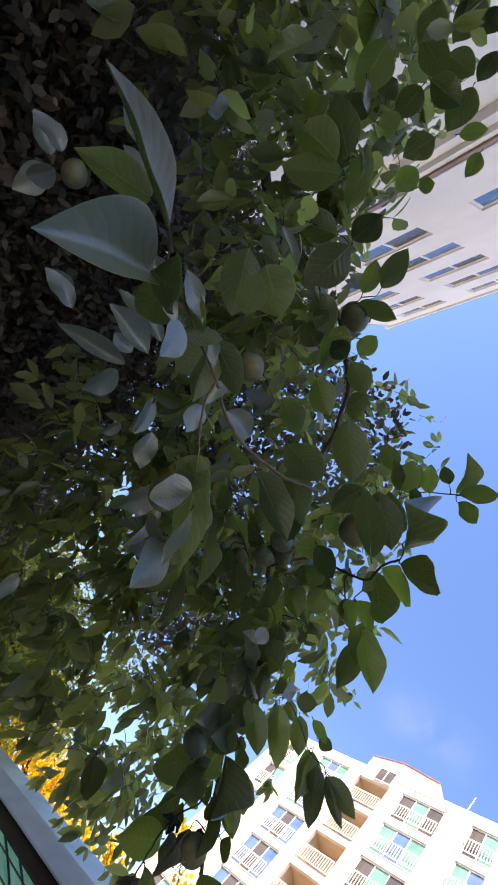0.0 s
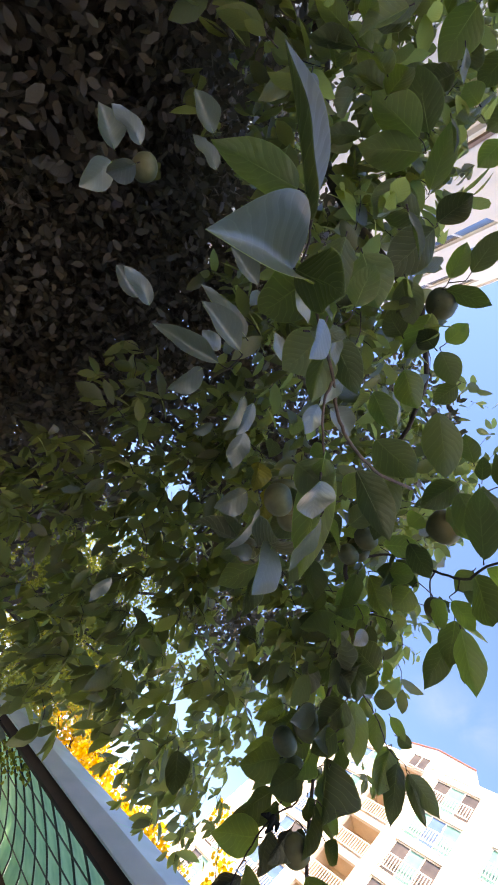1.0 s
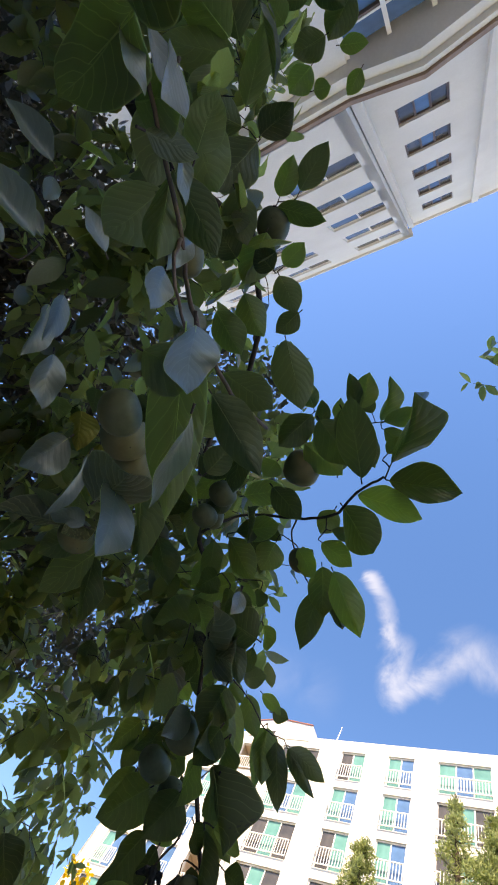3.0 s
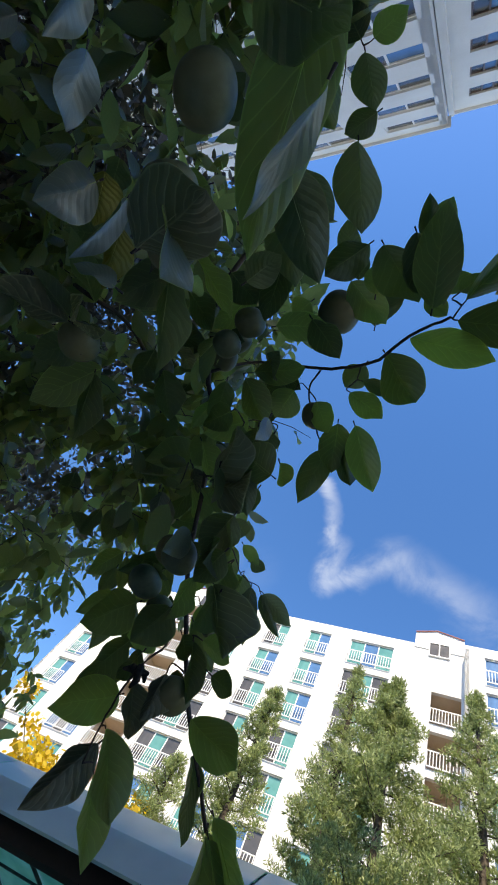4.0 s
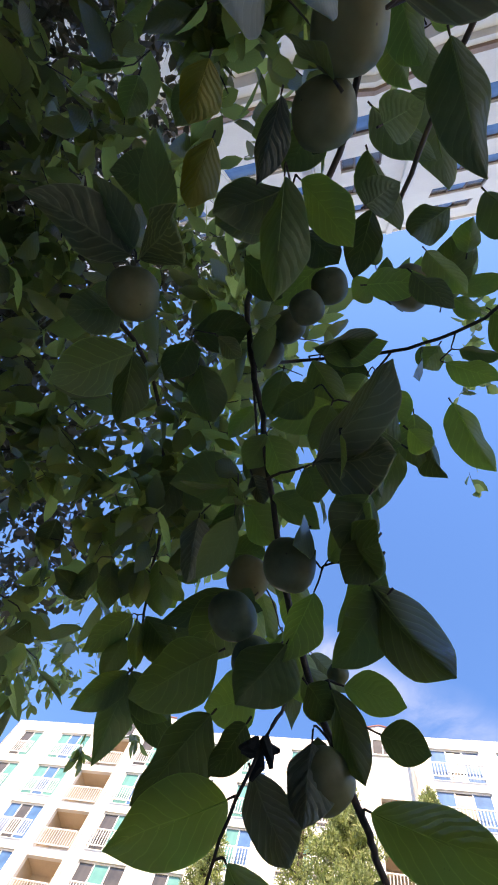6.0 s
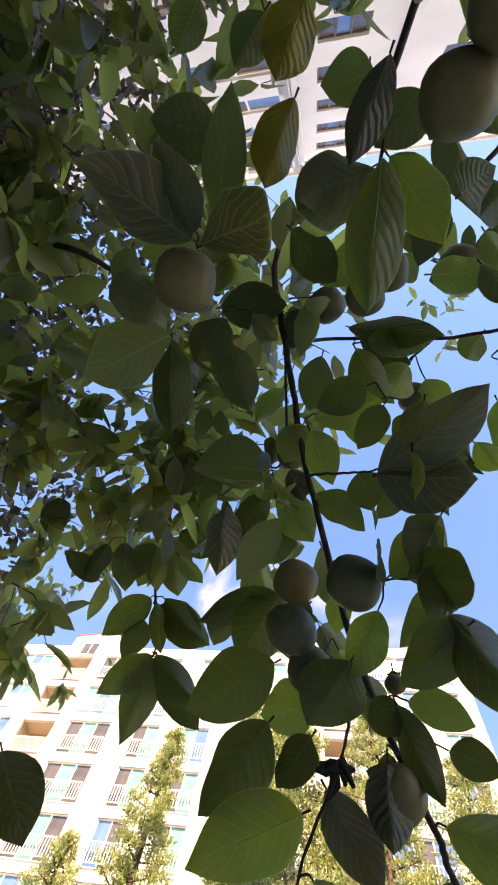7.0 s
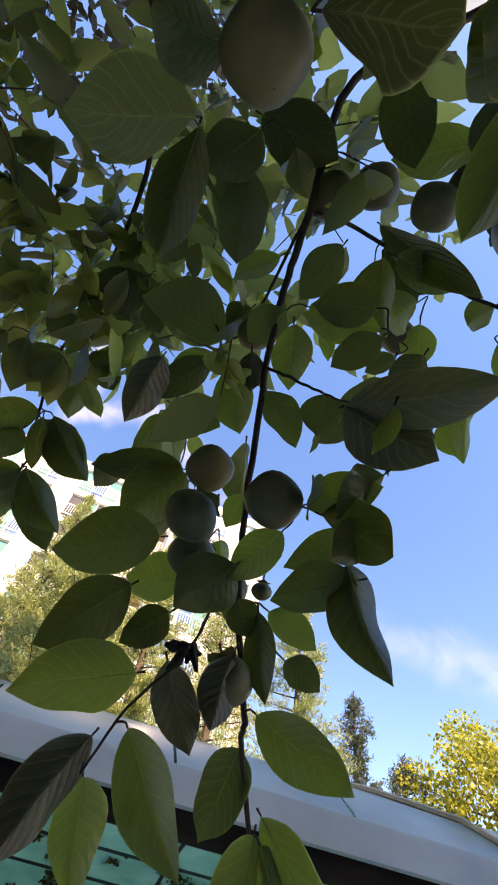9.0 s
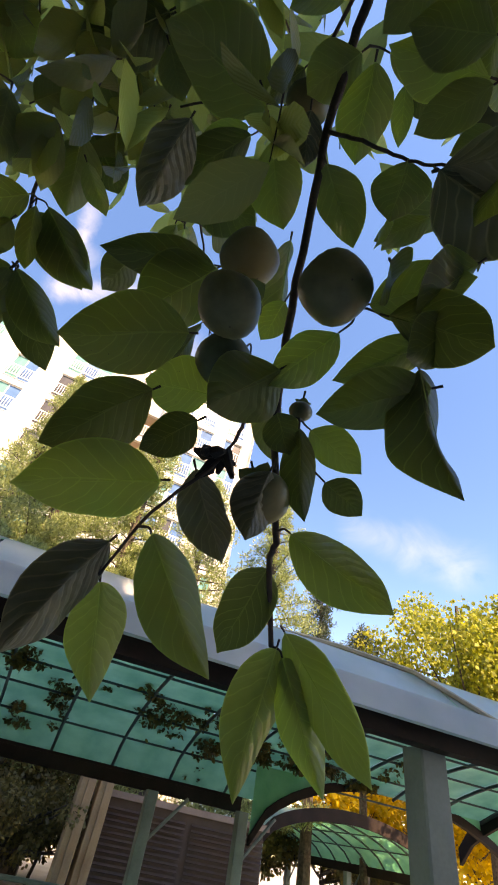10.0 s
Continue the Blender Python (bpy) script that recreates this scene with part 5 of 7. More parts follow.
LEAVES_FARSPRAY_PLAIN_1 = [
    (0.355, -0.07, 2.374, 0.388, -0.124, 2.387, 0.034),
    (0.379, -0.047, 2.379, 0.409, -0.115, 2.393, 0.042),
    (0.43, -0.05, 2.394, 0.439, -0.097, 2.4, 0.033),
    (0.441, -0.023, 2.383, 0.521, -0.096, 2.396, 0.046),
    (0.445, -0.016, 2.383, 0.546, 0.011, 2.368, 0.045),
    (0.435, -0.002, 2.379, 0.464, 0.058, 2.355, 0.042),
    (0.316, -0.091, 2.373, 0.346, -0.146, 2.386, 0.038),
    (0.318, -0.141, 2.376, 0.335, -0.218, 2.381, 0.05),
]
LEAVES_FARSPRAY_PLAIN = LEAVES_FARSPRAY_PLAIN_1
LEAVES_SHOOT_PLAIN_1 = [
    (0.655, -0.402, 1.537, 0.698, -0.334, 1.527, 0.056),
    (0.699, -0.458, 1.535, 0.665, -0.55, 1.501, 0.039),
]
LEAVES_SHOOT_PLAIN = LEAVES_SHOOT_PLAIN_1
LEAVES_SHEEN_SHINING_1 = [
    (0.635, -0.434, 1.608, 0.625, -0.369, 1.614, 0.024),
    (0.627, -0.417, 1.574, 0.618, -0.368, 1.575, 0.017),
    (0.645, -0.346, 1.555, 0.636, -0.311, 1.522, 0.033),
    (0.595, -0.372, 1.645, 0.573, -0.333, 1.649, 0.015),
    (0.54, -0.331, 1.693, 0.526, -0.305, 1.647, 0.019),
    (0.456, -0.321, 1.749, 0.437, -0.275, 1.799, 0.042),
    (0.516, -0.308, 1.65, 0.505, -0.277, 1.62, 0.029),
    (0.569, -0.207, 1.529, 0.545, -0.171, 1.523, 0.043),
    (0.498, -0.174, 1.58, 0.439, -0.122, 1.55, 0.017),
    (0.344, -0.167, 1.62, 0.384, -0.119, 1.532, 0.053),
    (0.707, -0.462, 1.732, 0.681, -0.415, 1.763, 0.017),
    (0.308, -0.385, 2.209, 0.28, -0.304, 2.21, 0.027),
]
LEAVES_SHEEN_SHINING_2 = [
    (0.447, -0.6, 2.218, 0.425, -0.553, 2.229, 0.021),
    (-0.274, -0.031, 2.19, -0.316, 0.064, 2.205, 0.041),
    (0.807, -0.8, 2.09, 0.777, -0.764, 2.113, 0.014),
    (0.73, -0.742, 2.119, 0.702, -0.696, 2.143, 0.015),
    (0.149, 0.085, 1.809, 0.137, 0.126, 1.775, 0.04),
    (0.085, 0.157, 1.869, 0.082, 0.189, 1.85, 0.029),
    (-0.062, 0.251, 2.063, -0.063, 0.293, 2.043, 0.041),
    (0.08, 0.159, 1.764, 0.079, 0.15, 1.703, 0.04),
    (0.261, 0.038, 1.804, 0.246, 0.056, 1.779, 0.035),
    (0.394, -0.378, 1.661, 0.367, -0.339, 1.627, 0.027),
]
LEAVES_SHEEN_SHINING = LEAVES_SHEEN_SHINING_1 + LEAVES_SHEEN_SHINING_2
LEAVES_LOW_PLAIN_1 = [
    (-0.182, 0.312, 2.082, -0.217, 0.421, 2.024, 0.041),
    (-0.168, 0.317, 2.082, -0.181, 0.442, 2.005, 0.059),
    (-0.182, 0.328, 2.127, -0.175, 0.381, 2.109, 0.036),
    (-0.163, 0.373, 2.128, -0.166, 0.453, 2.077, 0.05),
    (-0.137, 0.396, 2.149, -0.115, 0.456, 2.14, 0.031),
    (-0.129, 0.441, 2.133, -0.105, 0.474, 2.141, 0.034),
    (-0.129, 0.325, 2.112, -0.091, 0.353, 2.145, 0.047),
    (-0.169, 0.464, 2.119, -0.291, 0.595, 2.095, 0.042),
    (-0.133, 0.488, 2.096, -0.204, 0.614, 2.048, 0.054),
    (-0.117, 0.514, 2.098, -0.11, 0.625, 2.073, 0.035),
    (-0.112, 0.516, 2.102, -0.086, 0.621, 2.107, 0.05),
    (-0.019, 0.318, 1.808, -0.007, 0.38, 1.776, 0.048),
]
LEAVES_LOW_PLAIN_2 = [
    (0.008, 0.309, 1.752, 0.026, 0.381, 1.721, 0.04),
    (-0.003, 0.217, 1.896, 0.001, 0.307, 1.85, 0.051),
    (0.589, -0.375, 1.605, 0.599, -0.361, 1.656, 0.022),
    (0.567, -0.383, 1.673, 0.519, -0.31, 1.636, 0.036),
    (0.57, -0.539, 1.869, 0.535, -0.459, 1.898, 0.081),
    (0.57, -0.571, 1.845, 0.48, -0.496, 1.834, 0.07),
]
LEAVES_LOW_PLAIN = LEAVES_LOW_PLAIN_1 + LEAVES_LOW_PLAIN_2
LEAVES_TOP_YELLOW_1 = [
    (0.189, -0.329, 1.805, 0.14, -0.286, 1.806, 0.045),
]
LEAVES_TOP_YELLOW = LEAVES_TOP_YELLOW_1
LEAVES_TOP_QUILTED_1 = [
    (0.239, -0.266, 1.819, 0.18, -0.2, 1.824, 0.035),
]
LEAVES_TOP_QUILTED = LEAVES_TOP_QUILTED_1
LEAVES_TOP_PLAIN_1 = [
    (0.106, -0.401, 1.865, 0.066, -0.377, 1.875, 0.036),
    (0.161, -0.377, 1.897, 0.114, -0.354, 1.909, 0.041),
]
LEAVES_TOP_PLAIN = LEAVES_TOP_PLAIN_1
LEAVES_EDGE_PLAIN_1 = [
    (-0.387, 0.208, 1.655, -0.362, 0.279, 1.599, 0.062),
]
LEAVES_EDGE_PLAIN = LEAVES_EDGE_PLAIN_1
LEAVES_BEHIND_1 = [
    (-0.156, 0.463, 2.118, -0.183, 0.533, 2.03, 0.058),
    (0.655, -0.949, 2.184, 0.643, -0.999, 2.096, 0.055),
    (0.765, -0.988, 2.154, 0.717, -1, 2.094, 0.041),
    (0.686, -1.18, 2.173, 0.62, -1.21, 2.119, 0.047),
    (0.657, -0.915, 2.152, 0.729, -0.879, 2.1, 0.053),
    (0.73, -0.916, 1.97, 0.774, -0.882, 1.922, 0.035),
    (0.618, -0.999, 2.163, 0.578, -0.987, 2.091, 0.046),
    (0.646, -0.946, 2.248, 0.676, -1.004, 2.172, 0.048),
    (0.52, -0.925, 2.316, 0.58, -0.913, 2.258, 0.039),
    (0.608, -0.719, 2.086, 0.544, -0.665, 2.028, 0.049),
    (0.728, -0.986, 2.381, 0.66, -1.058, 2.347, 0.049),
    (0.588, -0.895, 2.328, 0.648, -0.943, 2.26, 0.057),
]
LEAVES_BEHIND_2 = [
    (0.679, -1.056, 2.416, 0.683, -1.064, 2.318, 0.05),
    (0.713, -1.146, 2.288, 0.651, -1.096, 2.24, 0.044),
    (0.639, -1.114, 2.148, 0.661, -1.054, 2.088, 0.04),
    (0.623, -0.957, 2.101, 0.585, -0.909, 2.049, 0.044),
    (0.669, -1.219, 2.214, 0.665, -1.225, 2.116, 0.05),
    (0.806, -0.965, 2.118, 0.738, -0.963, 2.066, 0.041),
    (0.494, -0.809, 2.373, 0.446, -0.839, 2.321, 0.04),
    (0.788, -0.874, 1.997, 0.718, -0.89, 1.945, 0.049),
    (0.662, -1.046, 2.13, 0.62, -1.108, 2.058, 0.048),
    (0.688, -0.909, 2.1, 0.712, -0.897, 2.02, 0.044),
    (0.64, -0.964, 2.027, 0.674, -0.92, 1.957, 0.046),
    (0.338, -0.923, 2.323, 0.382, -0.863, 2.271, 0.047),
]
LEAVES_BEHIND_3 = [
    (0.675, -1.034, 2.167, 0.679, -1.094, 2.123, 0.036),
    (0.586, -0.893, 2.302, 0.564, -0.833, 2.228, 0.046),
    (0.671, -1.074, 2.109, 0.679, -1.126, 2.033, 0.044),
    (0.643, -1.029, 2.231, 0.675, -1.067, 2.149, 0.053),
    (0.781, -1.126, 2.284, 0.743, -1.162, 2.228, 0.036),
    (0.487, -0.87, 2.285, 0.449, -0.85, 2.195, 0.046),
    (0.564, -0.921, 2.173, 0.522, -0.967, 2.105, 0.044),
]
LEAVES_BEHIND = LEAVES_BEHIND_1 + LEAVES_BEHIND_2 + LEAVES_BEHIND_3
LEAVES_SHINING_BEHIND_1 = [
    (0.363, -0.922, 1.676, 0.319, -0.931, 1.635, 0.047),
    (0.184, -0.733, 1.708, 0.225, -0.806, 1.667, 0.043),
    (0.364, -0.494, 1.714, 0.39, -0.582, 1.661, 0.043),
    (0.25, -0.531, 1.715, 0.203, -0.511, 1.654, 0.052),
    (0.316, -0.528, 1.715, 0.326, -0.567, 1.69, 0.034),
    (0.324, -0.424, 1.716, 0.278, -0.378, 1.678, 0.039),
    (0.293, -0.37, 1.707, 0.257, -0.313, 1.682, 0.039),
    (0.368, -0.976, 1.707, 0.408, -1.025, 1.659, 0.052),
    (0.654, -0.839, 1.855, 0.615, -0.827, 1.874, 0.035),
]
LEAVES_SHINING_BEHIND = LEAVES_SHINING_BEHIND_1
FRUITS = [
    (0.043, 0.188, 1.758, 0.062),
    (-0.043, 0.219, 1.748, 0.06),
    (-0.041, 0.275, 1.741, 0.055),
    (-0.038, 0.212, 1.824, 0.058),
    (0.022, 0.344, 1.641, 0.056),
    (-0.010, -0.176, 1.830, 0.068),
    (0.261, -0.199, 1.757, 0.061),
    (0.30, -0.232, 1.728, 0.066),
    (0.424, -0.219, 1.597, 0.047),
    (0.321, -0.047, 2.101, 0.076),
    (0.202, 0.119, 2.099, 0.056),
    (0.525, -0.481, 2.176, 0.07),
    (0.065, -0.061, 2.103, 0.064),
    (0.12, -0.08, 2.085, 0.058),
    (-0.018, 0.125, 2.048, 0.053),
    (0.207, -0.093, 1.983, 0.054),
    (0.167, -0.077, 1.952, 0.05),
    (0.466, -0.397, 1.837, 0.055),
    (0.265, -1.059, 1.791, 0.066),
    (-0.068, -0.096, 2.067, 0.062),
    (0.045, 0.316, 1.738, 0.024),
]
TWIGS = {
    'main': (0.0072, 0.0028, [(0.473, -0.516, 2.21), (0.363, -0.393, 2.297), (0.312, -0.337, 2.282), (0.225, -0.281, 2.288), (0.074, -0.196, 2.211), (0.038, -0.045, 2.066), (0.021, 0.036, 2.052), (0.015, 0.075, 1.998), (0.01, 0.133, 1.941), (0.012, 0.217, 1.809), (0.021, 0.309, 1.709), (0.045, 0.377, 1.63), (0.046, 0.411, 1.612), (0.067, 0.475, 1.556)]),
    'side': (0.0036, 0.0020, [(0.038, -0.045, 2.066), (0.11, -0.02, 2.15), (0.254, 0.034, 2.089), (0.361, 0.045, 2.01), (0.434, 0.023, 1.973), (0.495, 0.015, 1.945)]),
    'spur': (0.0021, 0.0014, [(0.255, 0.035, 2.092), (0.202, 0.072, 2.118), (0.202, 0.139, 2.079), (0.201, 0.185, 2.078)]),
    'tassel': (0.0022, 0.0013, [(-0.007, 0.288, 1.722), (-0.008, 0.303, 1.695), (-0.02, 0.297, 1.64), (-0.069, 0.335, 1.594), (-0.099, 0.371, 1.549)]),
    'left': (0.0066, 0.0017, [(-0.85, -0.53, 2.60), (-0.42, -0.43, 2.30), (-0.245, -0.329, 2.161), (-0.20, -0.22, 2.20), (-0.24, -0.05, 2.24), (-0.359, 0.186, 2.215), (-0.406, 0.257, 2.181), (-0.40, 0.32, 2.06), (-0.36, 0.335, 1.95), (-0.347, 0.329, 1.896)]),
    'offside': (0.0022, 0.0013, [(0.012, 0.12, 1.93), (0.05, 0.115, 1.895), (0.085, 0.115, 1.87), (0.112, 0.104, 1.835)]),
    'shoot': (0.0034, 0.0017, [(0.336, -0.152, 2.034), (0.39, -0.20, 1.88), (0.46, -0.255, 1.75), (0.50, -0.295, 1.70), (0.54, -0.33, 1.672), (0.58, -0.365, 1.635), (0.615, -0.40, 1.60), (0.65, -0.42, 1.562)]),
    'offshoot': (0.0022, 0.0014, [(0.54, -0.33, 1.672), (0.53, -0.30, 1.64), (0.522, -0.24, 1.608)]),
    'hangtwig': (0.002, 0.0012, [(-0.161, 0.259, 2.1), (-0.137, 0.364, 2.099), (-0.148, 0.452, 2.101), (-0.12, 0.496, 2.107)]),
    'rimspray': (0.0022, 0.0012, [(0.337, -0.042, 2.098), (0.325, -0.065, 2.25), (0.36, -0.06, 2.37), (0.44, -0.02, 2.383), (0.47, -0.01, 2.385)]),
    'upleft': (0.0024, 0.0015, [(0.038, -0.045, 2.066), (-0.036, 0.126, 2.05), (-0.087, 0.128, 2.063), (-0.173, 0.158, 2.062)]),
}
LIMB_WAY = [(0.356, -1.818, 2.661), (0.342, -1.151, 2.44), (0.393, -0.769, 2.346)]
CLUMPS_1 = [
    (-0.36, 0.09, 2.29, 0.30),
    (-0.21, -0.55, 2.19, 0.30),
    (0.24, -0.64, 2.26, 0.30),
    (-0.45, -0.11, 2.21, 0.30),
    (-0.07, -0.22, 2.46, 0.30),
    (-0.66, -0.17, 2.06, 0.30),
    (-0.34, -0.55, 2.15, 0.30),
    (0.45, -1.35, 2.35, 0.30),
    (0.35, -0.65, 2.12, 0.30),
    (-0.75, -0.17, 1.94, 0.30),
    (-0.21, 0.04, 2.31, 0.30),
    (-0.55, -0.59, 1.96, 0.30),
    (-0.12, -0.36, 2.89, 0.30),
    (-0.07, -0.67, 2.24, 0.30),
    (0.52, -1.50, 2.28, 0.30),
    (-0.76, -0.24, 1.84, 0.30),
    (-0.60, 0.09, 2.36, 0.30),
    (-0.66, -0.57, 1.85, 0.30),
    (-0.70, 0.20, 2.04, 0.10),
    (-1.05, -0.13, 1.64, 0.30),
    (-0.47, -0.34, 2.27, 0.30),
]
CLUMPS_2 = [
    (-0.90, -0.06, 2.15, 0.30),
    (-0.92, 0.37, 1.87, 0.15),
    (-0.71, -0.63, 1.72, 0.30),
    (-0.21, -0.09, 2.69, 0.30),
    (-1.83, 0.56, 2.11, 0.30),
    (-1.06, 0.03, 1.74, 0.22),
    (-0.93, 0.37, 2.04, 0.10),
    (-0.99, 0.33, 2.24, 0.10),
    (0.31, -0.68, 2.32, 0.30),
    (-0.98, -0.33, 1.63, 0.30),
    (-0.52, 0.09, 1.87, 0.07),
    (-0.28, -1.11, 2.58, 0.22),
    (-1.05, 0.54, 1.85, 0.10),
    (-0.14, -0.56, 2.75, 0.30),
    (-0.25, 0.12, 2.20, 0.22),
    (-0.88, 0.10, 1.73, 0.15),
    (-2.22, 0.77, 2.44, 0.30),
    (-0.98, 0.16, 2.06, 0.10),
    (0.10, -0.11, 2.15, 0.10),
    (-0.76, -0.64, 1.53, 0.30),
]
CLUMPS_3 = [
    (0.86, -1.87, 2.60, 0.30),
    (-0.82, 0.23, 2.11, 0.10),
    (-0.07, -0.20, 2.95, 0.15),
    (0.73, -1.81, 3.55, 0.30),
    (-0.97, -0.71, 2.25, 0.30),
    (0.89, -2.52, 2.61, 0.30),
    (-1.90, 0.24, 2.34, 0.10),
    (-2.10, 0.90, 2.24, 0.22),
    (-0.11, -0.52, 3.20, 0.22),
    (-0.00, 0.07, 2.18, 0.07),
    (-0.12, -1.59, 2.91, 0.22),
    (-3.07, 1.21, 3.78, 0.15),
    (-1.82, 0.67, 2.43, 0.15),
    (-2.26, 0.83, 3.41, 0.15),
    (-1.08, 0.18, 1.85, 0.15),
    (-3.00, 0.82, 3.35, 0.22),
    (0.85, -1.00, 2.28, 0.10),
    (-0.05, 0.12, 2.07, 0.07),
    (-0.49, -0.92, 2.03, 0.15),
    (-1.54, -0.16, 1.65, 0.30),
    (-0.22, -0.02, 2.89, 0.22),
]
CLUMPS_4 = [
    (0.54, -1.01, 2.44, 0.30),
    (-2.68, 0.88, 3.49, 0.15),
    (0.66, -1.07, 1.99, 0.10),
    (-1.46, 0.28, 2.82, 0.15),
    (-1.81, 0.97, 2.14, 0.07),
    (-2.56, 0.55, 2.91, 0.22),
    (-0.97, 0.60, 3.14, 0.15),
    (0.85, -1.75, 2.07, 0.10),
    (-0.54, -0.13, 4.09, 0.15),
    (0.79, 0.11, 3.85, 0.10),
    (-1.00, -0.86, 1.69, 0.22),
    (-1.01, 0.30, 1.78, 0.10),
    (-2.76, 1.20, 3.56, 0.07),
    (-1.02, 0.07, 2.01, 0.07),
    (-1.44, 0.63, 2.93, 0.07),
    (0.87, -1.96, 3.44, 0.22),
    (-3.11, 1.11, 3.53, 0.07),
    (-2.79, 1.19, 3.83, 0.10),
    (-0.22, -0.36, 3.56, 0.07),
    (0.06, -0.06, 2.24, 0.10),
    (-0.69, -1.09, 2.24, 0.10),
]
CLUMPS_5 = [
    (-0.92, 0.27, 2.26, 0.07),
    (-0.70, 0.18, 1.82, 0.07),
    (-1.95, 0.78, 3.82, 0.30),
    (-3.18, 1.37, 2.36, 0.07),
    (-3.10, 1.28, 2.94, 0.15),
    (-1.96, 0.78, 2.67, 0.07),
    (-2.58, 1.21, 2.42, 0.15),
    (-2.59, 1.27, 2.70, 0.07),
    (-0.32, -0.26, 2.17, 0.10),
    (-0.94, -0.35, 2.24, 0.07),
    (-1.18, -0.25, 1.94, 0.10),
    (-0.10, -1.20, 2.50, 0.15),
    (-3.14, 0.43, 2.85, 0.15),
    (-2.18, 1.03, 3.39, 0.07),
    (-2.64, 1.12, 3.90, 0.10),
    (0.32, -1.16, 2.32, 0.07),
    (-0.07, -0.10, 3.00, 0.07),
    (-2.30, 0.82, 3.24, 0.10),
    (0.68, -1.18, 1.88, 0.07),
    (0.67, -1.20, 2.87, 0.15),
    (0.74, 0.05, 3.40, 0.07),
]
CLUMPS_6 = [
    (0.78, 0.33, 4.09, 0.10),
    (-0.14, -0.63, 1.92, 0.07),
    (-2.39, 0.98, 3.55, 0.10),
    (0.42, -0.84, 2.58, 0.10),
    (-0.34, -1.20, 2.52, 0.07),
    (-1.06, -0.45, 1.55, 0.10),
    (-0.71, 0.47, 3.05, 0.07),
    (-0.37, -0.16, 3.90, 0.10),
    (-2.47, 0.34, 2.06, 0.22),
    (-0.87, -1.00, 2.10, 0.07),
    (-2.85, 1.34, 3.92, 0.10),
    (-2.19, 0.86, 3.70, 0.07),
    (-2.94, 1.21, 3.13, 0.07),
    (-2.54, 0.31, 2.54, 0.07),
    (-2.33, 0.83, 2.20, 0.15),
    (-2.01, 0.69, 3.33, 0.07),
    (-0.48, -0.45, 2.81, 0.07),
    (-2.07, 0.28, 2.91, 0.07),
    (-1.90, 1.27, 3.09, 0.07),
    (-1.86, -2.47, 3.86, 0.10),
    (-1.76, 1.39, 3.23, 0.07),
]
CLUMPS_7 = [
    (-2.65, 1.40, 2.25, 0.07),
    (-2.66, 0.93, 2.09, 0.07),
    (-2.33, 1.01, 2.67, 0.10),
    (0.73, 0.45, 3.96, 0.07),
    (-3.12, 1.21, 3.32, 0.07),
    (-0.77, 0.32, 3.95, 0.07),
    (-1.75, 1.14, 3.89, 0.07),
    (-0.44, 0.28, 2.81, 0.07),
    (-0.16, -0.82, 2.22, 0.07),
    (0.88, -2.16, 3.93, 0.10),
    (-1.40, 0.42, 2.63, 0.07),
    (-0.86, -2.81, 3.89, 0.07),
    (-3.17, 1.10, 3.62, 0.10),
    (0.78, -1.64, 3.60, 0.10),
    (-2.51, 0.90, 3.56, 0.10),
    (-0.66, -0.31, 1.81, 0.07),
    (-2.78, -2.52, 3.36, 0.10),
    (-2.39, -2.22, 3.73, 0.10),
    (-2.71, 1.44, 4.03, 0.07),
    (-1.86, 0.25, 2.54, 0.07),
    (-0.68, -0.79, 2.46, 0.07),
]
CLUMPS_8 = [
    (-2.34, 0.53, 2.72, 0.10),
    (-2.05, 0.48, 3.09, 0.07),
    (-1.13, -0.00, 1.95, 0.07),
    (-0.71, -0.63, 3.08, 0.07),
    (-0.35, -0.46, 4.04, 0.07),
    (-0.68, -3.08, 3.96, 0.10),
    (-1.34, 0.74, 3.82, 0.10),
    (-0.54, 0.07, 3.84, 0.07),
    (0.76, -2.37, 2.44, 0.15),
    (-0.82, -1.13, 2.16, 0.07),
    (-3.03, 0.42, 3.32, 0.10),
    (0.77, -1.66, 3.74, 0.07),
    (0.61, -1.69, 3.81, 0.07),
    (-0.16, -3.07, 3.63, 0.07),
    (0.63, -2.55, 2.74, 0.10),
    (-2.86, 0.87, 3.12, 0.07),
    (-2.85, 1.29, 4.04, 0.07),
    (0.87, -1.35, 2.35, 0.15),
    (-0.03, -0.72, 3.18, 0.07),
    (-2.91, 0.86, 2.90, 0.15),
    (-2.37, 0.53, 3.07, 0.10),
]
CLUMPS_9 = [
    (-1.91, -2.24, 3.81, 0.07),
    (-2.25, 0.99, 2.57, 0.07),
    (-0.77, -2.20, 3.27, 0.07),
    (-1.50, -2.50, 3.83, 0.07),
    (-2.80, 1.39, 4.14, 0.07),
    (-1.00, -0.95, 2.26, 0.07),
    (-0.88, 0.19, 1.85, 0.07),
    (0.75, -1.31, 3.07, 0.07),
    (-2.51, 0.74, 2.14, 0.07),
    (0.53, 0.80, 3.86, 0.07),
    (-2.45, 1.01, 3.74, 0.07),
    (-2.98, 1.29, 3.03, 0.07),
    (0.76, -1.43, 3.02, 0.07),
    (-0.61, 0.14, 3.82, 0.10),
    (-0.51, -2.59, 3.86, 0.15),
    (0.87, -1.69, 1.92, 0.10),
    (-1.04, -1.15, 2.35, 0.07),
    (-0.96, 0.33, 4.12, 0.07),
    (-0.43, -0.72, 4.16, 0.07),
    (-1.10, 0.29, 2.35, 0.07),
    (-1.96, 0.64, 2.77, 0.07),
]
CLUMPS_10 = [
    (-2.47, 1.18, 4.05, 0.07),
]
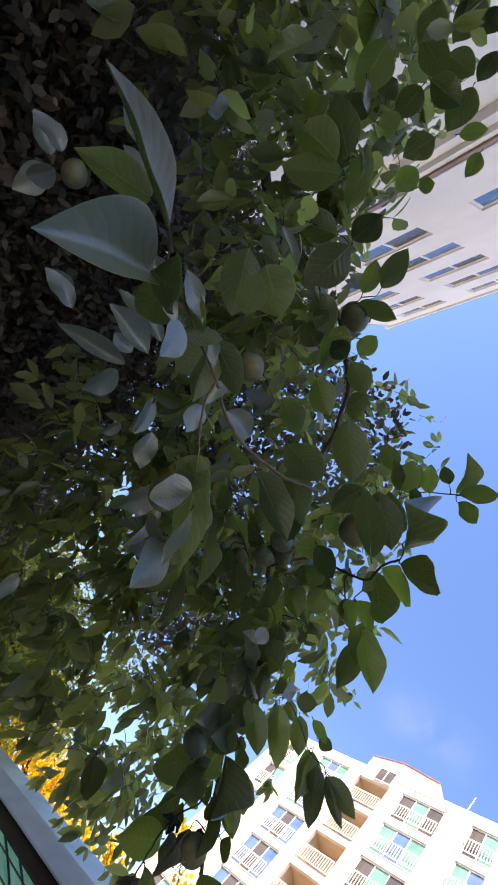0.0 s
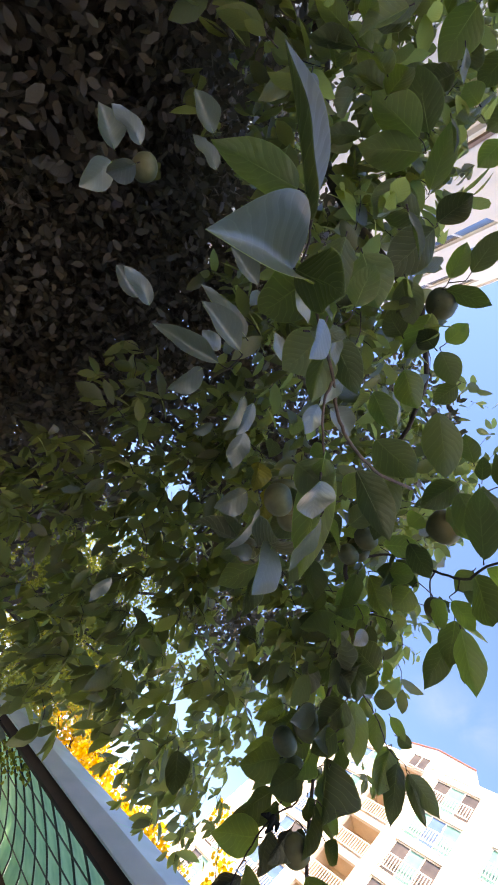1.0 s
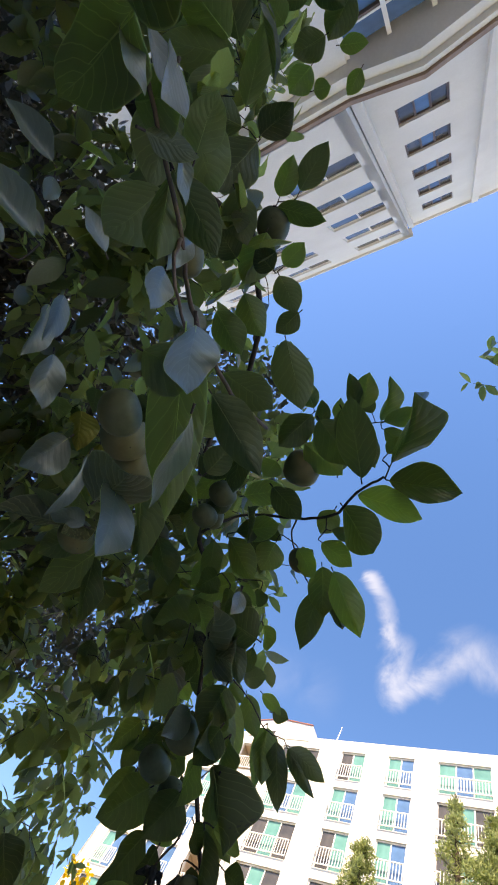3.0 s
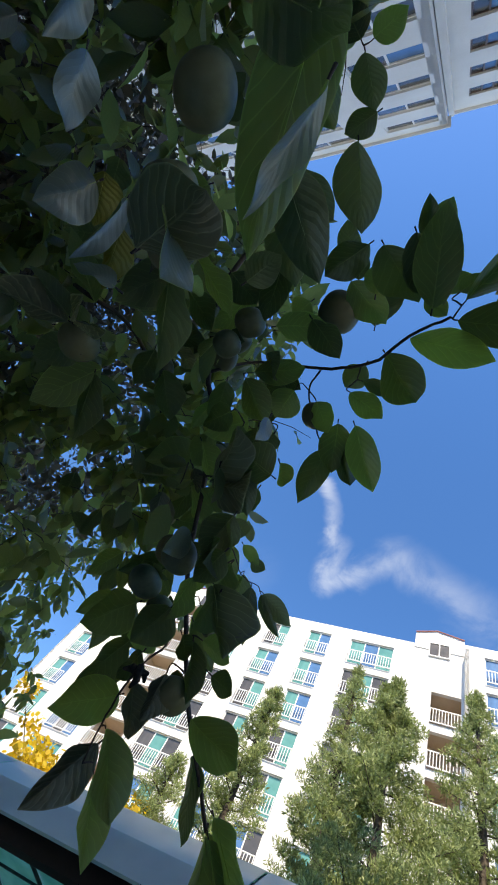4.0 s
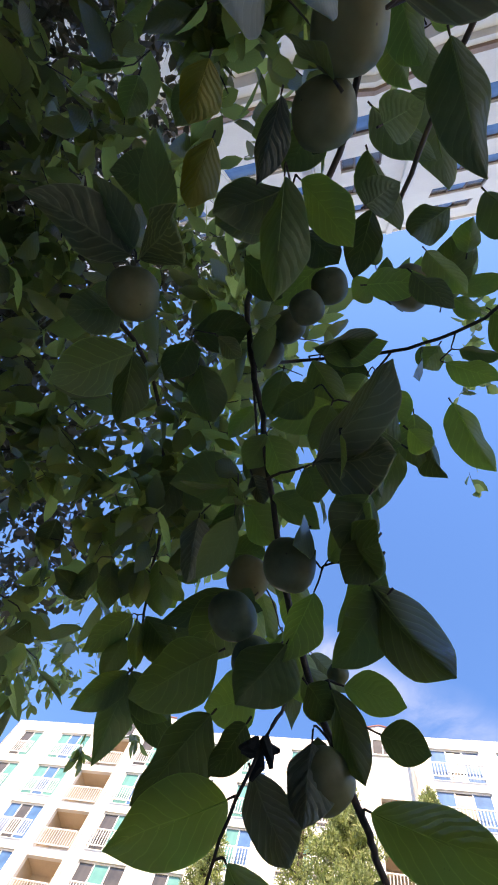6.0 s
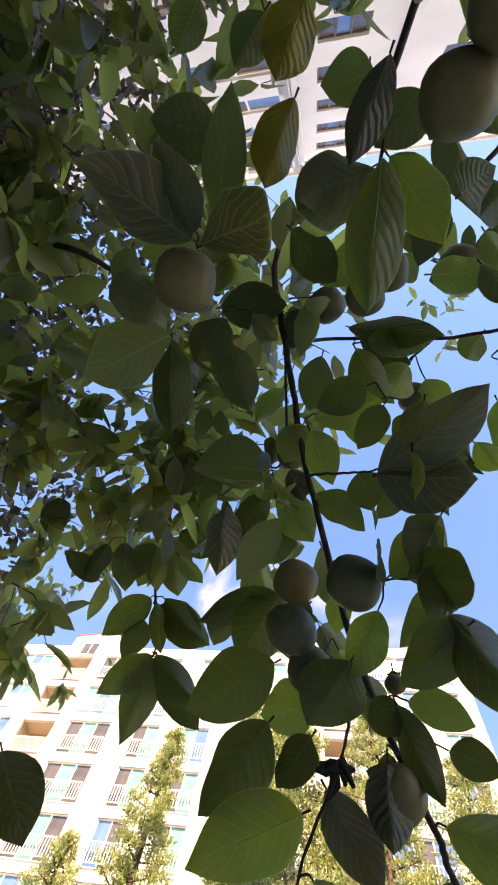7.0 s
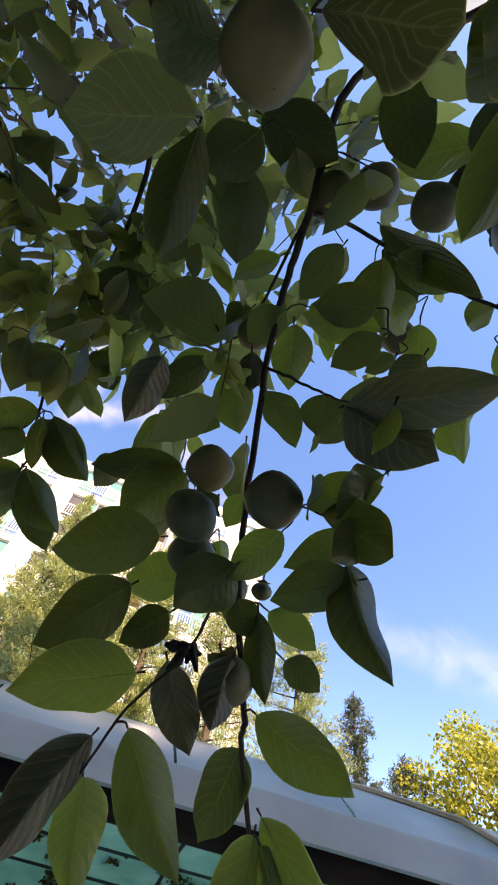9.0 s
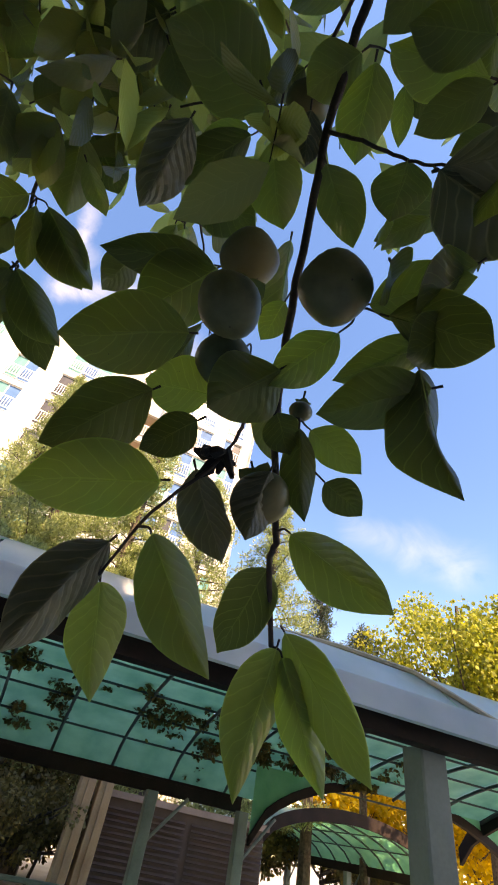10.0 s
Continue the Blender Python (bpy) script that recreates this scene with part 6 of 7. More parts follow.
CLUMPS_CROWN = [
    (0.78, -1.63, 2.47, 0.22),
    (0.85, -1.75, 2.77, 0.25),
    (0.71, -1.52, 2.58, 0.20),
    (0.79, -1.55, 2.82, 0.20),
    (0.58, -1.37, 2.42, 0.20),
    (0.65, -1.34, 2.60, 0.20),
    (0.77, -1.39, 2.82, 0.18),
    (0.52, -1.18, 2.44, 0.18),
    (0.61, -1.11, 2.51, 0.16),
    (0.68, -1.14, 2.75, 0.15),
    (0.45, -1.00, 2.43, 0.18),
    (0.54, -0.93, 2.50, 0.14),
    (0.41, -0.80, 2.41, 0.15),
    (0.32, -0.70, 2.31, 0.15),
    (0.27, -0.98, 2.37, 0.20),
    (0.89, -1.72, 2.94, 0.22),
    (1.03, -1.71, 3.07, 0.20),
    (0.88, -1.56, 2.94, 0.18),
]
CLUMPS = CLUMPS_1 + CLUMPS_2 + CLUMPS_3 + CLUMPS_4 + CLUMPS_5 + CLUMPS_6 + CLUMPS_7 + CLUMPS_8 + CLUMPS_9 + CLUMPS_10 + CLUMPS_CROWN
DARK_CLUMPS_1 = [
    (-0.14, -1.96, 2.39, 0.45),
    (-0.74, -1.33, 2.94, 0.45),
    (-0.06, -2.10, 2.31, 0.45),
    (-0.74, -1.72, 2.53, 0.45),
    (-1.19, -0.63, 2.92, 0.45),
    (-0.81, -1.74, 2.31, 0.45),
    (0.30, -2.05, 2.10, 0.45),
    (-0.90, -1.21, 3.22, 0.45),
    (-0.40, -1.66, 2.91, 0.45),
    (-0.39, -1.90, 2.26, 0.45),
    (-1.45, -0.02, 2.79, 0.45),
    (-1.17, -1.52, 2.26, 0.45),
    (0.38, -1.91, 2.39, 0.45),
    (-1.12, -0.98, 2.86, 0.45),
    (-0.40, -2.05, 1.99, 0.45),
    (-1.52, -1.56, 2.22, 0.45),
    (0.52, -2.11, 2.06, 0.45),
    (-0.36, -1.29, 3.02, 0.45),
    (-1.10, -1.48, 2.45, 0.45),
    (-0.47, -2.45, 3.15, 0.45),
    (-0.79, -1.93, 1.92, 0.45),
]
DARK_CLUMPS_2 = [
    (-0.47, -2.72, 2.04, 0.45),
    (-1.26, -0.39, 2.93, 0.45),
    (0.53, -2.08, 1.94, 0.35),
    (-1.43, -1.23, 2.22, 0.45),
    (-1.48, -1.98, 1.96, 0.45),
    (0.10, -3.88, 3.70, 0.45),
    (-3.40, 0.35, 3.77, 0.45),
    (-0.74, -1.78, 2.80, 0.35),
    (-0.33, -2.16, 1.67, 0.45),
    (-1.58, -1.75, 1.89, 0.45),
    (-0.62, -0.52, 3.43, 0.45),
    (-1.74, -1.84, 3.14, 0.25),
    (0.49, -4.05, 2.88, 0.45),
    (-0.98, -1.93, 1.79, 0.45),
    (-1.72, -1.79, 4.61, 0.25),
    (-0.02, -2.66, 2.14, 0.45),
    (-4.43, -2.50, 4.43, 0.35),
    (-0.87, -2.52, 4.89, 0.25),
    (-1.32, -1.05, 3.14, 0.25),
    (-3.70, -2.35, 2.54, 0.45),
    (-3.86, -0.26, 4.23, 0.25),
]
DARK_CLUMPS_3 = [
    (-4.18, -2.24, 3.64, 0.25),
    (-0.57, -2.26, 3.30, 0.25),
    (-1.99, -2.40, 4.17, 0.25),
    (0.40, -3.60, 3.53, 0.25),
    (-1.09, -3.90, 4.27, 0.25),
    (-3.30, -4.15, 3.99, 0.35),
    (-0.64, -3.79, 4.89, 0.35),
]
DARK_CLUMPS = DARK_CLUMPS_1 + DARK_CLUMPS_2 + DARK_CLUMPS_3


OUTLINE = ((0.0, 0.0), (0.025, 0.10), (0.07, 0.205), (0.14, 0.32), (0.24, 0.43), (0.36, 0.49), (0.47, 0.50), (0.58, 0.475), (0.70, 0.405), (0.80, 0.31), (0.88, 0.20), (0.94, 0.10), (0.975, 0.042), (1.0, 0.006))


def leaf_profile(v):
    """Half width of an oval leaf with a short drawn-out tip, at v from foot to tip."""
    for (v0, w0), (v1, w1) in zip(OUTLINE, OUTLINE[1:]):
        if v <= v1:
            return w0 + (w1 - w0) * (v - v0) / (v1 - v0)
    return 0.0


def leaf_mesh(fold, curl, wave, twist, seed, mats=None, ripple=0.0):
    """A leaf one metre long and wide, with an upper and a lower skin."""
    rng = random.Random(seed)
    across, along = (12, 60) if ripple > 0.1 else (10, 40) if ripple else (8, 24)
    ph, ph2 = rng.uniform(0, 6), rng.uniform(0, 6)
    lop = rng.uniform(-0.05, 0.05)
    rows = []
    for j in range(along + 1):
        v = j / along
        v = 0.5 - 0.5 * math.cos(math.pi * v) * (1 - 0.25 * math.sin(math.pi * v) ** 2)
        hw = leaf_profile(v)
        row = []
        for i in range(across + 1):
            u = 2 * i / across - 1
            x = u * hw * (1 + 0.03 * math.sin(9 * v + ph2 + u)) + lop * math.sin(math.pi * v) + 0.03 * math.sin(5 * v + ph)
            z = fold * abs(u) ** 1.4 * hw - curl * v * v + wave * math.sin(6.5 * v + ph + (1.7 if u > 0 else 0)) * abs(u) * hw + 0.35 * wave * math.sin(14 * v + ph2) * u * u * hw
            z += ripple * math.sin(math.pi * (7.0 + 0.9 * math.sin(3 * v + ph)) * (v - 0.36 * abs(u)) + 0.5 * math.sin(7 * u + ph2)) ** 2 * (1 - abs(u) ** 6) * min(1, 4 * abs(u)) * hw
            a = twist * v
            row.append((x * math.cos(a) - z * math.sin(a), v, x * math.sin(a) + z * math.cos(a), 0.5 + 0.5 * u, v))
        rows.append(row)
    bm = bmesh.new()
    layer = bm.loops.layers.uv.new("leaf")
    for side, off in ((0, 0.0), (1, -0.02 if ripple > 0.06 else -0.008)):
        grid = [[bm.verts.new((p[0], p[1], p[2] + off)) for p in row] for row in rows]
        for j in range(along):
            for i in range(across):
                q = [(j, i), (j, i + 1), (j + 1, i + 1), (j + 1, i)]
                if side:
                    q.reverse()
                f = bm.faces.new([grid[a][b] for a, b in q])
                f.material_index, f.smooth = side, True
                for lp, (a, b) in zip(f.loops, q):
                    lp[layer].uv = rows[a][b][3:]
    n0 = len(bm.faces)
    tube(bm, [(0, -0.05, 0.012), (0, 0.0, 0.0), (0, 0.3, -0.012 - 0.09 * curl), (0, 0.6, -0.009 - 0.36 * curl)], [0.012, 0.012, 0.008, 0.004], 5)
    bm.faces.ensure_lookup_table()
    for f in bm.faces[n0:]:
        f.material_index = 1
    return finish(bm, "leaf", mats or [LEAF_TOP, LEAF_UNDER])


LEAF_SHAPES = [leaf_mesh(f, c, w, t, k, None, 0.035 * (k % 2)) for k, (f, c, w, t) in enumerate(
    ((0.20, 0.08, 0.08, 0.0), (0.35, 0.12, 0.14, 0.15), (0.10, 0.05, 0.16, -0.15), (0.50, 0.16, 0.10, 0.1), (0.22, 0.20, 0.20, -0.2), (0.30, 0.03, 0.18, 0.1), (0.15, 0.14, 0.24, 0.2), (0.42, 0.08, 0.20, -0.15)))]
LEAF_CURLED = leaf_mesh(1.1, 0.25, 0.35, 0.4, 40)
LEAF_FOLDED = leaf_mesh(0.4, 0.10, 0.06, 0.1, 44, [LEAF_WAXY_SKY, LEAF_UNDER], 0.014)
LEAF_CUPPED = leaf_mesh(0.75, 0.10, 0.04, 0.1, 46, [LEAF_WAXY_SKY, LEAF_UNDER], 0.014)
LEAF_SHINING = [leaf_mesh(f, c, w, t, k, [LEAF_WAXY_SKY, LEAF_UNDER], 0.008) for k, (f, c, w, t) in enumerate(((0.20, 0.10, 0.08, 0.0), (0.45, 0.12, 0.14, 0.2), (0.15, 0.22, 0.16, -0.2)), 60)]
LEAF_FURROWED = leaf_mesh(0.50, 0.16, 0.20, 0.2, 48, [LEAF_ASHEN, LEAF_ASHEN], 0.105)
LEAF_RIPPLED = leaf_mesh(0.55, 0.18, 0.22, 0.25, 43, [LEAF_PLEAT_LIGHT, LEAF_PLEAT_LIGHT], 0.105)
LEAF_GREY = leaf_mesh(0.40, 0.16, 0.20, -0.2, 47, [LEAF_ASHEN, LEAF_ASHEN], 0.05)
LEAF_TURNING = leaf_mesh(0.5, 0.2, 0.3, 0.2, 42, [LEAF_YELLOW, LEAF_YELLOW])


def leaf_pose(foot, tip, width, sky_side, roll):
    """Foot and tip in metres; sky_side: the way its upper side looks, before it rolls about its midrib."""
    foot, tip = Vector(foot), Vector(tip)
    y = tip - foot
    length = y.length
    y.normalize()
    z = sky_side - y * sky_side.dot(y)
    z = z.normalized() if z.length > 0.02 else y.orthogonal().normalized()
    x = y.cross(z)
    m = Matrix((x, y, z)).transposed()
    m = m @ Matrix.Rotation(roll, 3, "Y")
    m = m @ Matrix.Diagonal((width, length, (width + length) * 0.5))
    return Matrix.Translation(foot) @ m.to_4x4()


def persimmon_mesh():
    """A squat, softly four-lobed fruit one metre wide, its stalk end up."""
    bm = bmesh.new()
    bmesh.ops.create_uvsphere(bm, u_segments=24, v_segments=16, radius=0.5)
    for v in bm.verts:
        a = math.atan2(v.co.y, v.co.x)
        k = 1 + 0.035 * math.cos(4 * a) * (1 - (2 * v.co.z) ** 2)
        v.co.x *= k
        v.co.y *= k
        v.co.z *= 0.86
        if v.co.z > 0.3:
            v.co.z -= 0.35 * (v.co.z - 0.3)
    return finish(bm, "fruit", FRUIT, True)


def calyx_mesh():
    bm = bmesh.new()
    layer = bm.loops.layers.uv.new("leaf")
    for k in range(4):
        a = k * math.pi / 2
        rows = []
        for j in range(5):
            v = j / 4
            hw = 0.20 * math.sin(math.pi * (0.2 + 0.8 * v)) ** 0.7 + 0.004
            z = 0.405 - 0.02 * v + 0.09 * v * v
            rows.append([bm.verts.new((math.cos(a) * 0.36 * v - math.sin(a) * s * hw, math.sin(a) * 0.36 * v + math.cos(a) * s * hw, z + 0.03 * abs(s) * v)) for s in (-1, 0, 1)])
        for p, q in zip(rows, rows[1:]):
            for i in range(2):
                f = bm.faces.new((p[i], p[i + 1], q[i + 1], q[i]))
                f.smooth = True
    tube(bm, [(0, 0, 0.39), (0.01, 0.01, 0.52), (0.03, 0, 0.66)], [0.05, 0.04, 0.035], 6)
    return finish(bm, "calyx", CALYX)


def grown_leaves(clumps, per, seed, length, shade=1.0):
    """Sprigs of leaves for the farther foliage: points and faces of simple folded leaves that hang outward and down."""
    rng = np.random.default_rng(seed)
    verts, faces, uvs, rods = [], [], [], []
    prof = [(0.0, 0.03), (0.22, 0.36), (0.5, 0.5), (0.78, 0.33), (1.0, 0.0)]
    for cx, cy, cz, r in clumps:
        c = np.array((cx, cy, cz))
        for s in range(max(2, int(per * (r / 0.2) ** 1.6))):
            d = rng.normal(size=3)
            d /= np.linalg.norm(d)
            a = c + d * r * rng.uniform(0.1, 0.95)
            run = rng.normal(size=3) * 0.7 + np.array([0.2, 0.25, -0.45])
            run *= rng.uniform(0.08, 0.2) / np.linalg.norm(run)
            rods.append((a + run * 0.25, a + run * 0.85))
            for k in range(rng.integers(4, 8)):
                foot = a + run * rng.uniform(0, 1)
                y = rng.normal(size=3) * 0.75 + run / np.linalg.norm(run) * 0.6 + np.array([0, 0, -0.85])
                y /= np.linalg.norm(y)
                z = np.array([0, 0, 1.0]) + rng.normal(size=3) * 0.85
                x = np.cross(y, z)
                x /= np.linalg.norm(x)
                z = np.cross(x, y)
                ln = length * rng.uniform(0.7, 1.2)
                wd = ln * rng.uniform(0.38, 0.54)
                cup, bend = rng.uniform(0.1, 0.45), rng.uniform(0.02, 0.2)
                n0 = len(verts)
                for v, hw in prof:
                    o = foot + y * ln * v - z * ln * bend * v * v
                    e = z * cup * hw * wd
                    verts.extend((o - x * hw * wd + e, o, o + x * hw * wd + e))
                for j in range(4):
                    b = n0 + 3 * j
                    for i in (0, 1):
                        faces.append((b + i, b + i + 1, b + i + 4, b + i + 3))
                        v0, v1 = prof[j][0], prof[j + 1][0]
                        uvs.extend((i * 0.5, v0, i * 0.5 + 0.5, v0, i * 0.5 + 0.5, v1, i * 0.5, v1))
    return verts, faces, uvs, rods


def foliage_part(name, clumps, per, seed, length, material, parent, label=""):
    verts, faces, uvs, rods = grown_leaves(clumps, per, seed, length)
    me = bpy.data.meshes.new(name)
    me.from_pydata([tuple(v) for v in verts], [], faces)
    uv = me.uv_layers.new(name="leaf")
    uv.data.foreach_set("uv", uvs)
    me.polygons.foreach_set("use_smooth", [True] * len(me.polygons))
    me.materials.append(material)
    ob = new(name, me)
    ob.parent = parent
    tagged(ob, label, kind="stuff")
    b = bmesh.new()
    for p, q in rods:
        m = (p + q) / 2 + np.array([0, 0, 0.012])
        tube(b, [p, m, q], [0.0015, 0.0012, 0.0008], 4)
    tagged(part("brushwood", b, TWIG, parent), kind="stuff")
    return ob


def persimmon_tree():
    foot = Vector((-1.8, -1.95, 0))
    ob = thing("persimmon_tree", Matrix.Translation(foot), "shaded persimmon tree with broad green leaves and unripe fruit", "tree")
    base = Matrix.Translation(-foot)
    random.seed(21)

    def at_place(m):
        return base @ m

    def rod(name, points, r0, r1, sides=7, wobble=0.002, mat=TWIG, steps=5):
        pts = smooth_line(points, steps, wobble)
        b = bmesh.new()
        tube(b, [p - foot for p in pts], [r0 + (r1 - r0) * k / (len(pts) - 1) for k in range(len(pts))], sides)
        return part(name, b, mat, ob, smooth=True)

    rod("trunk", [foot, foot + Vector((0.05, 0.03, 0.8)), foot + Vector((-0.02, 0.1, 1.5)), foot + Vector((0.1, 0.2, 2.2)), foot + Vector((0.15, 0.3, 3.2))], 0.10, 0.05, 10, 0.006, BARK)
    fork = foot + Vector((0.02, 0.14, 1.8))
    fork_high = foot + Vector((0.12, 0.25, 2.7))
    t = {k: v[2] for k, v in TWIGS.items()}
    rod("limb", [fork, foot + Vector((0.35, 0.45, 2.3)), Vector(t["left"][0])], 0.03, 0.008, 9, 0.004, BARK)
    rod("limb", [fork_high, Vector(LIMB_WAY[0]), Vector(LIMB_WAY[1]), Vector(LIMB_WAY[2]), Vector(t["main"][0])], 0.028, 0.0072, 9, 0.004, BARK)
    rod("limb", [fork_high, foot + Vector((0.1, 0.6, 2.95)), foot + Vector((0.05, 0.9, 3.1)), foot + Vector((0.0, 1.2, 3.2))], 0.02, 0.005, 8, 0.006, BARK)
    rod("limb", [fork_high, foot + Vector((0.3, 0.1, 2.9)), foot + Vector((0.7, 0.2, 2.9)), foot + Vector((1.0, 0.3, 2.8))], 0.018, 0.005, 8, 0.006, BARK)
    nodes = []
    for kind_of, (r0, r1, pts) in TWIGS.items():
        rod("twig", pts, r0, r1, 7, 0.0012, YOUNG if "shoot" in kind_of else TWIG)
        nodes += [p for p in smooth_line(pts[1:], 5)]
    # the leaves that hang nearest
    under = Vector((0.30, -0.08, 1.30))
    feet = []

    def hang(row, shape, facing, roll):
        a, b, w = Vector(row[:3]), Vector(row[3:6]), row[6]
        piece("leaf", shape, ob, at_place(leaf_pose(a, b, w * 1.08, facing, roll)))
        feet.append((a, (a - b).normalized()))

    below, beside, under_spray, under_shoot = Vector((0, 0, 1.4)), Vector((0.097, -0.141, 1.388)), Vector((0.5, -0.07, 1.28)), Vector((0.82, -0.19, 1.22))
    plain = ((LEAVES_HANGING_PLAIN, below), (LEAVES_UPPER_PLAIN, beside), (LEAVES_RIPPLE_PLAIN, beside), (LEAVES_SPRAY_PLAIN, under_spray), (LEAVES_RIGHT_PLAIN, under_spray), (LEAVES_CROWN_PLAIN, under_shoot), (LEAVES_FARSPRAY_PLAIN, under_shoot), (LEAVES_SHOOT_PLAIN, under_shoot), (LEAVES_LOW_PLAIN, under_shoot), (LEAVES_TOP_PLAIN, beside), (LEAVES_EDGE_PLAIN, beside), (LEAVES_BEHIND, under))
    for rows, seen_from in plain:
        for row in rows:
            mid = (Vector(row[:3]) + Vector(row[3:6])) / 2
            shape = LEAF_CURLED if random.random() < 0.04 else LEAF_SHAPES[random.randrange(len(LEAF_SHAPES))]
            hang(row, shape, (mid - seen_from).normalized(), random.uniform(-0.25, 0.25))
    for rows, seen_from, shape in ((LEAVES_HANGING_PLEATED, below, LEAF_FURROWED), (LEAVES_UPPER_PLEATED, beside, LEAF_RIPPLED), (LEAVES_RIPPLE_PLEATED, beside, LEAF_FURROWED), (LEAVES_HANGING_QUILTED, below, LEAF_SHAPES[3]),
                                   (LEAVES_UPPER_QUILTED, beside, LEAF_SHAPES[7]), (LEAVES_RIPPLE_QUILTED, beside, LEAF_GREY), (LEAVES_RIGHT_QUILTED, under_spray, LEAF_GREY), (LEAVES_UPPER_YELLOW + LEAVES_TOP_YELLOW, beside, LEAF_TURNING), (LEAVES_TOP_QUILTED, beside, LEAF_GREY)):
        for row in rows:
            mid = (Vector(row[:3]) + Vector(row[3:6])) / 2
            hang(row, shape, (mid - seen_from).normalized(), random.uniform(-0.2, 0.2))
    for row in LEAVES_GLOSSY_SHINING + LEAVES_SHEEN_SHINING + LEAVES_SHINING_BEHIND:
        # turned so that their upper sides mirror the open sky towards the camera
        mid = (Vector(row[:3]) + Vector(row[3:6])) / 2
        hang(row, random.choice(LEAF_SHINING), Vector((0.55, 0.5, 0.67)) - (mid - Vector((0.93, -0.13, 1.24))).normalized(), random.uniform(-0.15, 0.15))
    # a fresh shoot: a folded leaf, a cupped one turned to mirror the sky at the camera, and others seen from below
    hang((0.682, -0.44, 1.556, 0.789, -0.483, 1.467, 0.035), LEAF_FOLDED, Vector((0.72, 0.45, 0.45)), 0.0)
    hang((0.652, -0.406, 1.538, 0.697, -0.396, 1.409, 0.067), LEAF_CUPPED, Vector((0.67, 0.74, -0.05)), 0.45)
    hang((0.640, -0.400, 1.565, 0.560, -0.430, 1.585, 0.058), LEAF_SHAPES[6], Vector((-0.4, -0.4, 0.8)), 0.0)
    hang((0.521, -0.237, 1.607, 0.404, -0.120, 1.603, 0.050), LEAF_SHAPES[4], Vector((-0.5, -0.2, 0.8)), 0.0)
    fruit, calyx = persimmon_mesh(), calyx_mesh()
    for x, y, z, w in FRUITS:
        turn = pose(x, y, z, random.uniform(-25, 25), random.uniform(-25, 25), random.uniform(0, 360))
        m = at_place(turn @ Matrix.Diagonal((w, w, w, 1)))
        f = piece("fruit", fruit, ob, m)
        piece("calyx", calyx, f)
        up = turn.to_3x3() @ Vector((0, 0, 1))
        feet.append((turn @ Vector((0.03 * w, 0, 0.64 * w)), up))
    # stalks join leaves and fruit to the nearest twig or stalk
    rest = list(feet)
    count = len(rest) - len(FRUITS)
    while rest:
        gap, k, q = min(((min((p - n).length for n in nodes), i, 0) for i, (p, d) in enumerate(rest)))
        p, d = rest.pop(k)
        count -= k < count
        near = min(nodes, key=lambda n: (p - n).length)
        if gap < 0.004:
            continue
        if gap < 0.05 and k <= count and (near - p).dot(d) > 0.25 * gap:
            bend = p + d * min(0.02, gap * 0.4)
            line = [near, near.lerp(bend, 0.55) + Vector((0, 0, 0.06 * gap)), bend, p]
            nodes.append(p + d * 0.01)
            nodes.append(near.lerp(bend, 0.55))
        else:
            line = [p + d * 0.009, p + d * 0.006, p + d * 0.003, p]
            nodes.append(p + d * 0.009)
        b = bmesh.new()
        tube(b, [v - foot for v in smooth_line(line, 3)], [0.0010 + 0.0004 * (1 - i / 9) for i in range(10)], 5)
        part("stalk", b, TWIG, ob, smooth=True)
    # a dried calyx that has lost its fruit
    b = bmesh.new()
    c = Vector((-0.026, 0.303, 1.647)) - foot
    for i in range(7):
        a = i * 0.95
        e = c + Vector((math.cos(a), math.sin(a), random.uniform(-0.9, 0.3))) * 0.011
        g = c + Vector((math.cos(a + 0.4), math.sin(a + 0.4), random.uniform(-1.3, 0.1))) * 0.019
        tube(b, [c, e, g], [0.004, 0.006, 0.002], 6)
    part("dried_calyx", b, DRY, ob, "black dried calyx")
    moved = [(x - foot.x, y - foot.y, z - foot.z, r) for x, y, z, r in CLUMPS]
    foliage_part("foliage", moved, 11, 5, 0.086, FOLIAGE, ob, "dense farther foliage of the persimmon tree")
    return ob


persimmon_tree()


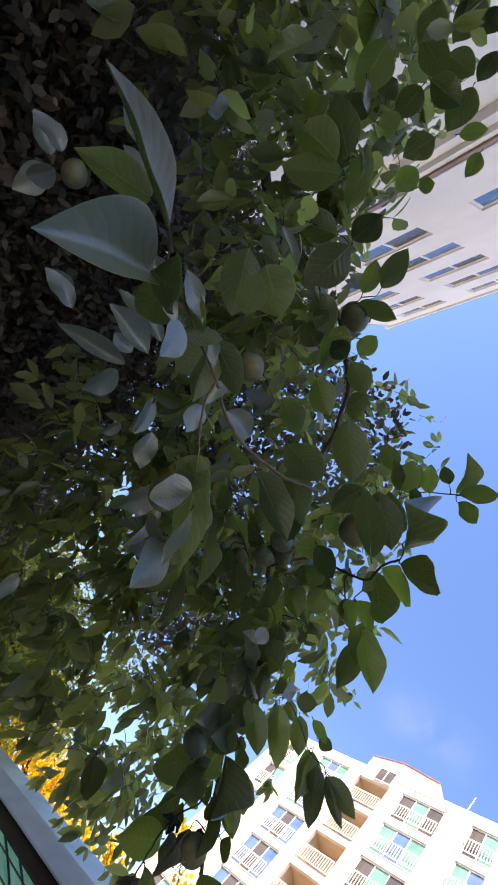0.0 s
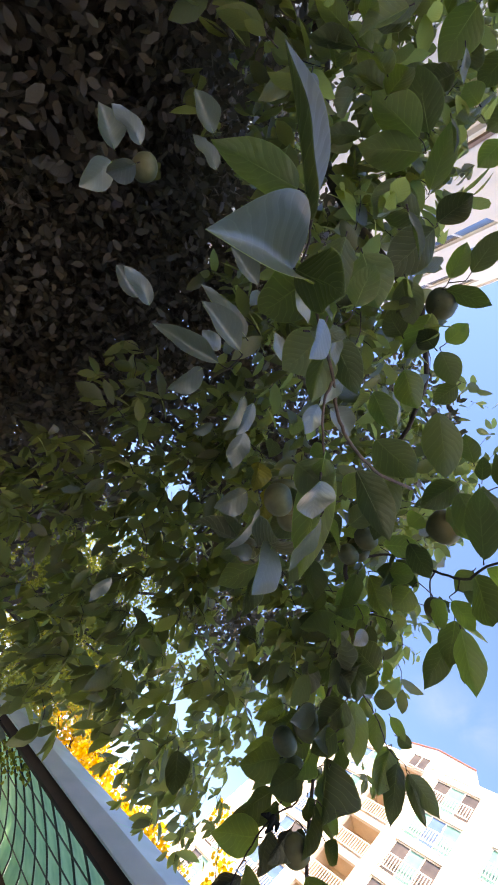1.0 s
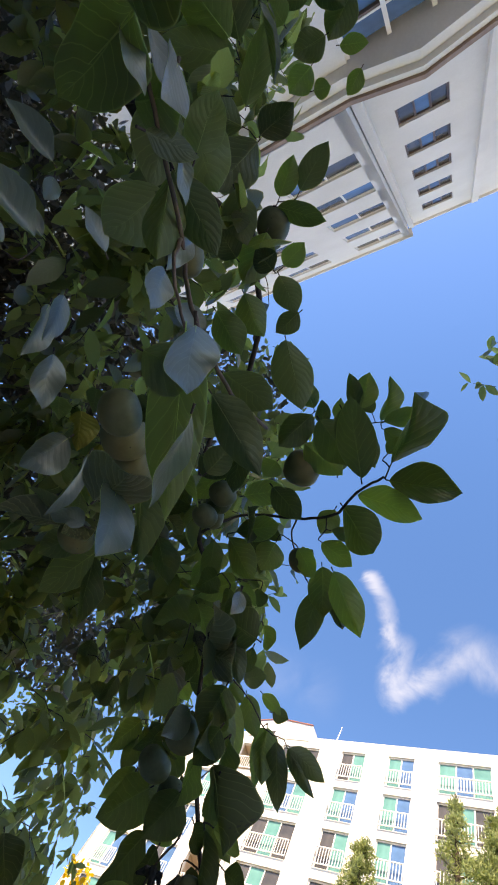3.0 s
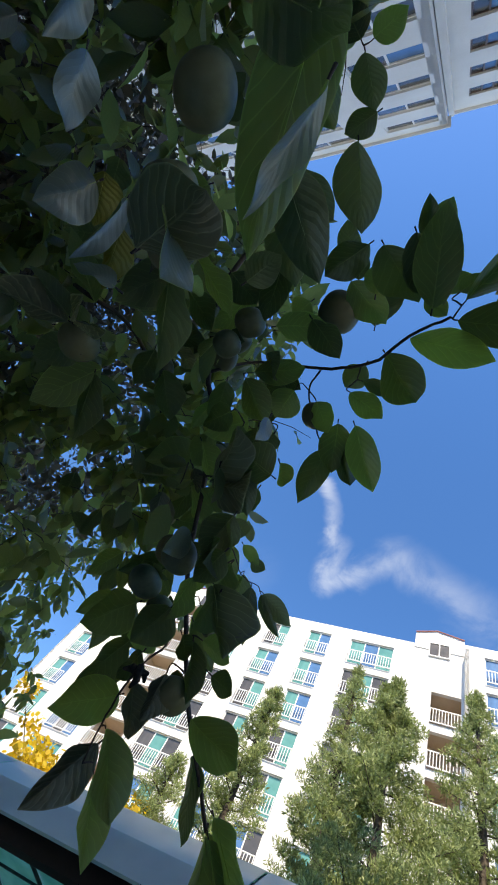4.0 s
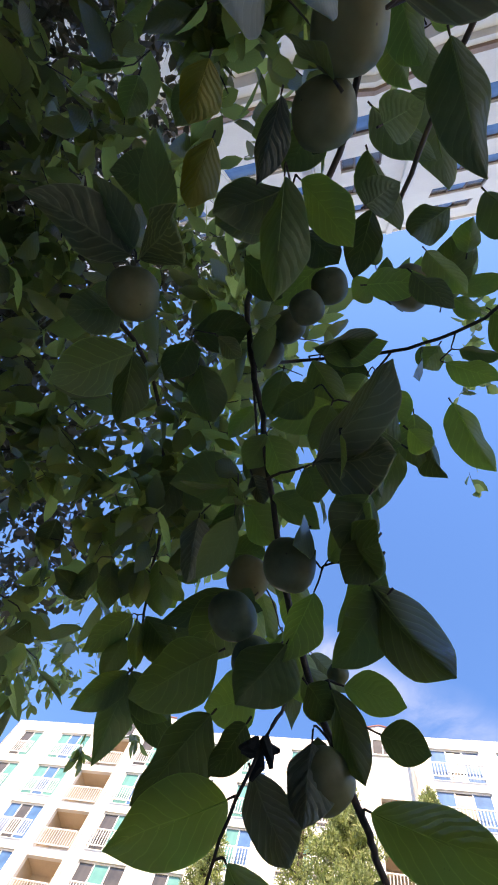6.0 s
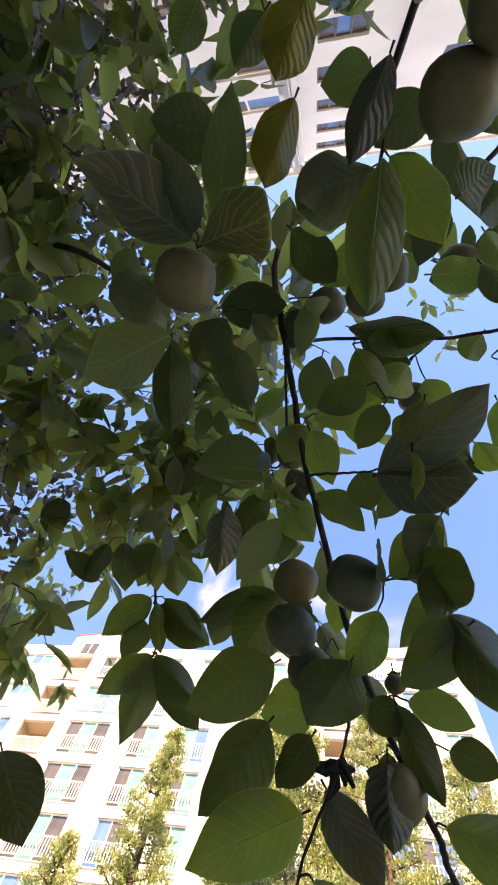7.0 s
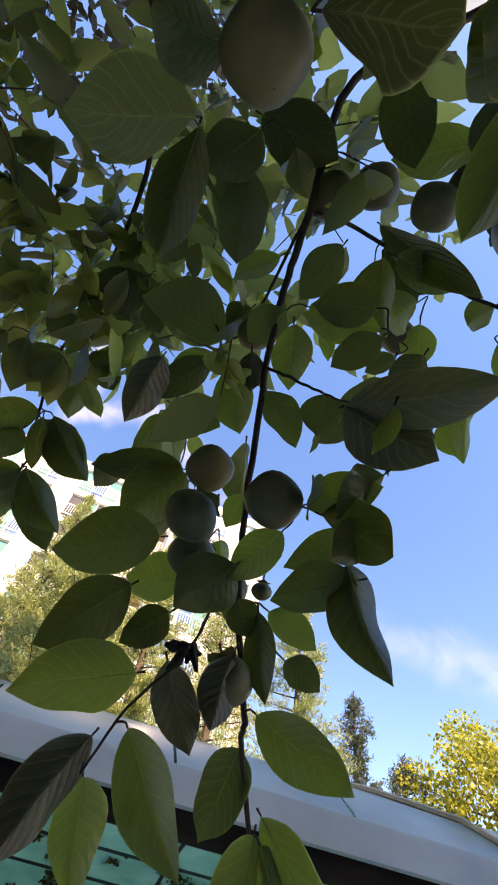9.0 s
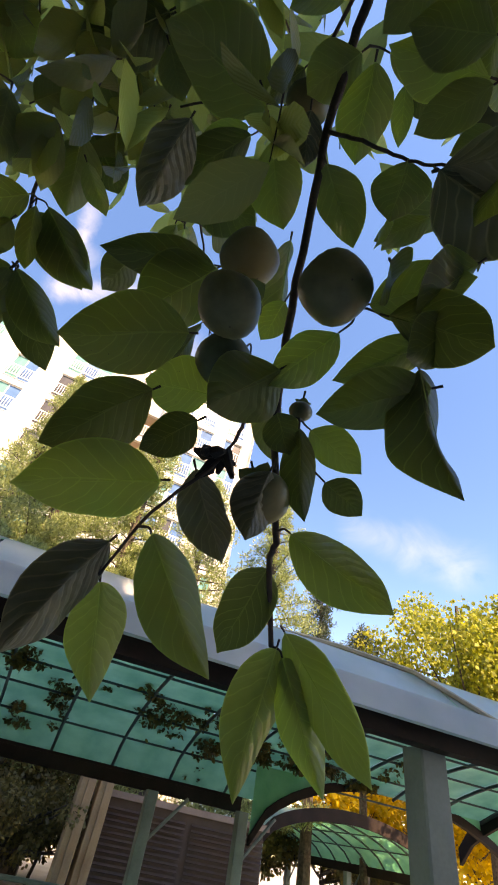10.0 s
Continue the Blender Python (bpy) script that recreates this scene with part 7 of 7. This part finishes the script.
# ---- dark evergreen shrubs in the shade under the tall building ----
def shrub(x, y, h, r, seed):
    rng = random.Random(seed)
    ob = thing("evergreen_shrub", pose(x, y, 0), "dense dark evergreen shrub in deep shade beside the building", "shrub", "shrubs by the building")
    b = bmesh.new()
    for k in range(7):
        a = k * 0.9
        tube(b, smooth_line([(0, 0, 0), (0.25 * math.cos(a), 0.25 * math.sin(a), h * 0.4), (r * 0.6 * math.cos(a), r * 0.6 * math.sin(a), h * 0.85)], 3, 0.02), [0.03, 0.028, 0.025, 0.022, 0.018, 0.014, 0.008], 6)
    part("stem", b, BARK, ob)
    clumps = []
    for k in range(46):
        z = h * rng.uniform(0.05, 1.0)
        a, q = rng.uniform(0, 6.28), r * rng.uniform(0.2, 1.0) * (1.05 - 0.55 * (z / h) ** 2)
        clumps.append((q * math.cos(a), q * math.sin(a), z, rng.uniform(0.22, 0.34)))
    leaf_cloud("foliage", [(Vector(c[:3]), c[3] * 1.15) for c in clumps], 15000, 0.075, FOLIAGE_SHADE_TONE, ob, 0.3, 0.3, seed)


for n, (x, y, h, r) in enumerate(((-1.9, -2.0, 3.0, 1.0), (-1.1, -2.9, 3.4, 1.0), (0.2, -3.2, 3.4, 1.0), (-3.0, -1.5, 2.7, 1.0), (-0.4, -2.4, 3.0, 0.9), (1.4, -3.4, 3.0, 1.0), (-2.4, -3.4, 4.0, 1.2), (-4.0, -2.6, 3.6, 1.3))):
    shrub(x, y, h, r, 60 + n)


# ---- a dark evergreen tree that shuts in the shaded side ----
def evergreen_tree():
    ob = thing("evergreen_tree", pose(-2.6, -2.2, 0), "dense dark evergreen tree in deep shade behind the persimmon", "tree")
    b = bmesh.new()
    tube(b, smooth_line([(0, 0, 0), (0.1, 0.05, 1.5), (0, 0.1, 3.0), (0.1, 0, 4.6)], 4, 0.01), [0.12 - 0.007 * k for k in range(13)], 9)
    part("trunk", b, BARK, ob, smooth=True)
    b = bmesh.new()
    for x, y, z, r in DARK_CLUMPS[::2]:
        c = Vector((x + 2.6, y + 2.2, z))
        s = Vector((0.05, 0.05, max(0.8, z * 0.75)))
        tube(b, smooth_line([s, s.lerp(c, 0.5) + Vector((0, 0, 0.15)), c], 3), [0.03, 0.026, 0.022, 0.018, 0.014, 0.01, 0.006], 5)
    tagged(part("branching", b, BARK, ob), kind="stuff")
    leaf_cloud("foliage", [(Vector((x + 2.6, y + 2.2, z)), r * 1.15) for x, y, z, r in DARK_CLUMPS], 85000, 0.05, FOLIAGE_SHADE_TONE, ob, 0.3, 0.27, 77)


evergreen_tree()
